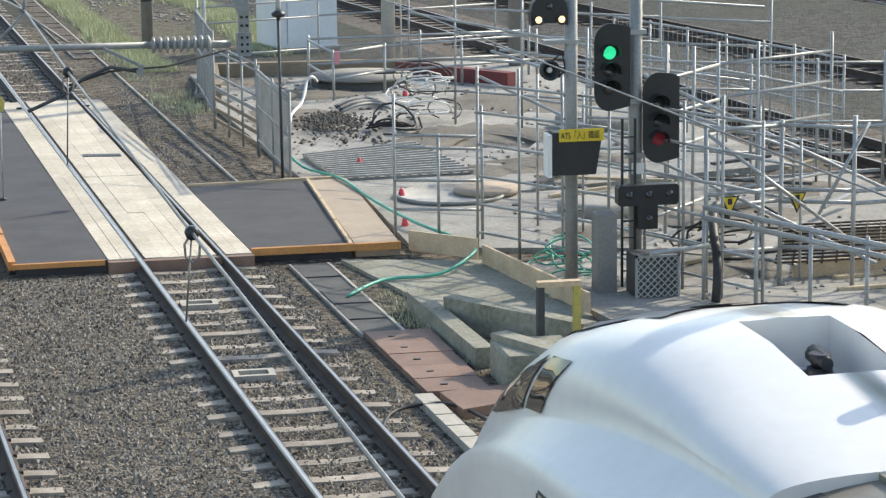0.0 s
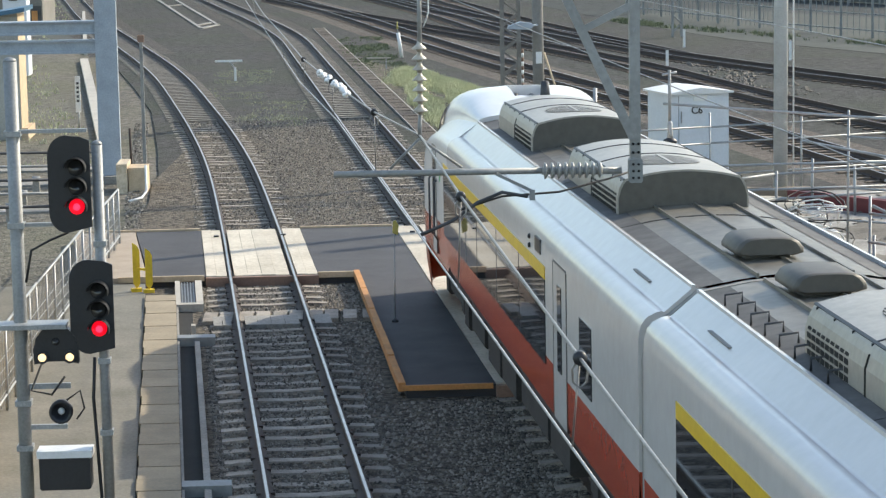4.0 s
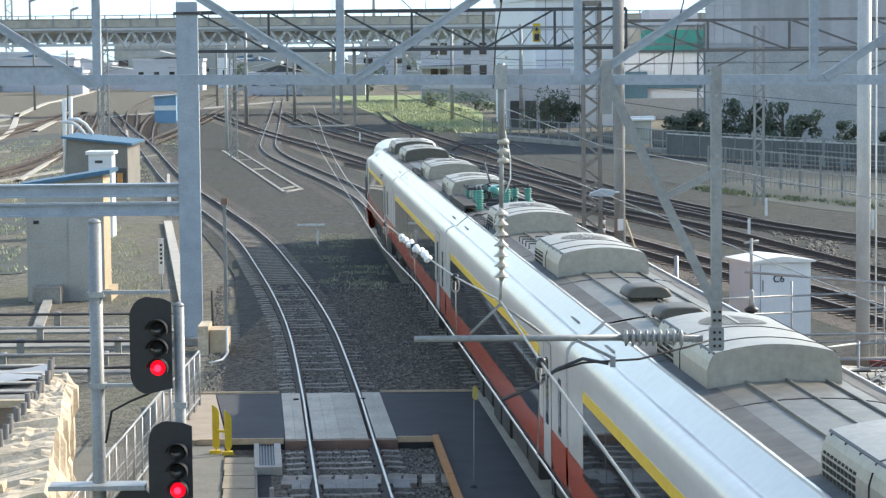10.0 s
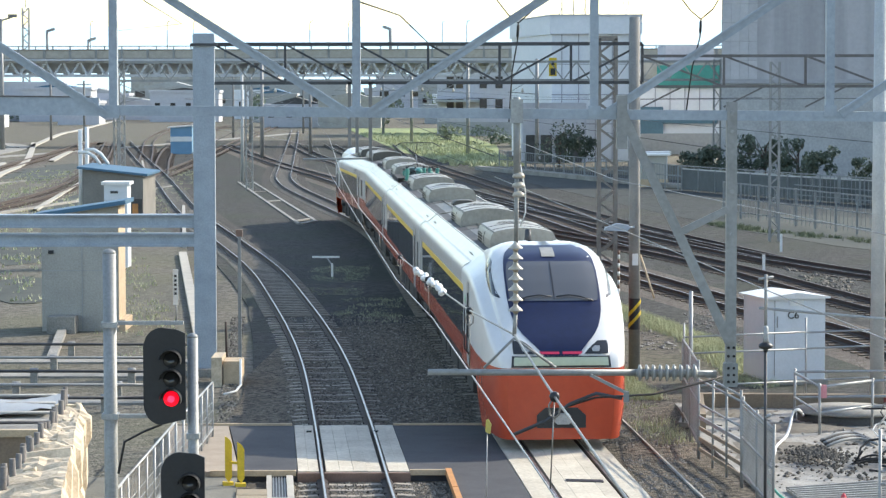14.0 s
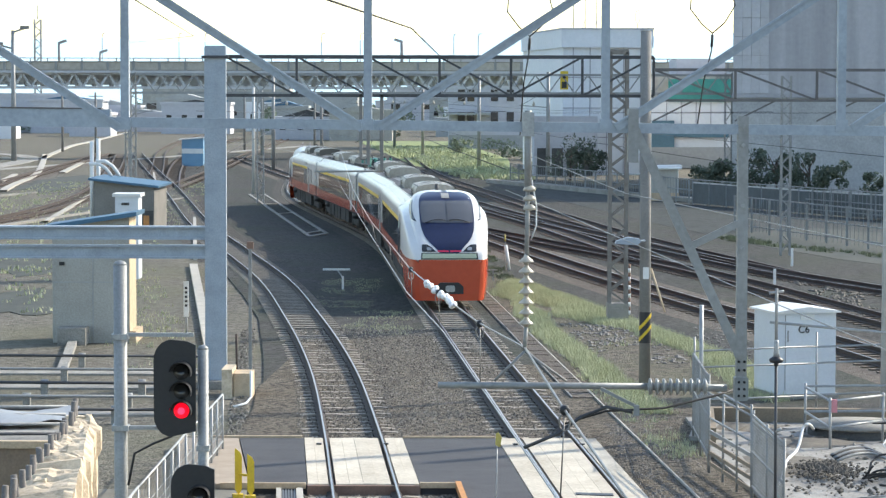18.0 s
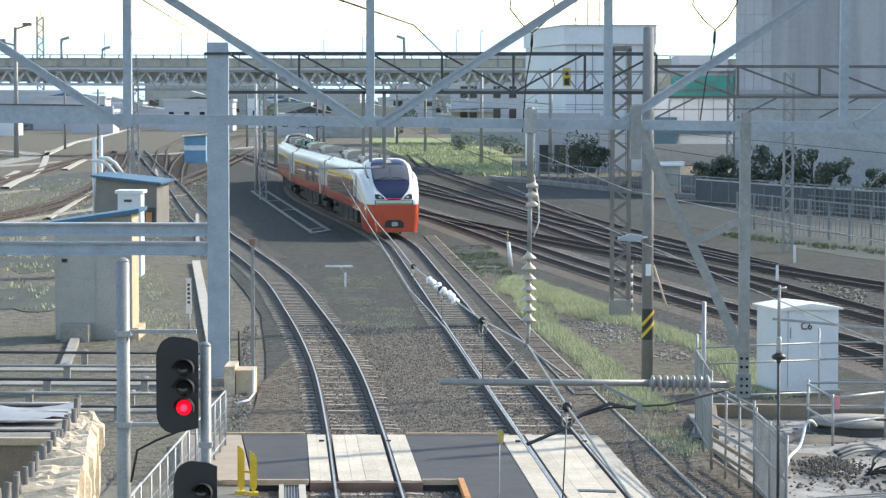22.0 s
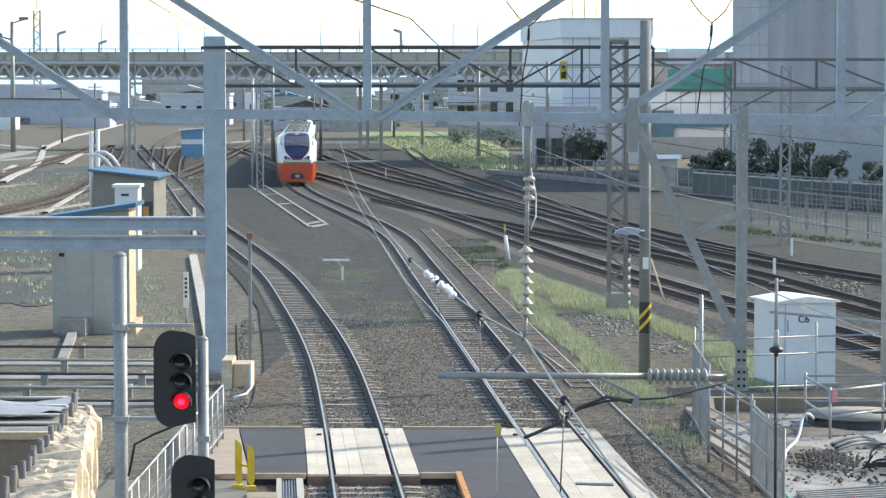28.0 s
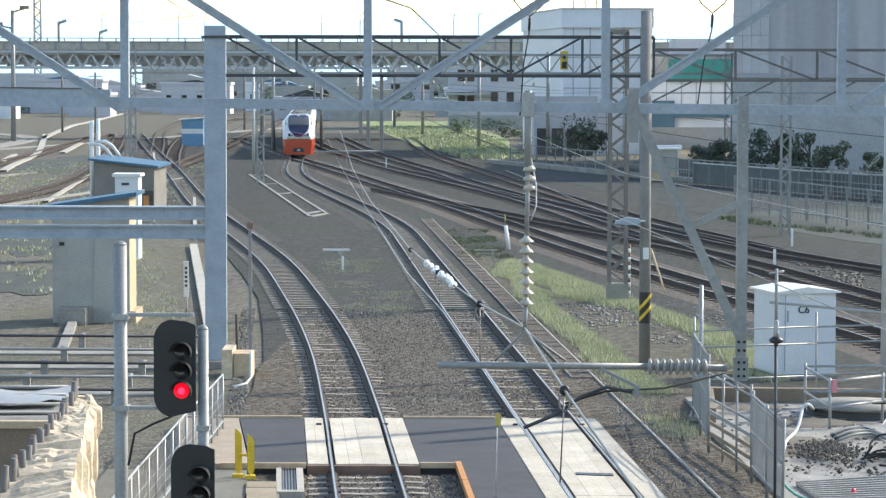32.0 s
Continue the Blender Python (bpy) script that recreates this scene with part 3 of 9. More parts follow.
part("asphalt", Shape().slab([(ax(Y1) + 1.0, Y1), (0.3, Y1), (0.86, Y0), (bx(Y0) - 1.0, Y0), (bx(Y2) - 1.0, Y2), (ax(Y2) + 1.0, Y2)], -0.3, -0.02), ASPHALT, ROAD)
part("asphalt", Shape().slab([(bx(Y0) + 1.0, Y0 + 0.2), (5.5, Y0 + 0.2), (5.66, 40.7), (bx(40.6) + 1.0, 40.6)], -0.3, -0.02), ASPHALT, ROAD)
part("board", Shape().slab([(5.57, 35.1), (6.2, 35.07), (6.34, 40.8), (5.72, 40.7)], -0.25, -0.015), BOARD, ROAD, "buff board at the end of the path")
part("board", Shape().slab([(-4.75, Y1 + 0.9), (-4.02, Y1 + 0.02), (-3.44, Y1 + 0.02), (-4.12, Y2), (-5.3, Y2)], -0.25, -0.018), BOARD, ROAD, "buff board at the end of the path")


def edge(name, a, b, material, h=0.09, w=0.1, label=""):
    s = Shape()
    n = max(1, int(math.dist(a, b) / 1.8))
    rng = random.Random(name + str(a))
    for k in range(n):
        p = [a[i] + (b[i] - a[i]) * (k / n) for i in (0, 1)]
        q = [a[i] + (b[i] - a[i]) * ((k + 0.985) / n) for i in (0, 1)]
        z = rng.uniform(-0.01, 0.012)
        s.beam((*p, -0.03 + z), (*q, -0.03 + z), w, h)
    return part(name, s, material, ROAD, label)


edge("edge_timber", (0.27, Y1), (0.8, Y0 - 0.05), ORANGE_WOOD, 0.12, 0.1, "orange timber kerb")
edge("edge_timber", (0.8, Y0 - 0.07), (bx(Y0) - 1.02, Y0 - 0.05), ORANGE_WOOD, 0.07, 0.06, "orange timber kerb")
edge("edge_timber", (bx(Y0) + 1.0, Y0 + 0.13), (6.22, Y0 + 0.12), ORANGE_WOOD, 0.1, 0.09, "orange timber kerb")
edge("edge_timber", (5.5, Y0 + 0.2), (5.69, 40.7), CREAM_WOOD, 0.1, 0.05)
edge("edge_timber", (bx(40.6) + 1.0, 40.66), (6.34, 40.86), CREAM_WOOD, 0.1, 0.06)
edge("edge_timber", (-5.2, Y2 + 0.05), (ax(Y2) - 1.0, Y2 + 0.05), CREAM_WOOD, 0.1, 0.08)
edge("edge_timber", (ax(Y2) + 1.0, Y2 + 0.05), (bx(Y2) - 1.0, Y2 + 0.05), CREAM_WOOD, 0.1, 0.08)
edge("edge_timber", (-3.95, Y1 - 0.05), (ax(Y1) - 1.0, Y1 - 0.05), CREAM_WOOD, 0.1, 0.07)
edge("edge_timber", (ax(Y1) + 1.0, Y1 - 0.05), (0.3, Y1 - 0.05), CREAM_WOOD, 0.1, 0.07)
part("slot_plate", Shape().slab([(2.3, 44.12), (2.94, 44.0), (2.94, 44.25), (2.3, 44.36)], -0.03, 0.004), BLACK, ROAD, "dark slot plate between the rails")
# plank walkway across the ballast beside track a
for _x in (-0.98, -0.72, -0.4, -0.12, 0.16, 0.42, 0.74, 1.0, 1.3, 1.62):
    part("foot_plank", Shape().slab([(ax(41.6) + _x - 0.12, 41.2), (ax(41.6) + _x + 0.1, 41.2), (ax(41.6) + _x + 0.1, 42.1), (ax(41.6) + _x - 0.12, 42.1)], -0.18, -0.12), SLEEPER, ROAD)


# ---- the electric train: two end cars and two middle cars ----
HALF = 1.45
LONG = 1.05
Z_SOLE, Z_BELT = 1.15, 1.74
SECTION = [(1.41, Z_SOLE), (1.45, 1.3), (1.45, 2.9), (1.442, 2.97), (1.42, 3.04), (1.37, 3.1), (1.3, 3.135), (1.235, 3.15), (1.225, 3.138), (1.2, 3.155)]
FACET = [(1.2, 3.155), (0.98, 3.335)]
ROOF_ARC = [(0.96, 3.325), (0.6, 3.395), (0.3, 3.43), (0.0, 3.44)]


def ring(points):
    return points + [(-x, z) for x, z in reversed(points)]


def hull(shape, stations, m=0, smooth=True):
    """A skin through sections: each a y and a list of (x, z)."""
    n = len(stations[0][1])
    v = [(x, y, z) for y, sec in stations for x, z in sec]
    f = [(i * n + k, i * n + k + 1, (i + 1) * n + k + 1, (i + 1) * n + k) for i in range(len(stations) - 1) for k in range(n - 1)]
    return shape.add(v, f, m, smooth)


# nose: s runs back from the tip. A lower body with a rounded shoulder carries a narrower canopy.
NOSE_S = (0.0, 0.05, 0.14, 0.3, 0.55, 0.85, 1.2, 1.6, 2.0, 2.4, 2.9, 3.4, 3.9, 4.6, 5.55)
NOSE_TOP = (1.68, 1.8, 1.92, 2.06, 2.24, 2.45, 2.72, 3.04, 3.31, 3.52, 3.65, 3.7, 3.69, 3.6, 3.46)
NOSE_HALF = (1.0, 1.1, 1.16, 1.22, 1.27, 1.31, 1.35, 1.38, 1.41, 1.43, 1.44, 1.45, 1.45, 1.45, 1.45)
SHOULDER = (1.6, 1.7, 1.79, 1.9, 2.03, 2.18, 2.37, 2.56, 2.72, 2.85, 2.95, 3.02, 3.06, 3.09, 3.1)
CANOPY_HALF = (0.8, 0.87, 0.93, 0.99, 1.04, 1.08, 1.12, 1.16, 1.18, 1.19, 1.17, 1.13, 1.08, 1.03, 0.98)
CANOPY_BASE = (1.63, 1.74, 1.83, 1.94, 2.08, 2.24, 2.44, 2.64, 2.81, 2.96, 3.09, 3.18, 3.25, 3.3, 3.335)
PIT = (3.45, 3.75, 4.4)


def nose_at(table, s):
    return float(np.interp(s, NOSE_S, table))


def nose_section(s):
    return nose_at(NOSE_TOP, s), nose_at(NOSE_HALF, s)


def nose_height(x, s):
    zt, w = nose_section(s)
    zs, wc, zc = nose_at(SHOULDER, s), nose_at(CANOPY_HALF, s), nose_at(CANOPY_BASE, s)
    x = abs(x)
    if x <= wc:
        return zc + (zt - zc) * (1 - (x / wc) ** 3.5) ** (1 / 2.6)
    return float(np.interp(x, (wc, w - 0.13, w - 0.05, w - 0.015, w), (zc, zs, zs - 0.045, zs - 0.1, zs - 0.17)))


def canopy_x(s, z):
    zt, zc = nose_at(NOSE_TOP, s), nose_at(CANOPY_BASE, s)
    return nose_at(CANOPY_HALF, s) * (1 - min(max((z - zc) / (zt - zc), 0.0), 1.0) ** 2.6) ** (1 / 3.5)


def nose_s(x, z):
    """How far back from the tip the skin passes through x, z."""
    a, b = 0.0, 3.4
    for _ in range(30):
        c = (a + b) / 2
        if abs(x) < nose_section(c)[1] and z < nose_height(x, c):
            b = c
        else:
            a = c
    return b


def nose_patch(rows, lift=0.012, cols=14):
    """A panel lying on the nose: rows of z, x from, x to. Its y runs back from the tip."""
    s = Shape()
    v = []
    for z, a, b in rows:
        for k in range(cols + 1):
            x = a + (b - a) * k / cols
            v.append((x, nose_s(x, z) - lift, z + lift * 0.5))
    f = [(i * (cols + 1) + k, i * (cols + 1) + k + 1, (i + 1) * (cols + 1) + k + 1, (i + 1) * (cols + 1) + k) for i in range(len(rows) - 1) for k in range(cols)]
    return s.add(v, f, 0, True)


def rows_between(z0, z1, n, half):
    """Rows with a half width given by height."""
    return [(z, -half(z), half(z)) for z in (z0 + (z1 - z0) * k / n for k in range(n + 1))]


def tab(pairs):
    return lambda z: float(np.interp(z, [p[0] for p in pairs], [p[1] for p in pairs]))


def put_nose(car, y_tip, turn):
    """The rounded end with its glass and lamps. turn: the nose points to the train's front."""
    def place(shape):
        shape.v = [(-x, y_tip - y, z) for x, y, z in shape.v] if turn else [(x, y_tip + y, z) for x, y, z in shape.v]
        return shape

    def section(s, z0, z1, white):
        zt, w = nose_section(s)
        if not white:
            return [(w * 0.93 if z0 < 0.4 else w, z0), (w * 0.985, (z0 + z1) / 2 - 0.2), (w, (z0 + z1) / 2 + 0.1), (w, z1)]
        belt, wc = belt_at(s), nose_at(CANOPY_HALF, s)
        pts = [(w, belt)] + [(x, nose_height(x, s)) for x in (w, w - 0.015, w - 0.05, w - 0.09, w - 0.13, wc + 0.02)]
        for q in (1.0, 0.995, 0.975, 0.94, 0.88, 0.8, 0.68, 0.55):
            pts.append((wc * q, nose_height(wc * q, s)))
        return pts + [(x, nose_height(x, s)) for x in (0.27, 0.14, 0.0)]

    def belt_at(s):
        return float(np.interp(s, (1.2, 4.2), (1.54, Z_BELT)))

    st = sorted(set(NOSE_S) | set(PIT) | {0.1, 0.2, 0.42, 0.7, 1.0, 1.4, 1.8, 2.2, 2.65})
    up = Shape()
    secs = [ring(section(s, 0, 0, True)) for s in st]
    n = len(secs[0])
    mid = n // 2
    faces = [(i * n + k, i * n + k + 1, (i + 1) * n + k + 1, (i + 1) * n + k) for i in range(len(st) - 1) for k in range(n - 1) if not (PIT[0] <= st[i] < PIT[2] and abs(k - mid + 1) <= 2)]
    up.add([(x, s, z) for s, sec in zip(st, secs) for x, z in sec], faces, 0, True)
    up.add([(x, 0.0, z) for x, z in secs[0]], [tuple(range(n))])
    up.add([(x, st[-1], z) for x, z in secs[-1]], [tuple(range(n))])
    part("nose", place(up), T_NOSE_LIT, car, "white rounded cab end")
    # the open recess in the canopy
    rc = Shape()
    floor = [3.42, 3.44, nose_height(0.27, PIT[2])]
    for (s0, s1), (z0, z1) in zip(((PIT[0], PIT[1]), (PIT[1], PIT[2])), ((floor[0], floor[1]), (floor[1], floor[2]))):
        rc.add([(-0.27, s0, z0), (0.27, s0, z0), (0.27, s1, z1), (-0.27, s1, z1)], [(0, 1, 2, 3)])
        for side in (-1, 1):
            x = side * 0.27
            rc.add([(x, s0, z0), (x, s1, z1), (x, s1, nose_height(x, s1)), (x, s0, nose_height(x, s0))], [(0, 1, 2, 3)])
    top = [(x, PIT[0], nose_height(x, PIT[0])) for x in (-0.27, -0.14, 0, 0.14, 0.27)]
    rc.add(top + [(0.27, PIT[0], floor[0]), (-0.27, PIT[0], floor[0])], [tuple(range(7))])
    part("roof_recess", place(rc), T_NOSE_LIT, car, "open recess with horns in the cab roof")
    low = Shape()
    lows = [(s, [(x, z) for x, z in section(s, 0.2 if s < 2.05 else Z_SOLE, belt_at(s), False)]) for s in st]
    for side in (1, -1):
        hull(low, [(y, [(side * x, z) for x, z in sec]) for y, sec in lows])
    c = lows[0][1]
    grid = [[(c[k][0] * u, -0.03 * (1 - u * u), c[k][1]) for u in (-1, -0.75, -0.45, -0.15, 0.15, 0.45, 0.75, 1)] for k in range(4)]
    low.add([p for r in grid for p in r], [(i * 8 + k, i * 8 + k + 1, i * 8 + 9 + k, i * 8 + 8 + k) for i in range(3) for k in range(7)], 0, True)
    part("skirt", place(low), T_ORANGE, car, "orange lower apron")
    # panels on the nose
    mask = tab([(1.76, 0.32), (1.82, 0.36), (2.0, 0.54), (2.13, 0.68), (2.25, 0.77), (2.4, 0.84), (2.55, 0.88), (2.8, 0.905), (3.2, 0.905), (3.38, 0.885), (3.48, 0.85), (3.56, 0.78), (3.61, 0.7), (3.65, 0.55)])
    part("mask", place(nose_patch(rows_between(1.76, 3.65, 34, mask), 0.012)), T_NAVY, car, "navy blue panel round the windscreen")
    shield = tab([(2.69, 0.82), (2.74, 0.85), (3.0, 0.87), (3.25, 0.86), (3.34, 0.83), (3.38, 0.78)])
    part("windscreen", place(nose_patch(rows_between(2.69, 3.38, 14, shield), 0.026)), T_SHIELD, car, "grey reflecting windscreen")
    part("roof_hatch", place(nose_patch([(z, -0.13, 0.13) for z in (3.46, 3.52, 3.57, 3.61)], 0.03, 4)), T_UNIT, car, "small beige hatch above the windscreen")
    part("divider", place(nose_patch(rows_between(2.71, 3.37, 8, lambda z: 0.012), 0.034, 2)), BLACK, car)
    part("front_strip", place(nose_patch([(1.575, -0.89, 0.89), (1.65, -0.89, 0.89), (1.73, -0.88, 0.88)], 0.03)), T_STRIP, car, "pale green strip under the lamps")
    part("strip_line", place(nose_patch([(1.545, -0.94, 0.94), (1.65, -0.93, 0.93), (1.755, -0.92, 0.92)], 0.018)), BLACK, car)
    for side in (-1, 1):
        a = [(1.79, side * 0.42, side * 0.89), (1.86, side * 0.5, side * 0.9), (1.96, side * 0.62, side * 0.9), (2.02, side * 0.72, side * 0.89)]
        part("headlight", place(nose_patch(a, 0.024, 6)), LAMP_OFF, car, "dark headlight glass")
        ln = [(1.83, side * 0.6, side * 0.72), (1.88, side * 0.58, side * 0.74), (1.93, side * 0.64, side * 0.74)]
        part("lamp_lens", place(nose_patch(ln, 0.034, 4)), GALV, car, "pale headlight lens")
        ed = [(1.765, side * 0.37, side * 0.42), (1.86, side * 0.44, side * 0.5), (1.96, side * 0.56, side * 0.62), (2.04, side * 0.67, side * 0.74)]
        part("lamp_trim", place(nose_patch(ed, 0.028, 2)), T_NOSE_LIT, car)
        part("tail_strip", place(nose_patch([(1.79, side * 0.03, side * 0.37), (1.835, side * 0.03, side * 0.41)], 0.02, 6)), PINK, car, "dim pink tail lamp strip")
        # side glass in two lights, wrapped round the canopy
        for lo_, hi_ in ((((1.36, 2.74), (1.8, 2.82)), ((2.6, 3.37), (2.42, 3.01))), (((2.68, 3.38), (2.49, 3.03)), ((3.02, 3.43), (2.74, 3.06)))):
            w, v = Shape(), []
            for i in range(5):
                for k in range(7):
                    f, q = k / 6, i / 4
                    a0 = [lo_[0][j] + (lo_[1][j] - lo_[0][j]) * f for j in (0, 1)]
                    a1 = [hi_[0][j] + (hi_[1][j] - hi_[0][j]) * f for j in (0, 1)]
                    s_, z_ = a0[0] + (a1[0] - a0[0]) * q, a0[1] + (a1[1] - a0[1]) * q
                    v.append((side * (canopy_x(s_, z_) + 0.012), s_ - 0.006, z_))
            w.add(v, [(i * 7 + k, i * 7 + k + 1, i * 7 + 8 + k, i * 7 + 7 + k) for i in range(4) for k in range(6)], 0, True)
            part("cab_side_window", place(w), T_GLASS, car, "dark cab side window")
        wp = Shape().pipe([(side * x, nose_s(x, z) - 0.06, z + 0.02) for x, z in ((0.04, 2.76), (0.3, 2.79), (0.52, 2.76), (0.74, 2.68))], 0.014)
        part("wiper", place(wp), BLACK, car)
    op = Shape().prism([(-0.46, 0.42), (0.46, 0.42), (0.46, 0.66), (0.3, 0.8), (-0.3, 0.8), (-0.46, 0.66)], -0.045, 0.02)
    part("coupler_opening", place(op), BLACK, car, "dark coupler opening")
    cp = Shape().box(-0.13, 0.17, -0.16, -0.05, 0.5, 0.7, c=0.04)
    part("coupler", place(cp), GALV, car, "pale coupler cover")
    # horns in the recess and the antenna behind
    part("horn_plate", place(Shape().box(-0.16, 0.12, 3.66, 3.94, 3.435, 3.455)), DARKSTEEL, car)
    for x, y in ((0.16, 3.56), (-0.06, 3.8)):
        z = 3.43
        h = Shape().tube((x, y, z), (x, y, z + 0.07), 0.085, 0.07, 12).tube((x, y, z + 0.07), (x, y, z + 0.15), 0.045, 0.06, 10).tube((x - 0.03, y - 0.14, z + 0.11), (x, y + 0.1, z + 0.11), 0.055, 0.035, 10)
        part("horn", place(h), BLACK, car)
    an = Shape().tube((-0.14, 4.75, 3.5), (-0.14, 4.75, 3.6), 0.11, 0.1, 14).tube((-0.14, 4.75, 3.6), (-0.14, 4.75, 3.85), 0.075, 0.062, 14).tube((-0.14, 4.75, 3.85), (-0.14, 4.75, 3.865), 0.062, 0.04, 14)
    part("antenna", place(an), DARKSTEEL, car, "dark upright roof antenna")


UNIT_ARC = [(-0.56 + 0.08 * k, 3.78 + 0.085 * (1 - ((-0.56 + 0.08 * k) / 0.56) ** 2)) for k in range(15)]
UNIT = [(-0.6, 3.34), (-0.635, 3.42), (-0.635, 3.6), (-0.61, 3.69), (-0.585, 3.745)] + UNIT_ARC + [(0.585, 3.745), (0.61, 3.69), (0.635, 3.6), (0.635, 3.42), (0.6, 3.34)]


def unit_x(z):
    return float(np.interp(z, (3.34, 3.42, 3.6, 3.78), (0.6, 0.635, 0.635, 0.56)))


def air_unit(car, y, turned=False):
    """A roof cooling unit: arched cover, louvred sides, fan grille. turned: set the other way round."""
    b = part("air_unit", Shape().prism(UNIT, y - 1.6, y + 1.6), T_UNIT, car, "beige grey roof cooling unit")
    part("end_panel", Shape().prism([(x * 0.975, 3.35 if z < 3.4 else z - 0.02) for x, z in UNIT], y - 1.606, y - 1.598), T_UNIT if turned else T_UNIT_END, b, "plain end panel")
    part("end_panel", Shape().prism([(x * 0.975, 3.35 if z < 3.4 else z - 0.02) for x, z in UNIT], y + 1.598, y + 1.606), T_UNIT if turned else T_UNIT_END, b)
    for side in (-1, 1):
        cells = [(y - 1.53 + 0.125 * c, y - 1.435 + 0.125 * c) for c in range(12 if side < 0 else 9)]
        for k in range(5):
            z0 = 3.42 + k * 0.062
            q = [(side * (unit_x(z0) - 0.01), z0), (side * (unit_x(z0) + 0.004), z0), (side * (unit_x(z0 + 0.04) + 0.004), z0 + 0.04), (side * (unit_x(z0 + 0.04) - 0.01), z0 + 0.04)]
            for y0, y1 in cells:
                part("louvre", Shape().prism(q, y0, y1), GAP_SHADE, b)
        part("panel_seam", Shape().prism([(side * 0.63, 3.36), (side * 0.642, 3.42), (side * 0.642, 3.6), (side * 0.615, 3.7), (side * 0.6, 3.7), (side * 0.625, 3.6)], y - 0.02, y + 0.0), GAP_SHADE, b)
        part("side_seam", Shape().prism([(side * 0.558, 3.775), (side * 0.572, 3.765), (side * 0.577, 3.775), (side * 0.56, 3.789)], y - 1.6, y + 1.6), BLACK, b)
        for k in range(7):
            part("bolt", Shape().box(side * 0.578 - 0.007, side * 0.578 + 0.007, y - 1.5 + 0.48 * k, y - 1.48 + 0.48 * k, 3.74, 3.765), BLACK, b)

    def top(x):
        return 3.78 + 0.085 * (1 - (x / 0.56) ** 2)
    disc = Shape()
    rim = [(0.34 * math.cos(q * math.pi / 16), y - 0.65 + 0.45 * math.sin(q * math.pi / 16)) for q in range(32)]
    for q in range(16):
        (xa, va), (xb, vb) = rim[q], rim[(q + 1) % 32]
        (xc, vc), (xd, vd) = rim[(31 - q + 1) % 32], rim[31 - q]
        disc.add([(xa, va, top(xa) + 0.004), (xb, vb, top(xb) + 0.004), (xd, vd, top(xd) + 0.004), (xc, vc, top(xc) + 0.004)], [(0, 1, 2, 3)])
    part("fan_grille", disc, T_UNDER, b, "dark oval fan grille")
    slats = Shape()
    for q in range(25):
        x = -0.324 + 0.027 * q
        h = 0.45 * math.sqrt(max(0.0, 1 - (x / 0.34) ** 2)) - 0.02
        if abs(x) > 0.02 and h > 0.05:
            slats.box(x - 0.005, x + 0.005, y - 0.65 - h, y - 0.65 + h, top(x), top(x) + 0.007)
    part("grille_slat", slats, T_UNIT, b)
    part("grille_bar", Shape().box(-0.018, 0.018, y - 1.09, y - 0.21, 3.86, 3.88), T_UNIT, b)
    part("grille_bar", Shape().box(-0.2, 0.2, y - 0.66, y - 0.64, 3.85, 3.868), T_UNIT, b)
    for v in (y - 0.02, y + 1.0):
        sm = Shape()
        for (x0, z0), (x1, z1) in zip(UNIT_ARC, UNIT_ARC[1:]):
            sm.beam((x0, v, z0), (x1, v, z1), 0.02, 0.016)
        part("seam", sm, BLACK, b)
    for o in [b] + list(b.children):
        for v in o.data.vertices:
            x, w = (-v.co.x, 2 * y - v.co.y) if turned else (v.co.x, v.co.y)
            v.co = (x * 1.1 - 0.1, w, v.co.z - 0.05)
    return b


def side_rect(side, y0, y1, z0, z1, lift=0.008, depth=0.03):
    x = HALF + lift
    s = Shape()
    if side < 0:
        return s.box(-x, -x + depth, y0, y1, z0, z1)
    return s.box(x - depth, x, y0, y1, z0, z1)


def bogie(car, y):
    s = Shape().box(-1.0, 1.0, y - 0.2, y + 0.2, 0.6, 0.84)
    for x in (-1, 1):
        s.prism([(x - 0.09, 0.4), (x + 0.09, 0.4), (x + 0.09, 0.7), (x - 0.09, 0.7)], y - 1.5, y + 1.5)
    b = part("bogie", s, T_UNDER, car)
    for x in (-1, 1):
        part("air_spring", Shape().lathe([(0.2, 0.7), (0.27, 0.78), (0.27, 0.98), (0.2, 1.05)], (x * 0.98, y, 0), "z", 16), BLACK, b)
        for dy in (-1.05, 1.05):
            part("axle_box", Shape().box(x * 1.0 - 0.12, x * 1.0 + 0.12, y + dy - 0.16, y + dy + 0.16, 0.3, 0.6, c=0.04), T_UNDER, b)
    for dy in (-1.05, 1.05):
        w = Shape()
        for x in (-G2, G2):
            w.lathe([(0.30, -0.05), (0.43, -0.045), (0.45, -0.03), (0.43, 0.02), (0.43, 0.06), (0.3, 0.065)], (x, y + dy, 0.43), "x", 20)
        w.tube((-0.9, y + dy, 0.43), (0.9, y + dy, 0.43), 0.07)
        part("wheelset", w, RUST, b)


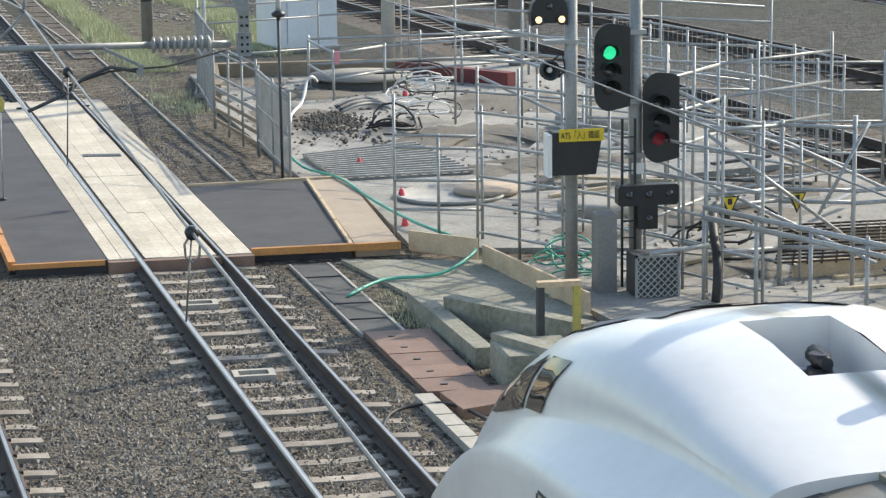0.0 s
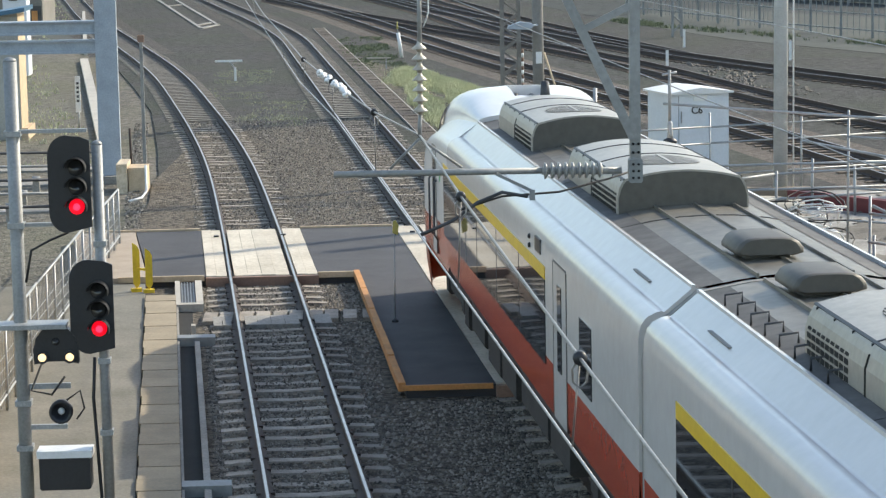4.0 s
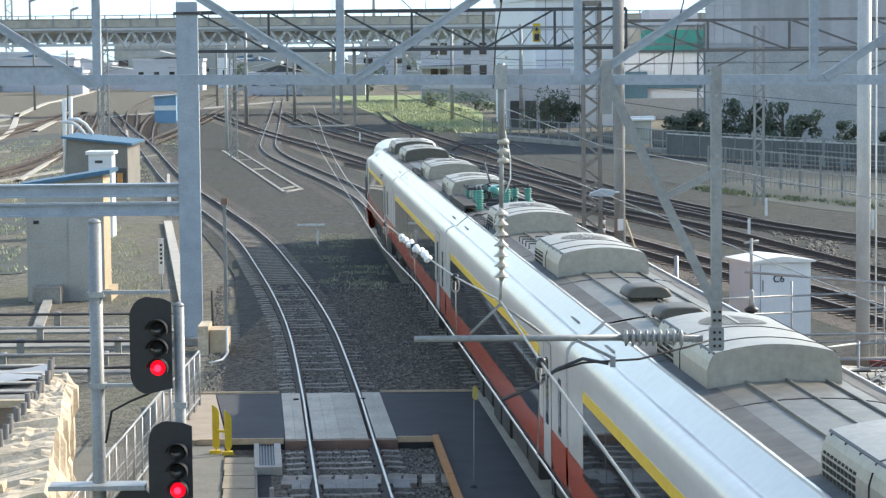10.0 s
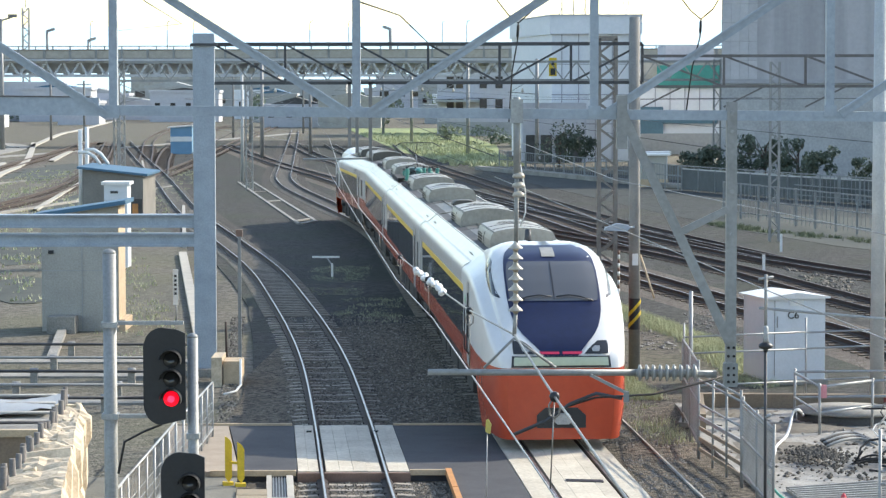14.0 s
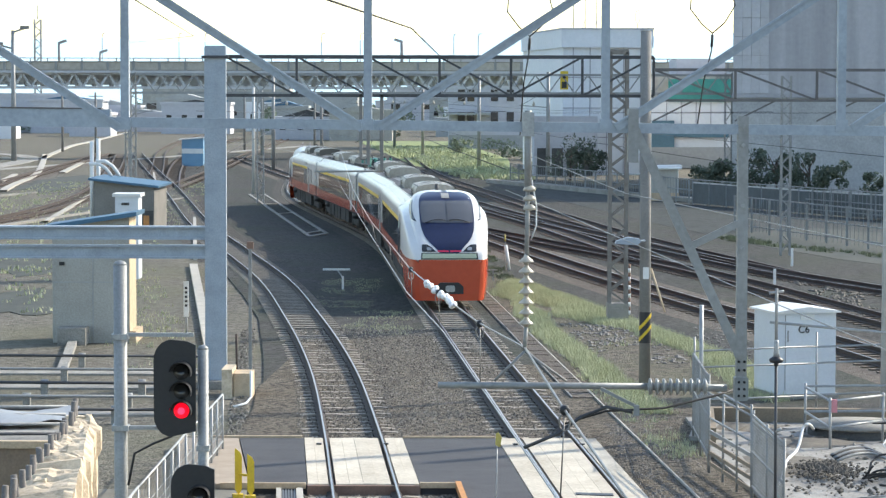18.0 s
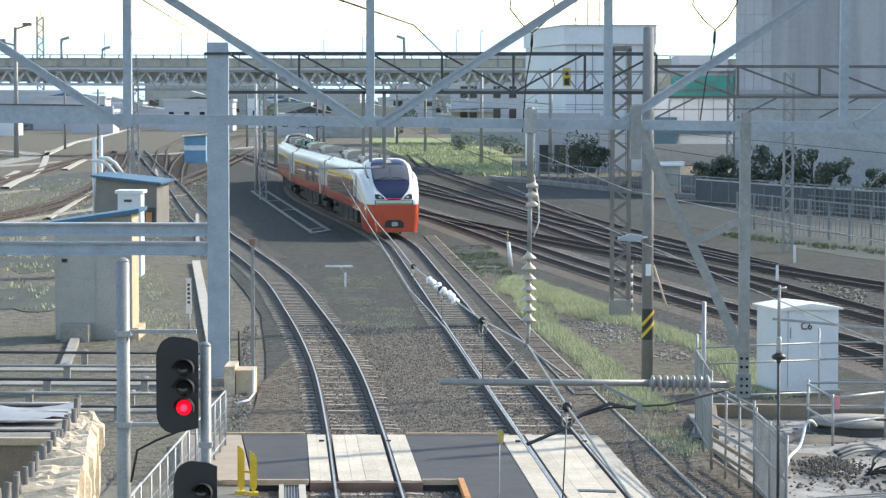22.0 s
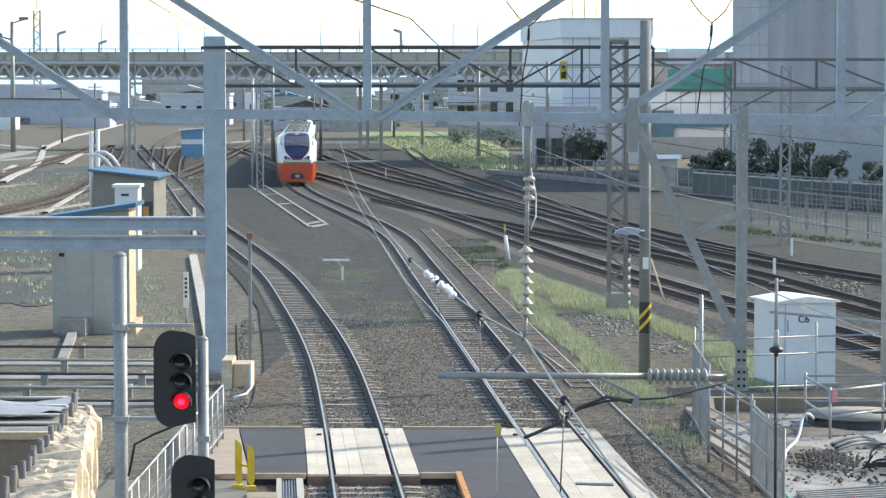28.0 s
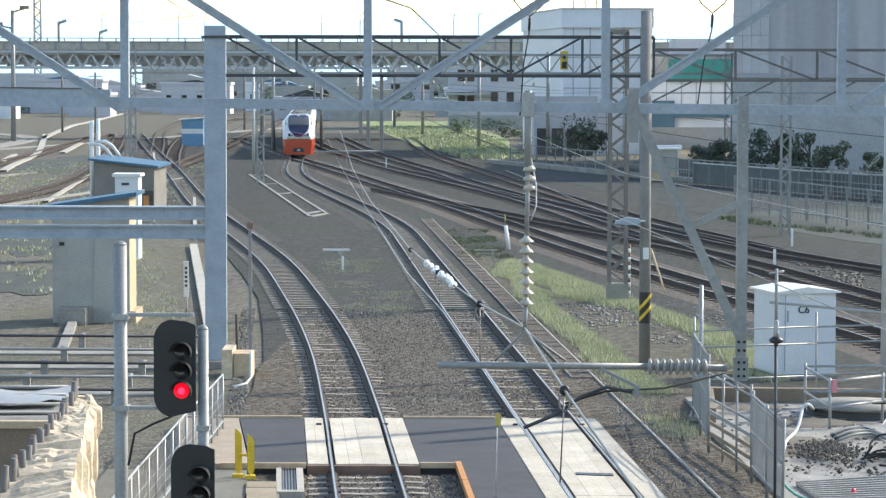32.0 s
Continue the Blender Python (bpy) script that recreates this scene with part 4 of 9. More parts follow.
def body(car, y0, y1, near_end, far_end):
    """Body shell of a car from y0 to y1, with bands, glass, doors, roof."""
    up = Shape()
    hull(up, [(y, [(1.45, Z_BELT)] + SECTION[2:]) for y in (y0, y1)])
    hull(up, [(y, [(-1.45, Z_BELT)] + [(-x, z) for x, z in SECTION[2:]]) for y in (y0, y1)])
    for y in (y0, y1):
        up.add([(x, y, z) for x, z in ring([(1.45, Z_BELT)] + SECTION[2:] + FACET[1:])], [tuple(range(2 * len(SECTION)))])
    for side in (1, -1):
        up.add([(side * x, y, z) for y in (y0, y1) for x, z in FACET], [(0, 1, 3, 2)])
    part("body_shell", up, T_WHITE, car, "silver white upper body")
    lo = Shape()
    for side in (1, -1):
        hull(lo, [(y, [(side * x, z) for x, z in SECTION[:2]] + [(side * 1.45, Z_BELT)]) for y in (y0, y1)])
    for y in (y0, y1):
        lo.add([(-1.4, y, Z_SOLE), (1.4, y, Z_SOLE), (1.45, y, Z_BELT), (-1.45, y, Z_BELT)], [(0, 1, 2, 3)])
    lo.add([(-1.4, y0, Z_SOLE), (1.4, y0, Z_SOLE), (1.4, y1, Z_SOLE), (-1.4, y1, Z_SOLE)], [(0, 1, 2, 3)])
    part("lower_body", lo, T_ORANGE, car, "orange red lower body")
    rf = Shape()
    hull(rf, [(y, ring(ROOF_ARC)) for y in (y0, y1)])
    part("roof", rf, T_ROOF, car, "dusty grey roof")
    wk = Shape()
    for side in (-1, 1):
        wk.add([(side * 0.93, y0, 3.335), (side * 0.7, y0, 3.381), (side * 0.7, y1, 3.381), (side * 0.93, y1, 3.335)], [(0, 1, 2, 3)])
    part("roof_walkway", wk, T_ROOF_DK, car, "dark strip along the roof edge")
    for k in range(1, 4):
        y = y0 + (y1 - y0) * k / 4
        sm = Shape()
        pts = [(x, z + 0.004) for x, z in ring(ROOF_ARC)]
        for (xa, za), (xb, zb) in zip(pts, pts[1:]):
            if abs(xa - xb) > 0.01:
                sm.beam((xa, y, za), (xb, y, zb), 0.02, 0.01)
        part("roof_seam", sm, T_ROOF_DK, car)
    for x in (-0.4, 0.02, 0.44):
        part("roof_rib", Shape().box(x - 0.012, x + 0.012, y0, y1, 3.4, 3.46 - 0.09 * x * x + 0.004), T_ROOF, car)
    gt = Shape()
    for side in (-1, 1):
        gt.box(side * 0.965 - 0.015, side * 0.965 + 0.015, y0, y1, 3.31, 3.365)
    part("gutter", gt, T_WHITE, car)
    return car


BAND = (2.57, 2.71)


def sides(car, glass_from, glass_to, doors, y0, y1):
    """Window glass in one band with slim joints, the yellow band over it, doors: middle, half width, top."""
    for side in (-1, 1):
        g = part("window_band", side_rect(side, glass_from, glass_to, Z_BELT - 0.1, BAND[0]), T_GLASS, car, "continuous dark window glass")
        n = max(2, round((glass_to - glass_from) / 2.1))
        for k in range(1, n):
            y = glass_from + (glass_to - glass_from) * k / n
            part("joint", side_rect(side, y - 0.02, y + 0.02, Z_BELT - 0.1, BAND[0], 0.0095, 0.02), BLACK, g)
        part("yellow_band", side_rect(side, glass_from, glass_to, BAND[0] + 0.002, BAND[1], 0.01), T_YELLOW, car, "yellow band above the windows")
        for y, half, top in doors:
            d = part("door", side_rect(side, y - half, y + half, 1.2, top, 0.004), T_WHITE, car, "white sliding door")
            w = 0.13 if half > 0.3 else 0.12
            part("door_window", side_rect(side, y - w, y + w, 1.75, top - 0.2, 0.012), T_GLASS, d)
            part("door_gap", side_rect(side, y - half - 0.03, y - half - 0.005, 1.2, top, 0.006), BLACK, d)
            part("door_gap", side_rect(side, y + half + 0.005, y + half + 0.03, 1.2, top, 0.006), BLACK, d)
            part("door_gap", side_rect(side, y - half, y + half, top + 0.004, top + 0.022, 0.006), BLACK, d)
            if half < 0.3:
                x = side * (HALF + 0.05)
                for q in (y - half - 0.1, y + half + 0.1):
                    part("grab_rail", Shape().pipe([(side * HALF, q, 2.35), (x, q, 2.3), (x, q, 1.5), (side * HALF, q, 1.42)], 0.016), DARKSTEEL, d)
        part("skirt_line", side_rect(side, y0, y1, Z_SOLE - 0.05, Z_SOLE + 0.01, -0.05), T_UNDER, car)
        for y in (y0 + 1.1, y1 - 1.9) if y1 > 6 else (y0 + 1.1,):
            part("access_slot", Shape().beam((side * 1.12, y, 3.222), (side * 1.12, y + 0.75, 3.222), 0.05, 0.012), T_BELLOWS, car)


def underside(car, y0, y1, b0, b1):
    rng = random.Random(round(y0 * 7))
    y = b0 + 2.2
    while y < b1 - 2.4:
        w = rng.uniform(1.0, 2.2)
        part("equipment_box", Shape().box(-1.2, 1.2, y, min(y + w, b1 - 2.0), rng.uniform(0.3, 0.42), Z_SOLE - 0.004, c=0.03), T_UNDER, car)
        y += w + rng.uniform(0.2, 0.5)
    part("underframe", Shape().box(-1.3, 1.3, y0 + 0.3, y1 - 0.3, Z_SOLE - 0.1, Z_SOLE - 0.006), T_UNDER, car)
    bogie(car, b0), bogie(car, b1)


def roof_vent(car, y):
    """A rounded ventilator cowl standing on a narrower neck."""
    neck = Shape().prism([(-0.3, 3.36), (-0.3, 3.5), (0.1, 3.5), (0.1, 3.36)], y - 0.22, y + 0.22)
    v = part("roof_vent", neck, T_UNIT_END, car, "grey brown roof ventilator")
    prof = [(-0.33, 3.47), (-0.41, 3.49), (-0.41, 3.53), (-0.37, 3.59), (-0.31, 3.625), (-0.22, 3.635), (-0.1, 3.637), (0.02, 3.635), (0.11, 3.625), (0.17, 3.59), (0.21, 3.53), (0.21, 3.49), (0.13, 3.47)]
    cowl = Shape()
    hull(cowl, [(y + dy, [(-0.1 + (x + 0.1) * f, 3.55 + (z - 3.55) * f) for x, z in prof + prof[:1]]) for dy, f in ((-0.33, 0.86), (-0.315, 0.96), (-0.29, 1.0), (0.29, 1.0), (0.315, 0.96), (0.33, 0.86))])
    for dy in (-0.33, 0.33):
        cowl.add([(-0.1 + (x + 0.1) * 0.86, y + dy, 3.55 + (z - 3.55) * 0.86) for x, z in prof], [tuple(range(len(prof)))])
    part("cowl", cowl, T_UNIT_END, v)


def gangway(car, sign):
    """Half of the hood that closes the gap to the next car."""
    prof = [(x * 0.98, z * 0.992) for x, z in [(1.45, 1.2), (1.45, 2.75), (1.4, 3.03), (1.2, 3.16), (0.97, 3.34), (0.5, 3.42), (0, 3.45)]]
    a, b = sorted((sign * 10.19, sign * 10.297))
    part("gangway", Shape().prism(ring(prof), a, b), T_BELLOWS, car, "grey gangway hood between cars")


def end_car(name, front):
    """Local y runs forward; the car's middle is at 0. front: the nose points forward."""
    car = thing(name, "orange and silver express end car with rounded navy nose", "train car", group="train cars")
    y0, y1 = (-10.2, 4.85) if front else (-4.85, 10.2)
    body(car, y0, y1, None, None)
    put_nose(car, 10.4 if front else -10.4, front)
    sg = 1 if front else -1
    if front:
        sides(car, -4.8, 5.3, ((-5.82, 0.42, 2.86), (6.62, 0.24, 2.84)), y0, y1)
    else:
        sides(car, -5.3, 8.7, ((-6.62, 0.24, 2.84),), y0, y1)
    for side in (-1, 1):
        if front:
            part("side_display", side_rect(side, -4.52, -4.12, 2.8, 2.96, 0.012), BLACK, car, "black destination display")
            part("toilet_window", side_rect(side, -7.78, -7.08, 1.85, 2.56), T_GLASS, car)
            for z in (2.79, 2.89):
                part("side_lamp", Shape().lathe([(0, -0.02), (0.026, -0.015), (0.03, 0.01)], (side * 1.46, -3.7, z), "x", 10), BLACK, car)
        em = Shape().lathe([(0.1, -0.004), (0.1, 0.006), (0.0, 0.008)], (side * 1.451, 5.85 if front else -5.85, 2.46), "x", 14)
        part("emblem", em, T_EMBLEM, car, "small green leaf coloured mark")
    for y in ((2.2, -4.0) if front else (-2.7, 5.6)):
        air_unit(car, y, not front)
    roof_vent(car, -9.1 if front else 9.7)
    gangway(car, -1 if front else 1)
    underside(car, y0, y1, -7.0, 7.0)
    return car


def middle_car(name, panto):
    car = thing(name, "orange and silver middle car with continuous dark windows", "train car", group="train cars")
    body(car, -10.2, 10.2, None, None)
    sides(car, -7.2, 8.8, ((-8.2, 0.42, 2.86),), -10.2, 10.2)
    for side in (-1, 1):
        part("small_window", side_rect(side, -9.7, -9.45, 1.8, 2.55), T_GLASS, car)
    for y in (6.0, -2.5) if not panto else (5.7, -2.4):
        air_unit(car, y, True)
    for k in range(8):
        y = 9.5 - 0.46 * k
        part("hand_loop", Shape().pipe([(-0.9, y, 3.34), (-0.9, y, 3.43), (-0.76, y - 0.02, 3.45), (-0.76, y - 0.02, 3.37)], 0.01), DARKSTEEL, car)
    if not panto:
        for y in (2.8, 2.27, 1.74, 1.2):
            for x in (-0.66, -0.36):
                part("roof_bracket", Shape().pipe([(x, y, 3.37), (x, y, 3.47), (x + 0.2, y, 3.47), (x + 0.2, y, 3.38)], 0.012), T_ROOF_DK, car)
    if panto:
        roof_vent(car, 9.5)
        pantograph(car)
    else:
        roof_vent(car, -8.2)
    underside(car, -10.2, 10.2, -7.0, 7.0)
    gangway(car, -1)
    gangway(car, 1)
    return car


def post_insulator(shape, x, y, z0, h, r, m=0):
    prof = []
    n = int(h / 0.05)
    for k in range(n):
        prof += [(r * 0.62, z0 + h * k / n), (r, z0 + h * (k + 0.45) / n), (r * 0.62, z0 + h * (k + 0.9) / n)]
    return shape.lathe(prof, (x, y, 0), n=12, m=m)


def pantograph(car):
    """Roof gear between the second cooling unit and the near end."""
    for x, y, h, r in ((-0.62, -9.3, 0.44, 0.1), (0.02, -8.9, 0.44, 0.085), (0.26, -8.2, 0.4, 0.085), (0.52, -8.5, 0.42, 0.085), (-0.5, -7.0, 0.3, 0.08), (0.4, -6.9, 0.24, 0.07), (-0.5, -5, 0.22, 0.07), (0.5, -5, 0.22, 0.07)):
        part("insulator", post_insulator(Shape(), x, y, 3.41, h, r), T_TEALINS, car, "green ribbed roof insulator")
        part("terminal", Shape().tube((x, y, 3.4 + h), (x, y, 3.5 + h), r * 0.55, r * 0.4, 8), DARKSTEEL, car)
    sw = Shape().box(-0.4, 0.25, -6.2, -5.6, 3.4, 3.76, c=0.05)
    part("switch_box", sw, mat("teal_grey_box", (0.13, 0.2, 0.2), (0.09, 0.14, 0.14), 0.5), car, "teal grey roof switch box")
    br = Shape().lathe([(0.08, -0.3), (0.12, -0.25), (0.12, 0.2), (0.08, 0.28)], (-0.05, -6.55, 3.66), "y", 14)
    part("breaker", br, T_TEALINS, car, "green roof breaker")
    tray = Shape().box(-0.93, -0.62, -9.1, -5.0, 3.44, 3.5).box(-0.93, -0.9, -9.1, -5.0, 3.36, 3.44)
    part("roof_tray", tray, T_UNDER, car, "dark roof tray")
    part("gear_plate", Shape().box(-0.45, 0.72, -9.5, -6.4, 3.425, 3.452), T_ROOF_DK, car, "dark gear mounting plate")
    for x0, x1, y in ((-0.4, 0.68, -7.4), (-0.4, 0.68, -8.6), (-0.2, 0.6, -9.2)):
        part("gear_rail", Shape().box(x0, x1, y - 0.04, y + 0.04, 3.452, 3.53), DARKSTEEL, car)
    rng = random.Random(12)
    for k in range(9):
        x, y = rng.uniform(-0.5, 0.4), rng.uniform(-9.2, -6.4)
        pts = [(x, y, 3.47), (x + rng.uniform(0, 0.2), y + rng.uniform(-0.2, 0.2), 3.58 + rng.uniform(0, 0.22)), (x + rng.uniform(0.2, 0.4), y + rng.uniform(-0.3, 0.3), 3.5 + rng.uniform(0, 0.2)), (x + 0.3, y + rng.uniform(-0.4, 0.4), 3.47)]
        part("gear_cable", Shape().pipe(pts, 0.016), RUBBER, car)
    base = Shape()
    for x in (-0.5, 0.5):
        base.beam((x, -5.5, 3.66), (x, -3.81, 3.66), 0.05, 0.05)
    for y in (-5.5, -3.81):
        base.beam((-0.55, y, 3.66), (0.55, y, 3.66), 0.05, 0.05)
    part("pantograph_base", base, DARKSTEEL, car)
    arm = Shape().tube((0, -5.5, 3.69), (0, -3.71, 4.2), 0.024).tube((0, -3.71, 4.2), (0, -4.9, 4.62), 0.015)
    part("pantograph_arm", arm, DARKSTEEL, car)
    hd = Shape().pipe([(-0.85, -4.9, 4.52), (-0.6, -4.9, 4.66), (0.6, -4.9, 4.66), (0.85, -4.9, 4.52)], 0.013).pipe([(-0.85, -4.65, 4.52), (-0.6, -4.65, 4.66), (0.6, -4.65, 4.66), (0.85, -4.65, 4.52)], 0.013)
    part("pantograph_head", hd, DARKSTEEL, car)
    w = Shape().pipe([(-0.62, -9.3, 3.9), (-0.3, -9.0, 4.0), (0.02, -8.9, 3.9), (0.26, -8.2, 3.86), (0.52, -8.5, 3.88)], 0.015).pipe([(0, -5.5, 3.71), (0.1, -6.2, 3.63), (-0.2, -6.6, 3.81)], 0.015)
    part("roof_cable", w, RUBBER, car)


def stretch(car):
    """Bring a car built to nominal length to its full length."""
    for o in car.children_recursive:
        for v in o.data.vertices:
            v.co.y *= LONG
    return car


CARS = [stretch(c) for c in (end_car("end_car", True), middle_car("middle_car", True), middle_car("middle_car", False), end_car("end_car", False))]


# ---- near overhead gantry, beside the footbridge ----
GY = 15.0


def near_gantry():
    t = thing("overhead_gantry", "grey blue steel truss gantry carrying overhead wires", "gantry")
    z0, z1 = 6.67, 7.51
    nodes = [-6.0, -4.62, -3.24, -1.85, -0.44, 0.94, 2.31, 3.69, 5.07]
    part("bottom_chord", Shape().box(-2.0, 7.0, GY - 0.035, GY + 0.035, z0 - 0.04, z0 + 0.018), GANTRY, t).rotation_euler = (0, radians(0.57), 0)
    part("bottom_chord", Shape().box(-7.4, -2.002, GY - 0.04, GY + 0.04, z0 - 0.042, z0 + 0.062), GANTRY, t).rotation_euler = (0, radians(0.57), 0)
    part("top_flange", Shape().box(-7.4, -2.05, GY - 0.045, GY + 0.05, z0 + 0.062, z0 + 0.07), TRUSS_DULL, t, "dull grey top flange").rotation_euler = (0, radians(0.57), 0)
    part("top_chord", Shape().box(-7.4, 7.0, GY - 0.035, GY + 0.035, z1 - 0.037, z1 + 0.037), GANTRY, t)
    for x in nodes:
        part("upright", Shape().box(x - 0.024, x + 0.024, GY - 0.03, GY + 0.03, z0 + 0.03, z1 - 0.03), GANTRY, t)
    for a, b in zip(nodes, nodes[1:]):
        p, q = ((a, GY, z1), (b, GY, z0 - 0.025)) if b <= -0.4 else ((a + 0.03, GY, z0 - 0.02), (b + 0.03, GY, z1))
        d = Shape().beam((p[0] + 0.03, GY - 0.04, p[2]), (q[0] - 0.03, GY - 0.04, q[2]), 0.012, 0.05)
        d.beam((p[0] + 0.03, GY - 0.035, p[2] + 0.02), (q[0] - 0.03, GY - 0.035, q[2] + 0.02), 0.045, 0.012)
        part("diagonal", d, GANTRY, t)
        part("gusset", Shape().box(b - 0.035, b + 0.035, GY - 0.045, GY - 0.036, z0 - 0.035, z0 + 0.03), GANTRY, t)
    for x in (-7.2, 6.8):
        part("leg", Shape().box(x - 0.1, x + 0.1, GY - 0.1, GY + 0.1, -0.3, z1 + 0.1), GANTRY, t)
    # hanging tube with its insulators
    part("drop_tube", Shape().tube((0.49, GY - 0.05, 6.75), (0.49, GY - 0.05, 6.28), 0.021, n=10), GREYPOLE, t)
    cl = Shape().box(0.455, 0.525, GY - 0.09, GY + 0.02, 6.6, 6.74)
    part("clamp", cl, GALV, t)
    small = Shape()
    for k in range(3):
        small.lathe([(0.012, 0), (0.038, 0.006), (0.032, 0.024), (0.014, 0.036)], (0.5, GY - 0.05, 6.17 + 0.055 * k), n=14)
    part("insulator", small, PORCELAIN, t, "white porcelain insulator")
    part("rod", Shape().tube((0.49, GY - 0.05, 6.3), (0.485, GY - 0.05, 5.9), 0.013), GREYPOLE, t)
    part("jumper_wire", Shape().pipe([(0.51, GY - 0.05, 6.36), (0.54, GY - 0.05, 6.2), (0.54, GY - 0.05, 6.08), (0.51, GY - 0.05, 6.0)], 0.004), WHITE, t)
    for k in range(7):
        d = Shape().lathe([(0.012, 0.0605), (0.015, 0.046), (0.022, 0.04), (0.043, 0.021), (0.043, 0.016), (0.02, 0.017), (0.012, 0.0)], (0.483, GY - 0.05, 5.915 - 0.0605 * (k + 1)), n=16)
        part("insulator_disc", d, PORCELAIN, t, "cream porcelain disc")
    part("rod", Shape().tube((0.483, GY - 0.05, 5.5), (0.475, GY - 0.05, 5.36), 0.012), GREYPOLE, t)
    # right hanging post, brace and registration bar
    part("drop_post", Shape().box(1.71, 1.77, GY - 0.041, GY - 0.037 + 0.06, 5.08, 6.72), GREYPOLE, t)
    for z in (6.66, 6.55, 6.2, 5.95):
        part("bolt", Shape().tube((1.74, GY - 0.055, z), (1.74, GY - 0.041, z), 0.012), GALV, t)
    part("brace", Shape().beam((1.1, GY - 0.05, 6.66), (1.73, GY - 0.05, 5.32), 0.014, 0.055), GREYPOLE, t)
    part("brace_head", Shape().box(1.07, 1.13, GY - 0.06, GY + 0.02, 6.45, 6.76), GREYPOLE, t)
    part("small_brace", Shape().beam((1.41, GY - 0.045, 5.95), (1.72, GY - 0.045, 6.1), 0.012, 0.04), GREYPOLE, t)
    part("foot_bracket", Shape().box(1.7, 1.78, GY - 0.05, GY + 0.03, 5.06, 5.2, c=0.008), YARD_STEEL, t)
    for z in (5.09, 5.13, 5.17, 5.24, 5.29):
        for x in (1.724, 1.756):
            part("bolt_hole", Shape().tube((x, GY - 0.056, z), (x, GY - 0.04, z), 0.008, n=8), GAP_SHADE, t)
    part("registration_bar", Shape().tube((-0.03, GY, 5.145), (1.22, GY, 5.14), 0.019, n=10), GREYPOLE, t, "grey steel registration tube")
    ins = part("bar_insulator", Shape().tube((1.19, GY, 5.138), (1.66, GY, 5.13), 0.022), GREYPORC, t, "grey ribbed bar insulator")
    for k in range(9):
        part("disc", Shape().lathe([(0.023, 0), (0.05, 0.006), (0.046, 0.017), (0.023, 0.028)], (1.2 + 0.04 * k, GY, 5.138), "x", 16), GREYPORC, ins)
    part("arm_bracket", Shape().beam((0.92, GY - 0.03, 5.13), (1.13, GY - 0.1, 5.03), 0.01, 0.018).box(1.11, 1.14, GY - 0.12, GY - 0.08, 4.98, 5.04), YARD_STEEL, t)
    part("steady_arm", Shape().pipe([(1.1, GY - 0.1, 5.0), (0.95, GY - 0.1, 5.03), (0.8, GY - 0.1, 4.97), (0.66, GY - 0.1, 4.87), (0.47, GY - 0.1, 4.79)], 0.011), DARKSTEEL, t)
    for a, b in (((0.475, GY - 0.05, 5.35), (0.3, GY, 5.17)), ((0.475, GY - 0.05, 5.35), (0.72, GY, 5.17))):
        part("strut", Shape().tube(a, b, 0.008), GREYPOLE, t)
    cb = Shape().pipe([(0.7, GY - 0.1, 4.93), (0.95, GY - 0.05, 5.0), (1.3, GY + 0.1, 5.0), (1.62, GY + 0.3, 5.05), (1.8, GY + 0.4, 5.09)], 0.007)
    part("cable", cb, RUBBER, t)
    return t


near_gantry()


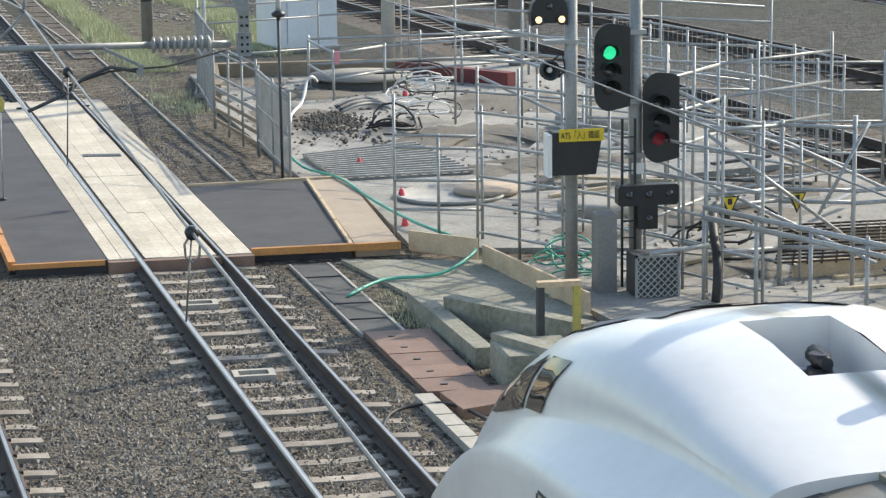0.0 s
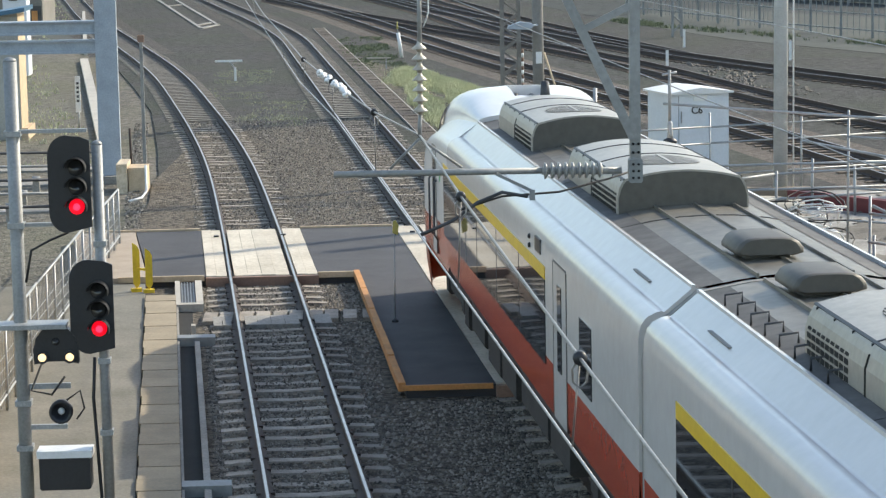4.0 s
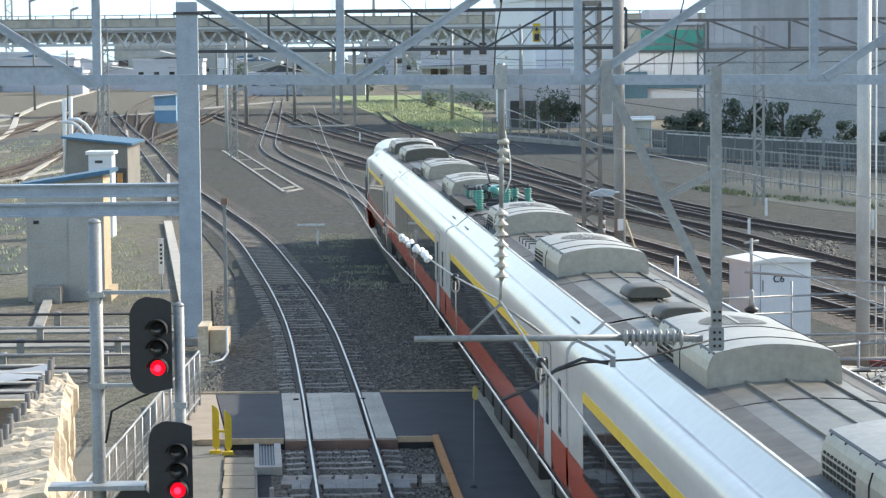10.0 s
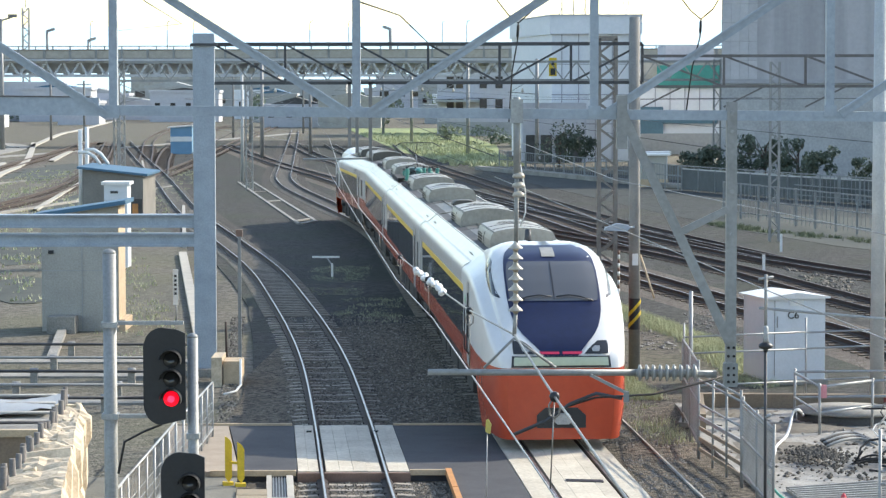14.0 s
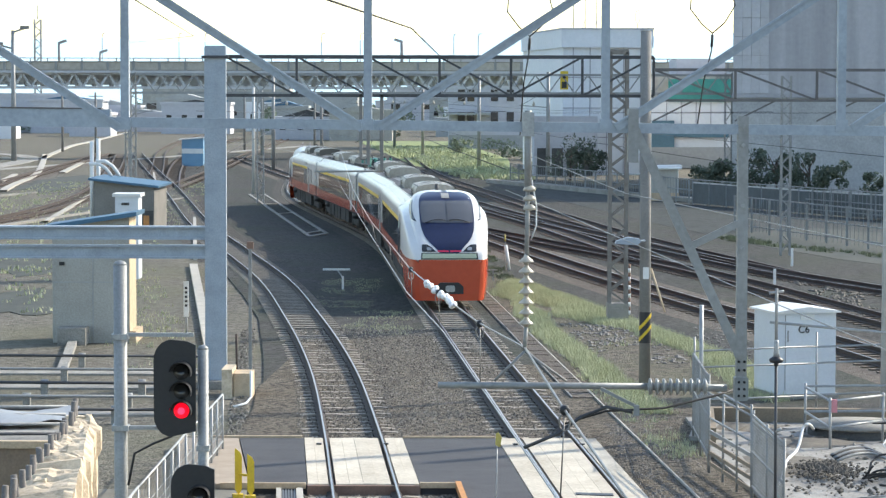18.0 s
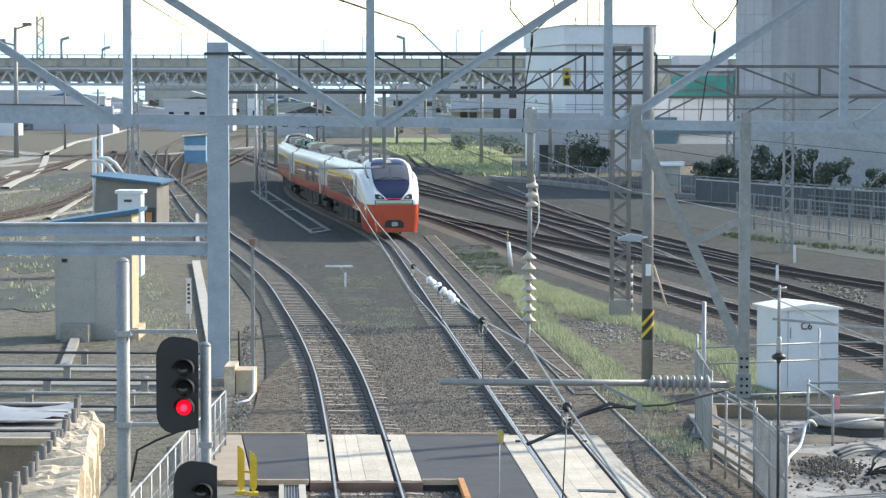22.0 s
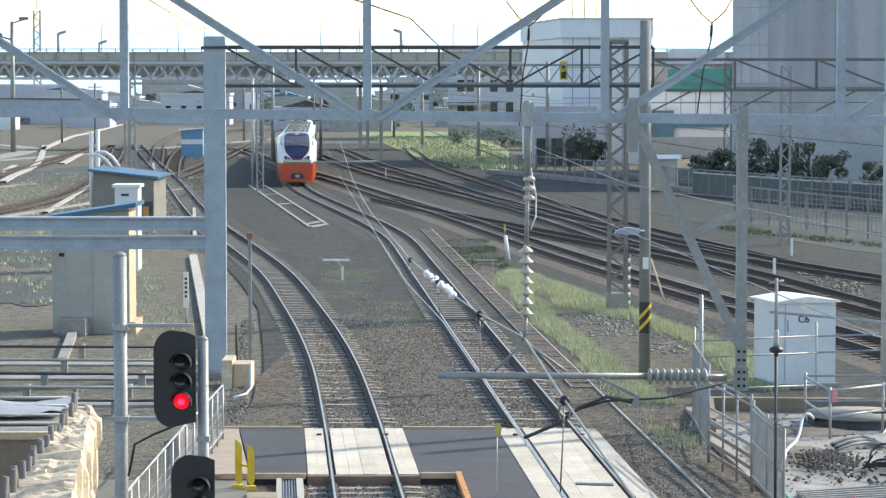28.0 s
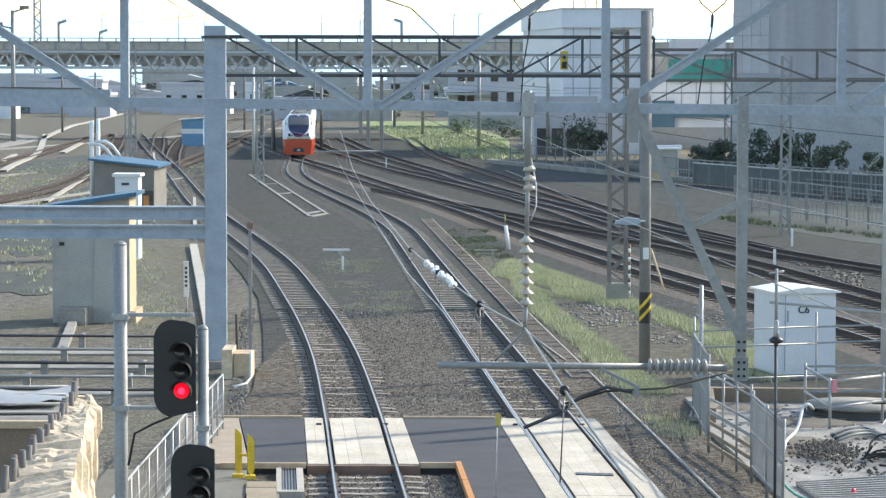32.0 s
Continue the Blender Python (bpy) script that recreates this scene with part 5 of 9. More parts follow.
def wires_a():
    """Overhead line of the curving track: carrier, contact wire, droppers, clamps and wrapped joints."""
    t = thing("overhead_line", "overhead carrier and contact wire with droppers", "overhead wire")
    con = [(1.42, -1.0, 4.8), (0.96, 6.8, 4.79), (0.46, 14.95, 4.79), (0.0, 22.4, 4.79), (-0.38, 27, 4.78), (-1.22, 40.6, 4.78), (-2.4, 60, 4.79)]
    car = [(1.45, -1.0, 4.86), (1.05, 6.0, 5.02), (0.85, 9.1, 5.12), (0.61, 12.85, 5.26), (0.475, 14.95, 5.37), (0.26, 18.15, 5.23), (0.08, 21.0, 5.14), (-0.1, 23.56, 5.09), (-0.34, 26.4, 5.07), (-0.61, 30.5, 5.07), (-1.0, 36, 5.08), (-1.25, 40, 5.12), (-1.63, 46.3, 5.2), (-2.4, 60, 5.6)]
    part("contact_wire", Shape().pipe(con, 0.0056), WIRE_BRIGHT, t)
    part("carrier_wire", Shape().pipe(car, 0.0068), WIRE, t)
    far = [(-2.4, 60), (-3.79, 84.68), (-6.9, 105), (-10.0, 120), (-13.5, 142), (-20, 190)]
    part("contact_wire", Shape().pipe([(x, y, 4.8) for x, y in far], 0.0052), WIRE, t, "far contact wire")
    part("carrier_wire", Shape().pipe([(x, y, 5.6) for x, y in far], 0.0052), WIRE, t, "far carrier wire")

    def between(line, y):
        for a, b in zip(line, line[1:]):
            if a[1] <= y <= b[1]:
                k = (y - a[1]) / (b[1] - a[1])
                return Vector(a) + (Vector(b) - Vector(a)) * k
        return Vector(line[-1])

    for y in (5.4, 9.1, 12.85, 18.15, 22.75, 26.3, 31, 36, 41, 47, 53):
        p, q = between(car, y), between(con, y)
        part("dropper", Shape().tube(p, q, 0.004, n=5), WIRE, t)
        if y < 27:
            cl = Shape().lathe([(0.012, -0.025), (0.026, -0.018), (0.026, 0.018), (0.012, 0.025)], p, "y", 10)
            part("clamp", cl, BLACK, t)
            loop = Shape().pipe([p + Vector((0.03 * math.sin(a), 0, -0.06 + 0.05 * math.cos(a))) for a in (0.3, 1.2, 2.2, 3.14, 4.1, 5.1, 6.0)], 0.005)
            part("loop", loop, WIRE, t)
    rng = random.Random(4)
    for y in (21.0, 21.45, 21.9, 22.35, 23.2, 23.65, 24.1):
        p = between(car, y)
        s = Shape()
        for _ in range(4):
            o = Vector((rng.uniform(-0.016, 0.016), rng.uniform(-0.08, 0.08), rng.uniform(-0.016, 0.016)))
            s.lathe([(0.01, -0.09), (0.024 + rng.uniform(0, 0.006) - 0.008, -0.05), (0.027, 0.0), (0.018, 0.05), (0.01, 0.09)], p + o, "y", 9)
        part("wrapping", s, WHITE, t, "white cloth wrapped round the joint")
    return t


wires_a()


def wires_b():
    t = thing("overhead_line", "overhead carrier and contact wire over the straight track", "overhead wire")
    part("contact_wire", Shape().pipe([(bx(y) + 0.05, y, 4.62) for y in (-1, 15, 40, 62)], 0.0066), WIRE, t)
    part("carrier_wire", Shape().pipe([(bx(y) + 0.05, y, z) for y, z in ((-1, 5.4), (15, 5.6), (40, 5.35), (62, 5.7))], 0.0066), WIRE, t)
    for z in (4.65, 5.7):
        part("far_wire", Shape().pipe([(bx(62) + 0.05, 62, z), (-0.2, 90, z), (-2.3, 122, z), (-9.5, 177, z), (-13, 225, z)], 0.005), DARKSTEEL, t)
    return t


wires_b()


def feeder(name, pts, r=0.012):
    solid(name, Shape().pipe(pts, r), RUBBER, "thin dark overhead feeder wire", "overhead wire")


feeder("feeder_wire", [(-1.35, 12.0, 7.55), (-0.5, 40, 7.9), (-0.1, 62.7, 7.85)])
feeder("feeder_wire", [(-1.8, 12, 7.5), (-6, 62, 8.3), (-25, 200, 11)], 0.006)

# ---- looped jumper cables hanging from the gantry ----
for _x, _z in ((0.5, 7.2), (1.56, 7.22)):
    s = Shape().pipe([(_x - 0.12, GY, _z + 0.25), (_x - 0.13, GY, _z + 0.12), (_x - 0.06, GY, _z + 0.03), (_x, GY, _z - 0.02), (_x - 0.005, GY, _z - 0.12), (_x - 0.03, GY + 0.2, _z - 0.3), (_x - 0.04, GY + 0.5, _z - 0.6)], 0.004)
    s.pipe([(_x + 0.1, GY, _z + 0.25), (_x + 0.13, GY, _z + 0.14), (_x + 0.07, GY, _z + 0.04), (_x, GY, _z - 0.02)], 0.004)
    s.tube((_x, GY, _z - 0.03), (_x - 0.005, GY, _z - 0.1), 0.008)
    solid("jumper_cable", s, RUBBER, "black looped jumper cable hanging from the gantry", "cable")


# ---- far gantry and masts ----
def lattice(shape, x0, x1, y0, y1, z0, z1, leg=0.06, brace=0.03, bays=None):
    bays = bays or max(3, int((z1 - z0) / max(x1 - x0, 0.3) / 0.9))
    for x in (x0, x1):
        for y in (y0, y1):
            shape.box(x - leg / 2, x + leg / 2, y - leg / 2, y + leg / 2, z0, z1)
    h = (z1 - z0) / bays
    for k in range(bays):
        a, b = (x0, x1) if k % 2 else (x1, x0)
        for y in (y0, y1):
            shape.beam((a, y, z0 + h * k), (b, y, z0 + h * (k + 1)), brace, brace)
        c, d = (y0, y1) if k % 2 else (y1, y0)
        for x in (x0, x1):
            shape.beam((x, c, z0 + h * k), (x, d, z0 + h * (k + 1)), brace, brace)
    return shape


def far_gantry():
    t = thing("yard_gantry", "steel yard gantry with grey column and dark truss", "gantry")
    part("column", Shape().box(-5.77, -5.29, 62.5, 62.9, -0.3, 8.08).box(-5.79, -5.27, 62.46, 62.5, -0.3, 8.05), GANTRY, t, "grey blue steel column")
    part("base", Shape().box(-6.0, -5.05, 62.2, 63.2, -0.3, -0.05, c=0.05), CONC, t)
    for z in (3.54, 3.08):
        part("side_beam", Shape().box(-16, -5.78, 62.55, 62.85, z - 0.15, z + 0.15).box(-16, -5.78, 62.45, 62.95, z + 0.12, z + 0.16).box(-16, -5.78, 62.45, 62.95, z - 0.16, z - 0.12), GANTRY, t, "grey blue steel beam")
    for k, (x0, x1) in enumerate(((-5.3, 5.1), (5.1, 17.0))):
        top, bot = 7.82 - 0.3 * k, 6.88 - 0.1 * k
        s = Shape()
        c = 0.035 if k else 0.042
        s.box(x0, x1, 62.66, 62.76, top - c, top + c).box(x0, x1, 62.66, 62.76, bot - c * 0.9, bot + c * 0.9)
        n = 6
        for j in range(n):
            a, b = x0 + (x1 - x0) * j / n, x0 + (x1 - x0) * (j + 1) / n
            s.beam((a, 62.7, top), (b, 62.7, bot), 0.04, 0.05) if j < 4 or k else s.beam((a, 62.7, bot), (b, 62.7, top), 0.04, 0.05)
            if k:
                s.beam((a, 62.72, bot - 0.5), ((a + b) / 2, 62.72, bot), 0.04, 0.04)
            s.box(b - 0.03, b + 0.03, 62.67, 62.73, bot, top)
        part("truss", s, (DARKSTEEL, TRUSS_DULL)[k], t, ("dark steel truss", "dull rust grey truss")[k])
    for x, z in ((-2.01, 5.34), (-1.83, 5.19), (-1.50, 5.06)):
        part("drop_post", Shape().box(x - 0.04, x + 0.04, 62.66, 62.74, z, 6.9), POLE, t, "dark hanging post")
    part("pull_off_arm", Shape().tube((-3.15, 62.7, 5.03), (-1.50, 62.7, 5.05), 0.025), GREYPOLE, t, "grey pull-off tube")
    part("cap", Shape().box(-5.85, -5.2, 62.4, 63.0, 7.78, 7.84), DARKSTEEL, t)
    return t


far_gantry()
solid("utility_pole", Shape().tube((4.86, 61.8, -0.3), (4.84, 61.8, 8.44), 0.14, 0.125, 14), POLE, "round concrete pole beside the grass", "pole")
_p = Shape()
for _k in range(2):
    _p.add([(4.86 + 0.15 * math.cos(a), 61.8 + 0.15 * math.sin(a), 1.15 + 0.27 * _k + z + 0.17 * math.cos(a)) for z in (0, 0.1) for a in [math.pi * (1 + j / 10) for j in range(11)]], [(i, i + 1, i + 12, i + 11) for i in range(10)])
solid("warning_band", _p, YELLOW, "yellow stripes painted round the black pole band", "marking")
solid("pole_band", Shape().tube((4.86, 61.8, 0.95), (4.86, 61.8, 1.7), 0.143, n=14, caps=False), BLACK, "black warning band round the concrete pole", "marking")
solid("pole_plate", Shape().box(4.79, 4.93, 61.638, 61.662, 2.5, 2.78), WHITE, "small pale number plate on the pole", "sign")
solid("warning_tape", Shape().tube((4.99, 61.72, 2.75), (5.28, 61.2, 1.75), 0.025), CREAM_WOOD, "slanting yellow and pale pole guard", "guard")
_t = thing("cable_guard", "thin post striped rust and white", "guard")
for _k in range(12):
    part("stripe", Shape().tube((6.05, 83.54, -0.2 + 0.138 * _k), (6.05, 83.54, -0.2 + 0.138 * (_k + 1)), 0.04, n=6), (WHITE, RUSTPLATE)[_k % 2], _t)
_t = thing("lattice_mast", "rust brown lattice mast on a concrete footing", "mast")
for _x in (5.22, 5.74):
    for _y in (80.6, 81.1):
        part("leg", Shape().box(_x - 0.05, _x + 0.05, _y - 0.05, _y + 0.05, 0.35, 8.27), RUSTY_MAST, _t)
for _k in range(20):
    _z, _h = 0.4 + 0.39 * _k, 0.39
    _a, _b = (5.22, 5.74) if _k % 2 else (5.74, 5.22)
    _c, _d = (80.6, 81.1) if _k % 2 else (81.1, 80.6)
    for _y in (80.6, 81.1):
        part("brace", Shape().beam((_a, _y, _z), (_b, _y, _z + _h), 0.06, 0.06), RUSTY_MAST, _t)
    for _x in (5.22, 5.74):
        part("brace", Shape().beam((_x, _c, _z), (_x, _d, _z + _h), 0.06, 0.06), RUSTY_MAST, _t)
part("footing", Shape().box(5.15, 5.81, 80.5, 81.2, -0.3, 0.4), CONC, _t, "concrete footing")
part("cap", Shape().box(5.2, 5.78, 80.55, 81.15, 8.2, 8.35), RUSTY_MAST, _t)
_t = thing("lattice_mast", "grey lattice mast by the far fence", "mast")
for _x in (15.1, 15.5):
    for _y in (115, 115.4):
        part("leg", Shape().box(_x - 0.03, _x + 0.03, _y - 0.03, _y + 0.03, -0.2, 7.84), GREYPOLE, _t)
    for _k in range(20):
        part("brace", Shape().beam((_x, (115, 115.4)[_k % 2], 0.392 * _k), (_x, (115.4, 115)[_k % 2], 0.392 * (_k + 1)), 0.03, 0.03), GREYPOLE, _t)
for _y in (115, 115.4):
    for _k in range(20):
        part("brace", Shape().beam(((15.1, 15.5)[_k % 2], _y, 0.392 * _k), ((15.5, 15.1)[_k % 2], _y, 0.392 * (_k + 1)), 0.03, 0.03), GREYPOLE, _t)
solid("scaffold_post", Shape().tube((5.48, 54.4, -0.2), (5.47, 54.4, 2.46), 0.045, n=10), GALV, "tall galvanised scaffold post", "post")
solid("steel_pole", Shape().tube((9.58, 55.3, -0.3), (9.62, 55.3, 9.5), 0.155, 0.15, 16), PALEPOLE, "tall pale grey steel pole by the fence", "pole")
_s = Shape().tube((9.85, 55.2, 0.0), (9.85, 55.2, 9.0), 0.018)
solid("pole_conduit", _s, WHITE, "white conduit running up beside the pole", "conduit")
_s = Shape().prism([(4.1, 3.36), (4.62, 3.33), (4.7, 3.4), (4.68, 3.48), (4.4, 3.52), (4.12, 3.42)], 61.3, 61.6)
solid("flood_lamp", _s.tube((4.65, 61.5, 3.42), (4.86, 61.72, 3.42), 0.03), GANTRY, "grey green lamp housing on the pole", "lamp")

# ---- equipment cabinet ----
def cabinet():
    t = thing("equipment_cabinet", "pale blue grey trackside cabinet with sloping white roof", "cabinet", at=pose(7.8, 59.9, -0.2, 0, 0, 14))
    part("body", Shape().box(0, 1.46, 0, 1.5, 0.12, 2.03, c=0.01), CABINET, t)
    part("plinth", Shape().box(-0.06, 1.52, -0.06, 1.56, 0, 0.12), CONC, t)
    r = Shape().prism([(-0.09, 2.02), (1.55, 2.02), (1.55, 2.06), (0.73, 2.17), (-0.09, 2.06)], -0.1, 1.6)
    part("roof", r, WHITE, t, "white metal roof")
    d = part("door", Shape().box(0.2, 1.4, -0.02, 0.004, 0.22, 1.98), CABINET, t)
    part("vent", Shape().box(0.56, 0.9, -0.045, -0.018, 1.86, 1.99), WHITE, d)
    part("seam", Shape().box(0.19, 0.2, -0.016, 0.0, 0.22, 1.98), GREYPOLE, d)
    part("handle", Shape().box(0.24, 0.265, -0.04, -0.018, 1.35, 1.62), GREYPOLE, d)
    part("patch", Shape().box(1.08, 1.3, -0.026, -0.018, 1.45, 1.6), CABINET, d)
    tx = bpy.data.curves.new("label", "FONT")
    tx.body, tx.size, tx.extrude, tx.offset = "C6", 0.24, 0.004, 0.002
    o = new("label", tx)
    me = bpy.data.meshes.new_from_object(o)
    bpy.data.objects.remove(o)
    me.materials.clear()
    me.materials.append(BLACK)
    lab = part("label", me, None, t, "black painted letters C6")
    lab.matrix_basis = pose(0.5, -0.035, 1.56, 90)
    return t


cabinet()


# ---- signals ----
def signal_head(parent, x, y, z0, z1, w, lit, shift=0.13, name="signal_head"):
    """A three-lamp head with a long round-ended black background. lit: lamp from the top, and its glow."""
    cx, r = x, w / 2
    h = z1 - z0
    pts = [(cx + r * 0.95, z0 + 0.06), (cx + r * 0.95, z1 - 0.06), (cx + r * 0.55, z1 - 0.02)]
    for k in range(7):
        a = math.pi / 2 + k / 6 * math.pi / 2
        pts.append((cx - 0.05 + (r * 0.95 - 0.02) * math.cos(a), z1 - r + 0.0 + r * math.sin(a)))
    for k in range(7):
        a = math.pi + k / 6 * math.pi / 2
        pts.append((cx - 0.05 + (r * 0.95 - 0.02) * math.cos(a), z0 + r + r * math.sin(a)))
    hd = part(name, Shape().prism(pts, y - 0.03, y), BLACK, parent, "black signal background plate")
    part("case", Shape().box(cx - 0.13, cx + 0.13, y, y + 0.16, z0 + 0.15, z1 - 0.15, c=0.03), BLACK, hd)
    for k in range(3):
        z = z1 - h * (0.33 + 0.2 * k)
        lx = cx + w * shift
        m = lit[1] if k == lit[0] else LAMP_OFF
        part("lens", Shape().lathe([(0.0, -0.05), (0.075, -0.045), (0.085, -0.03), (0.085, 0)], (lx, y - 0.02, z), "y", 18), m, hd, "lit lens" if k == lit[0] else "")
        if m is LAMP_RED:
            part("lamp_core", Shape().lathe([(0.0, -0.062), (0.028, -0.058), (0.04, -0.052)], (lx, y - 0.02, z), "y", 16), LAMP_RED_CORE, hd)
        hood = Shape()
        pr = [(lx + 0.118 * math.cos(a), z + 0.118 * math.sin(a)) for a in (x * math.pi / 10 - 0.35 for x in range(12))]
        v = [(p, y - 0.02, q) for p, q in pr] + [(p, y - 0.2, q) for p, q in pr]
        n = len(pr)
        hood.add(v, [(i, i + 1, n + i + 1, n + i) for i in range(n - 1)], 0, True)
        part("hood", hood, BLACK, hd)
    return hd


def route_lamp(parent, x, y, z):
    """A small domed black lamp box with two amber lamps."""
    pts = [(x - 0.24, z - 0.13), (x - 0.25, z + 0.05)] + [(x + 0.24 * math.cos(a), z + 0.05 + 0.25 * math.sin(a)) for a in (math.pi, 2.7, 2.2, math.pi / 2, 0.94, 0.44, 0)] + [(x + 0.24, z - 0.13), (x + 0.1, z - 0.1), (x - 0.1, z - 0.1)]
    b = part("route_indicator", Shape().prism(pts, y - 0.06, y + 0.1), BLACK, parent, "black domed route indicator with two lit lamps")
    for dx in (-0.15, 0.15):
        part("lamp", Shape().lathe([(0, -0.1), (0.045, -0.09), (0.05, -0.05)], (x + dx, y, z - 0.05), "y", 14), LAMP_WARM, b, "lit amber lamp")
        part("rim", Shape().lathe([(0.055, -0.09), (0.07, -0.1), (0.07, -0.05), (0.055, -0.05)], (x + dx, y, z - 0.05), "y", 14), BLACK, b)
    part("lamp", Shape().lathe([(0, -0.09), (0.04, -0.08), (0.045, -0.05)], (x, y, z + 0.12), "y", 14), LAMP_OFF, b)
    return b


def round_lamp(parent, x, y, z):
    b = part("repeater_lamp", Shape().lathe([(0.03, 0.1), (0.11, 0.06), (0.13, 0.0), (0.13, -0.1), (0.1, -0.1), (0.09, -0.03), (0, -0.02)], (x, y, z), "y", 18), BLACK, parent, "round black repeater lamp")
    part("lens", Shape().lathe([(0, -0.06), (0.035, -0.05), (0.04, -0.02)], (x, y, z), "y", 12), WHITE, b)
    part("cable_loop", Shape().pipe([(x + 0.05, y + 0.08, z + 0.1), (x + 0.2, y + 0.1, z + 0.2), (x + 0.24, y + 0.1, z), (x + 0.15, y + 0.1, z - 0.12)], 0.012), RUBBER, b)
    return b


def sig_post(t, x, y, top, r, name="post"):
    part(name, Shape().tube((x, y, -0.3), (x, y, top), r, n=14), GREYPOLE, t)
    part("cap", Shape().lathe([(r, top), (r * 0.95, top + 0.02), (r * 0.6, top + 0.04), (0.01, top + 0.05)], (x, y, 0), n=14), GREYPOLE, t)


def left_signals():
    y = 28.0
    a = thing("signal_post", "grey post with red signal, amber lamps and repeater", "signal", group="left signals")
    sig_post(a, -3.52, y, 5.0, 0.075)
    signal_head(a, -2.9, y - 0.12, 3.14, 4.2, 0.45, (2, LAMP_RED))
    for z in (4.24, 3.22):
        part("bracket", Shape().box(-3.5, -2.72, y - 0.03, y + 0.03, z - 0.02, z + 0.02), GALV, a)
    for z in (4.22, 3.22, 2.1, 1.25, 0.75):
        part("band", Shape().box(-3.61, -3.43, y - 0.09, y + 0.09, z - 0.03, z + 0.03), GALV, a)
    route_lamp(a, -3.13, y - 0.1, 1.83)
    part("cable", Shape().pipe([(-3.3, y, 1.7), (-3.42, y - 0.1, 1.4), (-3.2, y - 0.1, 1.35), (-3.05, y - 0.1, 1.55)], 0.014).pipe([(-2.95, y - 0.1, 3.14), (-3.15, y - 0.1, 3.06), (-3.36, y - 0.1, 2.95), (-3.43, y - 0.1, 2.6)], 0.014), RUBBER, a)
    round_lamp(a, -3.1, y - 0.1, 1.17)
    part("lamp_arm", Shape().box(-3.5, -3.0, y - 0.02, y + 0.02, 1.4, 1.46), GALV, a)
    part("lamp_arm", Shape().box(-3.5, -3.05, y - 0.03, y + 0.03, 0.95, 1.0), GALV, a)
    part("step", Shape().box(-4.05, -3.0, y - 0.25, y + 0.1, 2.1, 2.15), GALV, a, "ridged steel step plate")
    bx_ = part("relay_box", Shape().box(-3.36, -2.8, y - 0.2, y + 0.1, 0.3, 0.72, c=0.02), BLACK, a, "black box with a white top")
    part("lid", Shape().box(-3.38, -2.78, y - 0.22, y + 0.1, 0.66, 0.74), WHITE, bx_)
    b = thing("signal_post", "slim grey post with red three lamp signal", "signal", group="left signals")
    sig_post(b, -2.62, y, 4.08, 0.06)
    signal_head(b, -2.71, y - 0.12, 1.8, 2.84, 0.47, (2, LAMP_RED))
    part("cable", Shape().pipe([(-2.72, y - 0.07, 1.75), (-2.75, y - 0.07, 1.3), (-2.7, y - 0.07, 0.2), (-2.7, y - 0.07, -0.2)], 0.02), RUBBER, b)
    for z in (3.0, 1.7, 0.9, 0.1):
        part("band", Shape().box(-2.69, -2.55, y - 0.07, y + 0.07, z - 0.03, z + 0.03), GALV, b)
    part("foot", Shape().box(-2.9, -2.35, y - 0.25, y + 0.25, -0.3, -0.12), CONC, b)


left_signals()


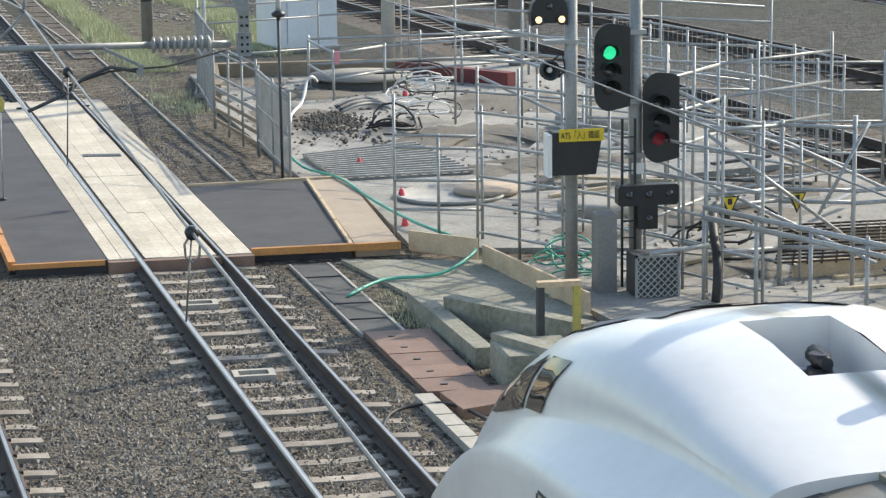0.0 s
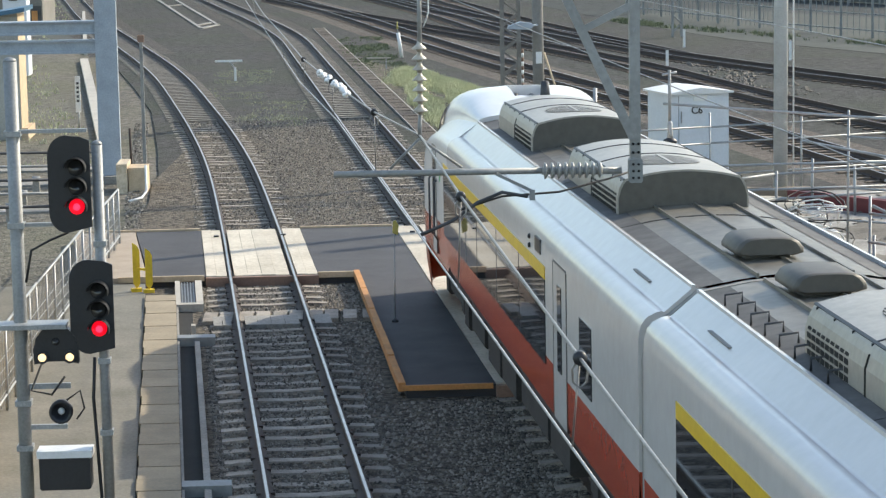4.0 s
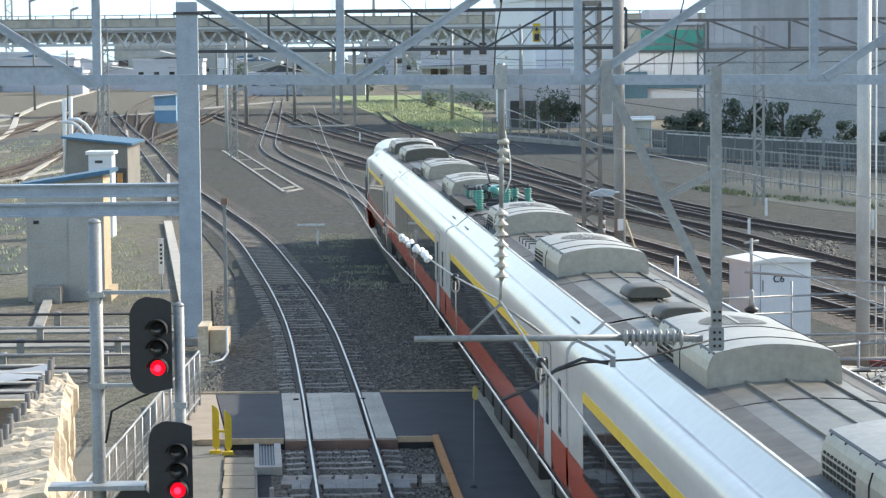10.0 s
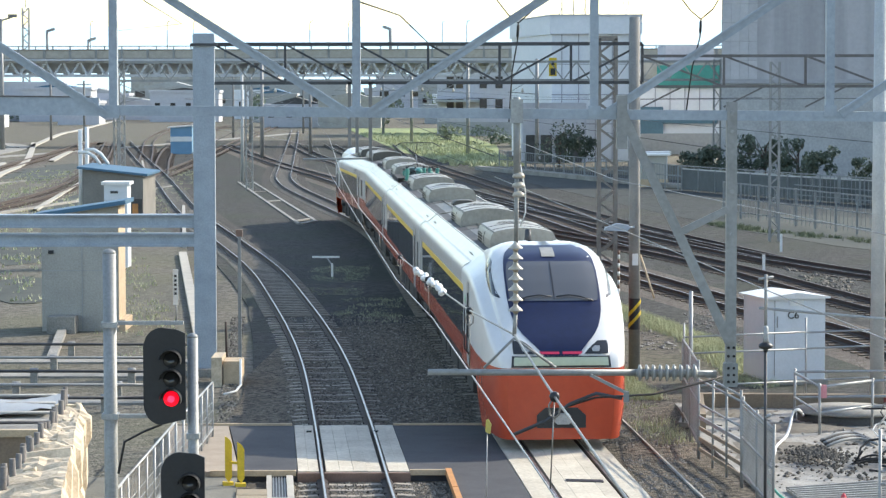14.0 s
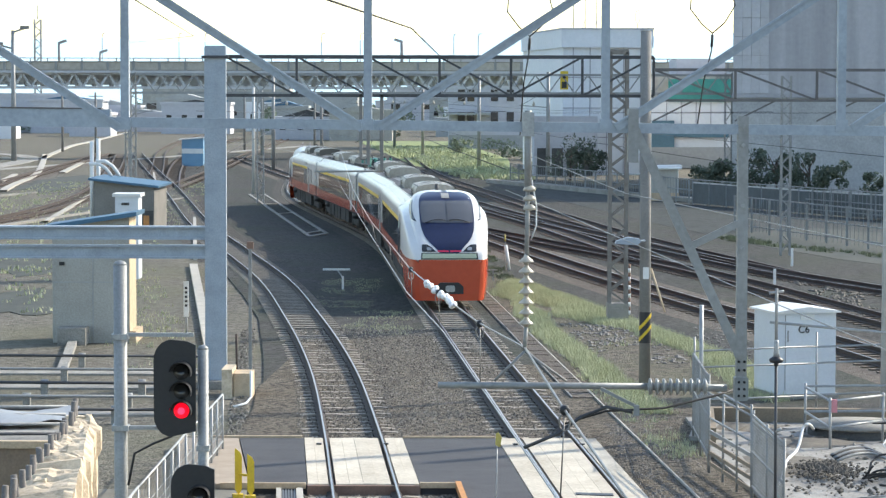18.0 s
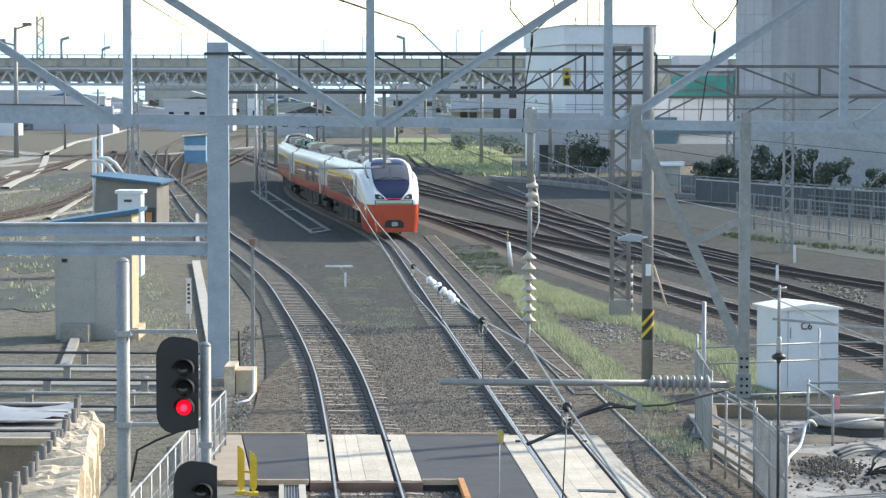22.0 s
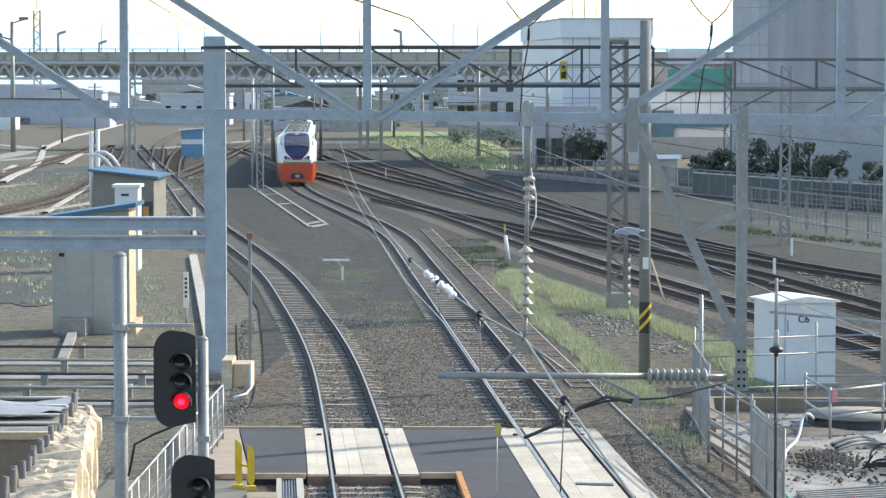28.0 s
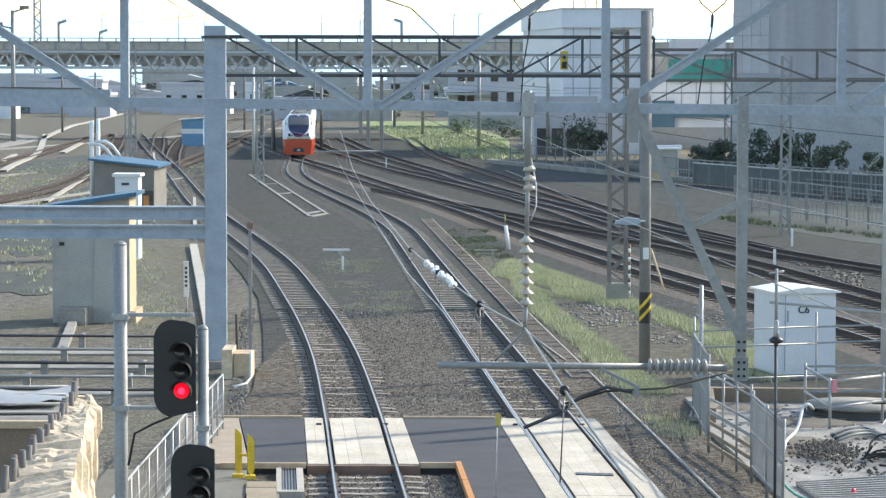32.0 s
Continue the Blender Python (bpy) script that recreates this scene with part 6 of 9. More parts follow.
def right_signals():
    y = 32.0
    a = thing("signal_post", "grey post with amber lamps, repeater and black display box", "signal", group="right signals")
    sig_post(a, 7.92, y, 4.6, 0.085)
    for k in range(9):
        part("step_iron", Shape().tube((7.82, y, 0.3 + 0.3 * k), (8.06, y, 0.3 + 0.3 * k), 0.012), DARKSTEEL, a)
    route_lamp(a, 7.6, y - 0.12, 3.46)
    round_lamp(a, 7.6, y - 0.12, 2.76)
    part("shelf", Shape().box(7.55, 8.02, y - 0.1, y + 0.1, 3.08, 3.13), GALV, a)
    bb = part("display_box", Shape().prism([(7.56, 1.42), (8.16, 1.42), (8.25, 1.98), (7.6, 1.98)], y - 0.35, y - 0.1), BLACK, a, "black display box")
    part("rim", Shape().box(7.53, 7.58, y - 0.36, y - 0.1, 1.4, 1.95), WHITE, bb)
    sg = part("sign_plate", Shape().box(7.67, 8.26, y - 0.38, y - 0.36, 1.86, 2.02), YELLOW, bb, "yellow sign plate with black letters")
    tx = bpy.data.curves.new("letters", "FONT")
    tx.body, tx.size, tx.extrude = "ATS\u300c\u5165\u300d\u78ba\u8a8d", 0.115, 0.002
    o = new("letters", tx)
    me = bpy.data.meshes.new_from_object(o)
    bpy.data.objects.remove(o)
    me.materials.clear()
    me.materials.append(BLACK)
    for v in me.vertices:
        v.co.x *= 0.66
    part("lettering", me, None, sg).matrix_basis = pose(7.69, y - 0.385, 1.9, 90)
    b = thing("signal_post", "grey post with green and red three lamp signals", "signal", group="right signals")
    sig_post(b, 8.78, y, 4.6, 0.085)
    signal_head(b, 8.44, y - 0.14, 2.2, 3.33, 0.47, (0, LAMP_GREEN), -0.12)
    signal_head(b, 9.09, y - 0.14, 1.5, 2.68, 0.48, (2, glow("dim_red_aspect", (0.16, 0.012, 0.02), 0.15)), -0.12)
    for z in (3.2, 2.3, 1.6):
        part("band", Shape().box(8.66, 8.9, y - 0.1, y + 0.1, z - 0.03, z + 0.03), GALV, b)
    ld = Shape()
    for x in (8.55, 8.72):
        ld.box(x - 0.015, x + 0.015, y - 0.2, y - 0.17, -0.2, 2.1)
    for k in range(9):
        ld.tube((8.55, y - 0.185, 0.1 + 0.22 * k), (8.72, y - 0.185, 0.1 + 0.22 * k), 0.01)
    part("ladder", ld, BLACK, b)
    dw = part("dwarf_signal", Shape().box(8.47, 9.28, y - 0.3, y - 0.12, 0.97, 1.24, c=0.03).box(8.74, 9.0, y - 0.3, y - 0.12, 0.66, 0.97), BLACK, b, "black T-shaped shunting signal")
    for x, z in ((8.62, 1.12), (8.88, 1.12), (9.15, 1.12), (8.88, 0.8)):
        part("lamp", Shape().lathe([(0, -0.03), (0.05, -0.02), (0.055, 0.02)], (x, y - 0.3, z), "y", 12), LAMP_OFF, dw)
    part("number_plate", Shape().box(8.7, 8.86, y - 0.12, y - 0.09, 1.36, 1.5), WHITE, b)
    solid("junction_cabinet", Shape().box(8.14, 8.4, y - 0.5, y - 0.2, -0.3, 0.91, c=0.01), POLE, "tall narrow grey junction cabinet", "cabinet")
    mc = thing("mesh_cabinet", "low grey cabinet faced with diagonal wire mesh", "cabinet")
    part("body", Shape().box(8.55, 9.1, y - 0.9, y - 0.4, -0.3, 0.42, c=0.01), DARKSTEEL, mc)
    for x0, x1, z0, z1 in ((8.53, 8.56, -0.3, 0.44), (9.09, 9.12, -0.3, 0.44), (8.53, 9.12, 0.41, 0.44)):
        part("frame_bar", Shape().box(x0, x1, y - 0.93, y - 0.9, z0, z1), GALV, mc)
    for k in range(14):
        for sg in (-1, 1):
            u = 8.55 - 0.7 + 0.09 * k
            p, q = max(u, 8.55), min(u + 0.7, 9.1)
            if q > p:
                za, zb = (-0.28 + (p - u), -0.28 + (q - u)) if sg > 0 else (0.42 - (p - u), 0.42 - (q - u))
                part("mesh_wire", Shape().beam((p, y - 0.91, za), (q, y - 0.91, zb), 0.008, 0.012), PALEPOLE, mc)


right_signals()
solid("utility_pole", Shape().tube((12.52, 55.6, -0.3), (12.5, 55.6, 9.2), 0.18, 0.165, 14), POLE, "round concrete pole behind the works", "pole")


# ---- fences, rails and scaffolding ----
def run_points(pts, step):
    out = []
    for a, b in zip(pts, pts[1:]):
        n = max(1, round(math.dist(a, b) / step))
        out += [(a[0] + (b[0] - a[0]) * k / n, a[1] + (b[1] - a[1]) * k / n) for k in range(n)]
    return out + [pts[-1]]


def railing(name, label, pts, height, rails, step=1.8, r=0.024, mesh=None, base=-0.2, material=None, posts_over=0.0, group=""):
    """Round posts with level tubes; mesh: spacing of welded wire in panels between them."""
    material = material or GALV
    t = thing(name, label, "fence", group=group)
    rng = random.Random(name + str(pts))
    for x, y in run_points(pts, step):
        h = height + rng.uniform(0, posts_over)
        part("post", Shape().tube((x, y, base), (x + rng.uniform(-0.02, 0.02), y, h), r, n=7), material, t)
    for z in rails:
        for a, b in zip(pts, pts[1:]):
            part("rail", Shape().tube((a[0], a[1], z), (b[0], b[1], z + rng.uniform(-0.02, 0.02)), r * 0.9, n=7), material, t)
    if mesh:
        for a, b in zip(pts, pts[1:]):
            n = max(1, round(math.dist(a, b) / step))
            for k in range(n):
                p = [a[i] + (b[i] - a[i]) * (k / n) for i in (0, 1)]
                q = [a[i] + (b[i] - a[i]) * ((k + 1) / n) for i in (0, 1)]
                s = Shape()
                w = math.dist(p, q)
                m = int(w / mesh)
                for j in range(1, m):
                    x, y = p[0] + (q[0] - p[0]) * j / m, p[1] + (q[1] - p[1]) * j / m
                    s.tube((x, y, 0.02), (x, y, height - 0.06), min(0.006, 0.05 * mesh + 0.0015), n=4, caps=False)
                for j in range(1, int((height - 0.1) / mesh)):
                    s.tube((p[0], p[1], 0.02 + j * mesh), (q[0], q[1], 0.02 + j * mesh), min(0.006, 0.05 * mesh + 0.0015), n=4, caps=False)
                if s.v:
                    tagged(part("wire_mesh", s, material, t), kind="stuff")
    return t


SCAF = "galvanised tube scaffold railing round the works"
railing("mesh_fence", "fine galvanised mesh panel along the path", [(5.14, 52.6), (5.0, 48.2)], 1.62, (0.1, 0.85, 1.6), 2.2, mesh=0.06, posts_over=0.06, material=GREYPOLE)
railing("open_fence", "galvanised tube railing with low boards along the path", [(5.0, 48.05), (5.38, 44.6)], 1.45, (0.85, 1.3, 1.42), 1.15, posts_over=0.12, material=GREYPOLE)
for _z in (0.0, 0.2, 0.4, 0.6):
    solid("toe_board", Shape().beam((5.0, 48.0, _z), (5.4, 44.6, _z), 0.03, 0.07), TIMBER_BROWN if _z < 0.5 else GREYPOLE, "dull brown board low on the railing", "board", group="toe boards")
railing("mesh_fence", "fine galvanised mesh panel along the path", [(5.38, 44.5), (5.44, 40.9)], 1.36, (0.1, 0.7, 1.26, 1.34), 1.8, mesh=0.055, posts_over=0.06, material=GREYPOLE)
railing("scaffold_rail", SCAF, [(6.3, 36.0), (7.5, 35.6)], 1.4, (0.3, 0.72, 1.2, 1.38), 0.62, posts_over=0.6, group="scaffold rails")
railing("mesh_fence", "galvanised mesh fence panels round the excavation", [(7.3, 35.0), (8.65, 32.9), (9.9, 30.1)], 2.25, (0.1, 0.5, 0.9, 1.35, 1.8, 2.2), 0.8, r=0.022, posts_over=0.3)
railing("mesh_fence", "galvanised mesh fence panels round the excavation", [(8.5, 36.4), (9.9, 33.8), (10.9, 31.6)], 1.75, (0.1, 0.95, 1.4, 1.75), 0.9, r=0.02, posts_over=0.4)
railing("scaffold_rail", SCAF, [(5.37, 54.7), (8.11, 55.7), (12.4, 57.3)], 1.5, (0.4, 1.1, 1.45), 2.9, posts_over=0.35, group="scaffold rails")
railing("scaffold_rail", SCAF, [(12.4, 53.9), (7.56, 53.54), (7.7, 50.93), (8.91, 51.93), (12.4, 53.1)], 0.86, (0.3, 0.82), 2.2, r=0.03, posts_over=0.15, group="scaffold rails")
railing("scaffold_rail", SCAF, [(9.4, 47.0), (12.6, 44.2), (14.2, 42.9)], 2.1, (0.5, 1.1, 1.6, 2.05), 1.5, posts_over=0.6, group="scaffold rails")
railing("scaffold_rail", SCAF, [(9.5, 31.2), (10.55, 31.4), (11.4, 31.0), (13, 31.2)], 2.0, (0.4, 1.0, 1.16, 2.0), 0.75, r=0.03, posts_over=0.2, group="scaffold rails")
railing("scaffold_rail", SCAF, [(9.35, 34.0), (11.2, 36.2), (13.4, 37.5)], 2.3, (0.3, 1.2, 1.7, 2.2), 1.0, r=0.026, posts_over=0.4, group="scaffold rails")
railing("scaffold_rail", SCAF, [(10.2, 40.2), (12.6, 39.0), (14.6, 38.4)], 1.9, (0.4, 0.9, 1.4, 1.85), 1.1, r=0.024, posts_over=0.5, group="scaffold rails")
railing("mesh_fence", "galvanised mesh fence panels beside the works", [(12.6, 47.5), (13.6, 43.5), (14.5, 40)], 1.8, (0.1, 0.9, 1.75), 1.2, mesh=0.16)
_t = thing("handrail", "bright galvanised sloping handrail beside the steps", "handrail")
for _z in (1.08, 0.95):
    part("rail", Shape().tube((9.35, 30.8, _z), (11.3, 27.6, _z - 0.15), 0.035, n=10), GALV, _t)
for _k in range(5):
    _x, _y = 9.35 + 0.45 * _k, 30.8 - 0.74 * _k
    part("post", Shape().tube((_x, _y, -0.2), (_x, _y, 1.05), 0.028, n=8), GALV, _t)
part("cross_rail", Shape().tube((8.6, 30.6, 0.56), (9.4, 30.75, 0.6), 0.03, n=8), GALV, _t)
_t = thing("scaffold_brace", "long galvanised tubes crossing the scaffold", "scaffold tube")
for a, b in (((7.35, 35, 2.3), (11.2, 29.6, 0.5)), ((8.2, 45, 2.2), (13.4, 37, 1.6)), ((9.5, 31.2, 1.95), (11.4, 31, 0.5)), ((10.9, 30.9, 0.9), (11.6, 31.0, 2.05)), ((9.3, 35.2, 2.45), (12.4, 31.8, 0.9)), ((5.6, 44, 3.0), (13.2, 40.2, 2.6)), ((8.7, 40.5, 2.0), (13, 35.5, 0.7)), ((9.6, 44, 1.6), (13.5, 41.5, 1.2))):
    part("tube", Shape().tube(a, b, 0.024, n=7), GALV, _t)
for _k, (x, z) in enumerate(((9.66, 1.15), (10.56, 1.16))):
    s = thing("warning_sign", "yellow triangular warning sign hung on a rail", "sign", group="warning signs")
    part("plate", Shape().prism([(x, z), (x + 0.25, z), (x + 0.125, z - 0.27)], 31.12, 31.135), BLACK, s)
    part("face", Shape().prism([(x + 0.03, z - 0.018), (x + 0.22, z - 0.018), (x + 0.125, z - 0.225)], 31.112, 31.118), YELLOW, s)
    part("mark", Shape().box(x + 0.095, x + 0.155, 31.105, 31.111, z - 0.11, z - 0.03), BLACK, s)
_t = thing("lamp_post", "thin dark post with a dark conical lamp shade", "lamp")
part("post", Shape().tube((5.33, 41.0, -0.2), (5.32, 41.0, 2.6), 0.024, n=8), DARKSTEEL, _t)
part("post", Shape().tube((5.32, 41.0, 2.95), (5.32, 41.0, 3.8), 0.026, n=8), GREYPOLE, _t, "grey upper post")
part("shade", Shape().lathe([(0.03, 2.6), (0.1, 2.62), (0.117, 2.65), (0.112, 2.675), (0.06, 2.71), (0.04, 2.72)], (5.32, 40.97, 0), n=18), BLACK, _t, "black round shade")
part("socket", Shape().lathe([(0.05, 2.7), (0.045, 2.78), (0.04, 2.82), (0.042, 2.95), (0.02, 2.98)], (5.32, 40.97, 0), n=14), GALV, _t, "galvanised socket")
part("lamp", Shape().lathe([(0.0, 2.55), (0.035, 2.56), (0.04, 2.61)], (5.32, 40.97, 0), n=12), BLACK, _t)
part("bracket", Shape().tube((5.2, 41, 3.72), (5.44, 41, 3.76), 0.02), GALV, _t)
part("bracket", Shape().tube((5.32, 41, 1.5), (5.42, 41, 1.55), 0.03), GALV, _t)

# ---- works area on the right ----
solid("works_slab", Shape().slab([(5.75, 41.0), (9.0, 39.5), (14.0, 41.0), (12.8, 57), (5.3, 56), (5.3, 50)], -0.3, -0.13), RUBBLE, "broken pale concrete floor of the works area", "ground", kind="structure")
solid("works_slab", Shape().slab([(6.4, 35.2), (9.4, 34.4), (14.5, 30), (14.6, 40), (9.0, 39.3), (6.45, 40.6)], -0.3, -0.12), CONC, "grey concrete floor of the works area", "ground", kind="structure")
solid("works_slab", Shape().slab([(7.4, 33.5), (8.2, 28), (13, 25), (14.5, 29.8), (9.4, 34.2)], -0.3, -0.11), CONC, "grey concrete floor of the works area", "ground", kind="structure")
_t = thing("steel_mat", "woven steel mat of square bars on the floor", "mat")
part("base", Shape().slab([(6.05, 43.7), (6.25, 41.2), (8.55, 41.3), (8.2, 44.6)], -0.16, -0.1), CONC, _t)
for _k in range(14):
    u = _k / 13
    part("bar", Shape().beam((6.05 + 2.15 * u, 43.7 + 0.9 * u, -0.085), (6.25 + 2.3 * u, 41.2 + 0.1 * u, -0.085), 0.022, 0.03), MAT_STEEL, _t)
    part("bar", Shape().beam((6.05 + 0.2 * u, 43.7 - 2.5 * u, -0.06), (8.2 + 0.35 * u, 44.6 - 3.3 * u, -0.06), 0.06, 0.03), MAT_STEEL, _t)
_t = thing("round_cover", "round pale concrete cover slab on a dark rim", "cover")
part("rim", Shape().lathe([(1.04, -0.3), (1.04, 0.04), (0.98, 0.04), (0.98, -0.3)], (8.62, 53.2, 0), n=36), TRENCH, _t)
part("lid", Shape().lathe([(0, 0.04), (1.06, 0.04), (1.1, 0.06), (1.1, 0.1), (0, 0.12)], (8.62, 53.2, 0), n=36), CONC, _t)
_t = thing("open_shaft", "steel lined round shaft with a buff lid", "shaft")
part("lining", Shape().lathe([(0.85, -0.12), (0.88, -0.06), (0.84, -0.055), (0.8, -0.1), (0, -0.105)], (7.75, 39.2, 0), n=32), MAT_STEEL, _t, "pale steel ring")
part("lid", Shape().lathe([(0, -0.1), (0.5, -0.1), (0.53, -0.05), (0.5, 0.0), (0, 0.01)], (8.35, 39.3, 0), n=28), BOARD, _t, "buff round lid")
for _x, _y, _r in ((9.6, 37.2, 0.6), (11.9, 46.0, 0.8)):
    solid("round_cover", Shape().lathe([(_r * 0.98, -0.2), (_r, 0.0), (_r, 0.06), (_r * 0.6, 0.08), (0, 0.09)], (_x, _y, 0), n=30), CONC, "round pale concrete cover slab on the floor", "cover")
for a, b in (((5.6, 55.4), (10.2, 55.0)), ((9.7, 54.6), (11.6, 52.0)), ((5.4, 51.8), (5.7, 55.2))):
    solid("waling_beam", Shape().beam((*a, 0.02), (*b, 0.02), 0.25, 0.3), TIMBER_BROWN if a[0] < 9 else REDSTEEL, "brown timber waling beam on the ground" if a[0] < 9 else "dark red steel waling beam on the ground", "beam")
rng = random.Random(11)
_b = Shape()
for _k in range(900):
    a, r = rng.uniform(0, 6.28), abs(rng.gauss(0, 0.42))
    x, y = 7.1 + r * 1.1 * math.cos(a), 47.1 + r * 2.4 * math.sin(a)
    s = rng.uniform(0.012, 0.075) * rng.uniform(0.5, 1.0)
    z = -0.12 + max(0, 0.2 - 0.2 * r)
    _b.add([(x + s * rng.uniform(0.6, 1.2) * cx, y + s * rng.uniform(0.6, 1.2) * cy, z + s * rng.uniform(0.4, 0.9) * cz) for cx, cy, cz in ((1, 0, 0), (-1, 0, 0), (0, 1, 0), (0, -1, 0), (0, 0, 1), (0, 0, -1))],
           [(0, 2, 4), (2, 1, 4), (1, 3, 4), (3, 0, 4), (2, 0, 5), (1, 2, 5), (3, 1, 5), (0, 3, 5)])
solid("rubble_heap", _b, DUG_EARTH, "heap of broken concrete and earth", "rubble", kind="stuff")
OCTA = ((0, 2, 4), (2, 1, 4), (1, 3, 4), (3, 0, 4), (2, 0, 5), (1, 2, 5), (3, 1, 5), (0, 3, 5))


def chips(n, x0, x1, y0, y1, z, label, material, lo=0.015, hi=0.07):
    s = Shape()
    for _ in range(n):
        x, y, q = rng.uniform(x0, x1), rng.uniform(y0, y1), rng.uniform(lo, hi)
        if noise.noise((x * 0.7, y * 0.5, 5)) + rng.gauss(0, 0.2) < 0:
            continue
        s.add([(x + q * rng.uniform(0.5, 1.4) * cx, y + q * rng.uniform(0.5, 2.0) * cy, z + q * rng.uniform(0.3, 0.7) * cz) for cx, cy, cz in ((1, 0, 0), (-1, 0, 0), (0, 1, 0), (0, -1, 0), (0, 0, 1), (0, 0, -1))], OCTA)
    solid("rubble_bits", s, material, label, "rubble", kind="stuff")


chips(360, 5.5, 12.4, 41.5, 56, -0.115, "loose broken concrete over the works floor", RUBBLE)
chips(600, 5.5, 12.4, 41.5, 56, -0.115, "loose brown earth clods over the works floor", MUD)
chips(2600, 3.5, 4.95, 41, 57, -0.195, "coarse dark stones along the fence foot", STONE_DARK, 0.02, 0.055)
chips(500, 8.2, 14, 30, 40, -0.1, "loose broken concrete among the scaffold", RUBBLE)


def patch(name, label, cx, cy, rx, ry, z, material, seed, n=26):
    """An irregular low mound or spill on the floor."""
    rng = random.Random(seed)
    rim = [(cx + rx * math.cos(k / n * 6.283) * rng.uniform(0.7, 1.2), cy + ry * math.sin(k / n * 6.283) * rng.uniform(0.7, 1.2)) for k in range(n)]
    inner = [(cx + (x - cx) * 0.6, cy + (y - cy) * 0.6) for x, y in rim]
    s = Shape().add([(x, y, -0.135) for x, y in rim] + [(x, y, z + rng.uniform(-0.02, 0.03)) for x, y in inner] + [(cx, cy, z + 0.03)],
                    [(k, (k + 1) % n, n + (k + 1) % n, n + k) for k in range(n)] + [(n + k, n + (k + 1) % n, 2 * n) for k in range(n)], 0, True)
    solid(name, s, material, label, "ground", kind="structure")


for _k, (x, y, rx, ry) in enumerate(((6.6, 48.6, 1.1, 1.8), (9.6, 45.4, 1.6, 1.6), (11.2, 49.6, 1.5, 1.8), (7.4, 52.0, 1.2, 0.9), (6.5, 54.3, 0.9, 0.9), (10.4, 42.2, 1.4, 1.0), (9.0, 41.6, 0.9, 0.7))):
    patch("earth_patch", "dug brown earth over the broken floor", x, y, rx, ry, -0.1, MUD, 300 + _k)
for _k, (x, y, rx, ry) in enumerate(((11.4, 36.4, 1.3, 1.5), (9.3, 35.6, 0.8, 0.8), (12.6, 32.4, 1.2, 1.1), (10.2, 32.6, 0.9, 1.0), (13.0, 38.6, 1.0, 1.0))):
    patch("earth_patch", "dug brown earth over the broken floor", x, y, rx, ry, -0.08, MUD, 330 + _k)
rng = random.Random(77)
for _k in range(14):
    x, y, a, l = rng.uniform(8.8, 13.6), rng.uniform(30.5, 41), rng.uniform(-0.5, 0.9), rng.uniform(0.8, 2.4)
    z = -0.09 + 0.05 * (_k % 4)
    solid("loose_timber", Shape().beam((x, y, z), (x + l * math.cos(a), y + l * math.sin(a) * 1.4, z + 0.03), rng.uniform(0.06, 0.16), 0.045), (CREAM_WOOD, CONC_PATH, TRENCH, GREYPOLE)[_k % 4], "loose timber lying on the works floor", "timber")
_t = thing("rebar_mat", "rusty reinforcement mat tied over the floor", "rebar")
for _k in range(12):
    part("bar", Shape().tube((10.6 + 0.2 * _k, 31.6, 0.12), (11.6 + 0.2 * _k, 34.2, 0.14), 0.016, n=5), RUST, _t)
    part("bar", Shape().tube((10.55 + 0.09 * _k, 31.6 + 0.23 * _k, 0.15), (12.9 + 0.09 * _k, 31.6 + 0.23 * _k, 0.15), 0.016, n=5), RUST, _t)
part("support", Shape().box(10.9, 12.9, 31.8, 31.9, -0.12, 0.11), CREAM_WOOD, _t)
part("support", Shape().box(11.4, 13.6, 33.8, 33.9, -0.12, 0.12), CREAM_WOOD, _t)


def tangle(cx, cy, n, spread, z, r, material, label, seed):
    rng = random.Random(seed)
    t = thing("cable_coil", label, "cable")
    for _ in range(n):
        a0, rad = rng.uniform(0, 6.28), rng.uniform(0.3, 1.0) * spread
        ox, oy, oz = rng.gauss(0, spread * 0.3), rng.gauss(0, spread * 0.3), rng.uniform(0, z)
        tilt = rng.uniform(-0.9, 0.9)
        pts = [(cx + ox + rad * math.cos(a0 + k * 0.55), cy + oy + rad * math.sin(a0 + k * 0.55), -0.05 + max(0, oz + rad * tilt * math.sin(a0 + k * 0.55))) for k in range(rng.randint(6, 11))]
        part("cable", Shape().pipe(pts, r, 5), material, t)
    return t


tangle(8.85, 47.6, 7, 0.6, 0.9, 0.014, RUBBER, "tangled black cables hung over a frame", 2)
tangle(8.85, 47.6, 15, 0.55, 0.8, 0.014, WHITE, "pale wire tangled over a frame", 3)
tangle(8.0, 46.3, 8, 0.55, 0.12, 0.022, RUBBER, "coil of black cable on the floor", 5)
tangle(8.0, 32.8, 7, 0.45, 0.4, 0.014, GREENHOSE, "tangle of green hose behind the fence", 6)
tangle(10.6, 33.6, 8, 0.8, 0.4, 0.018, RUBBER, "black cables lying among the scaffold", 8)
tangle(12.3, 30.6, 8, 0.7, 0.6, 0.016, RUBBER, "black wiring among the scaffold", 9)


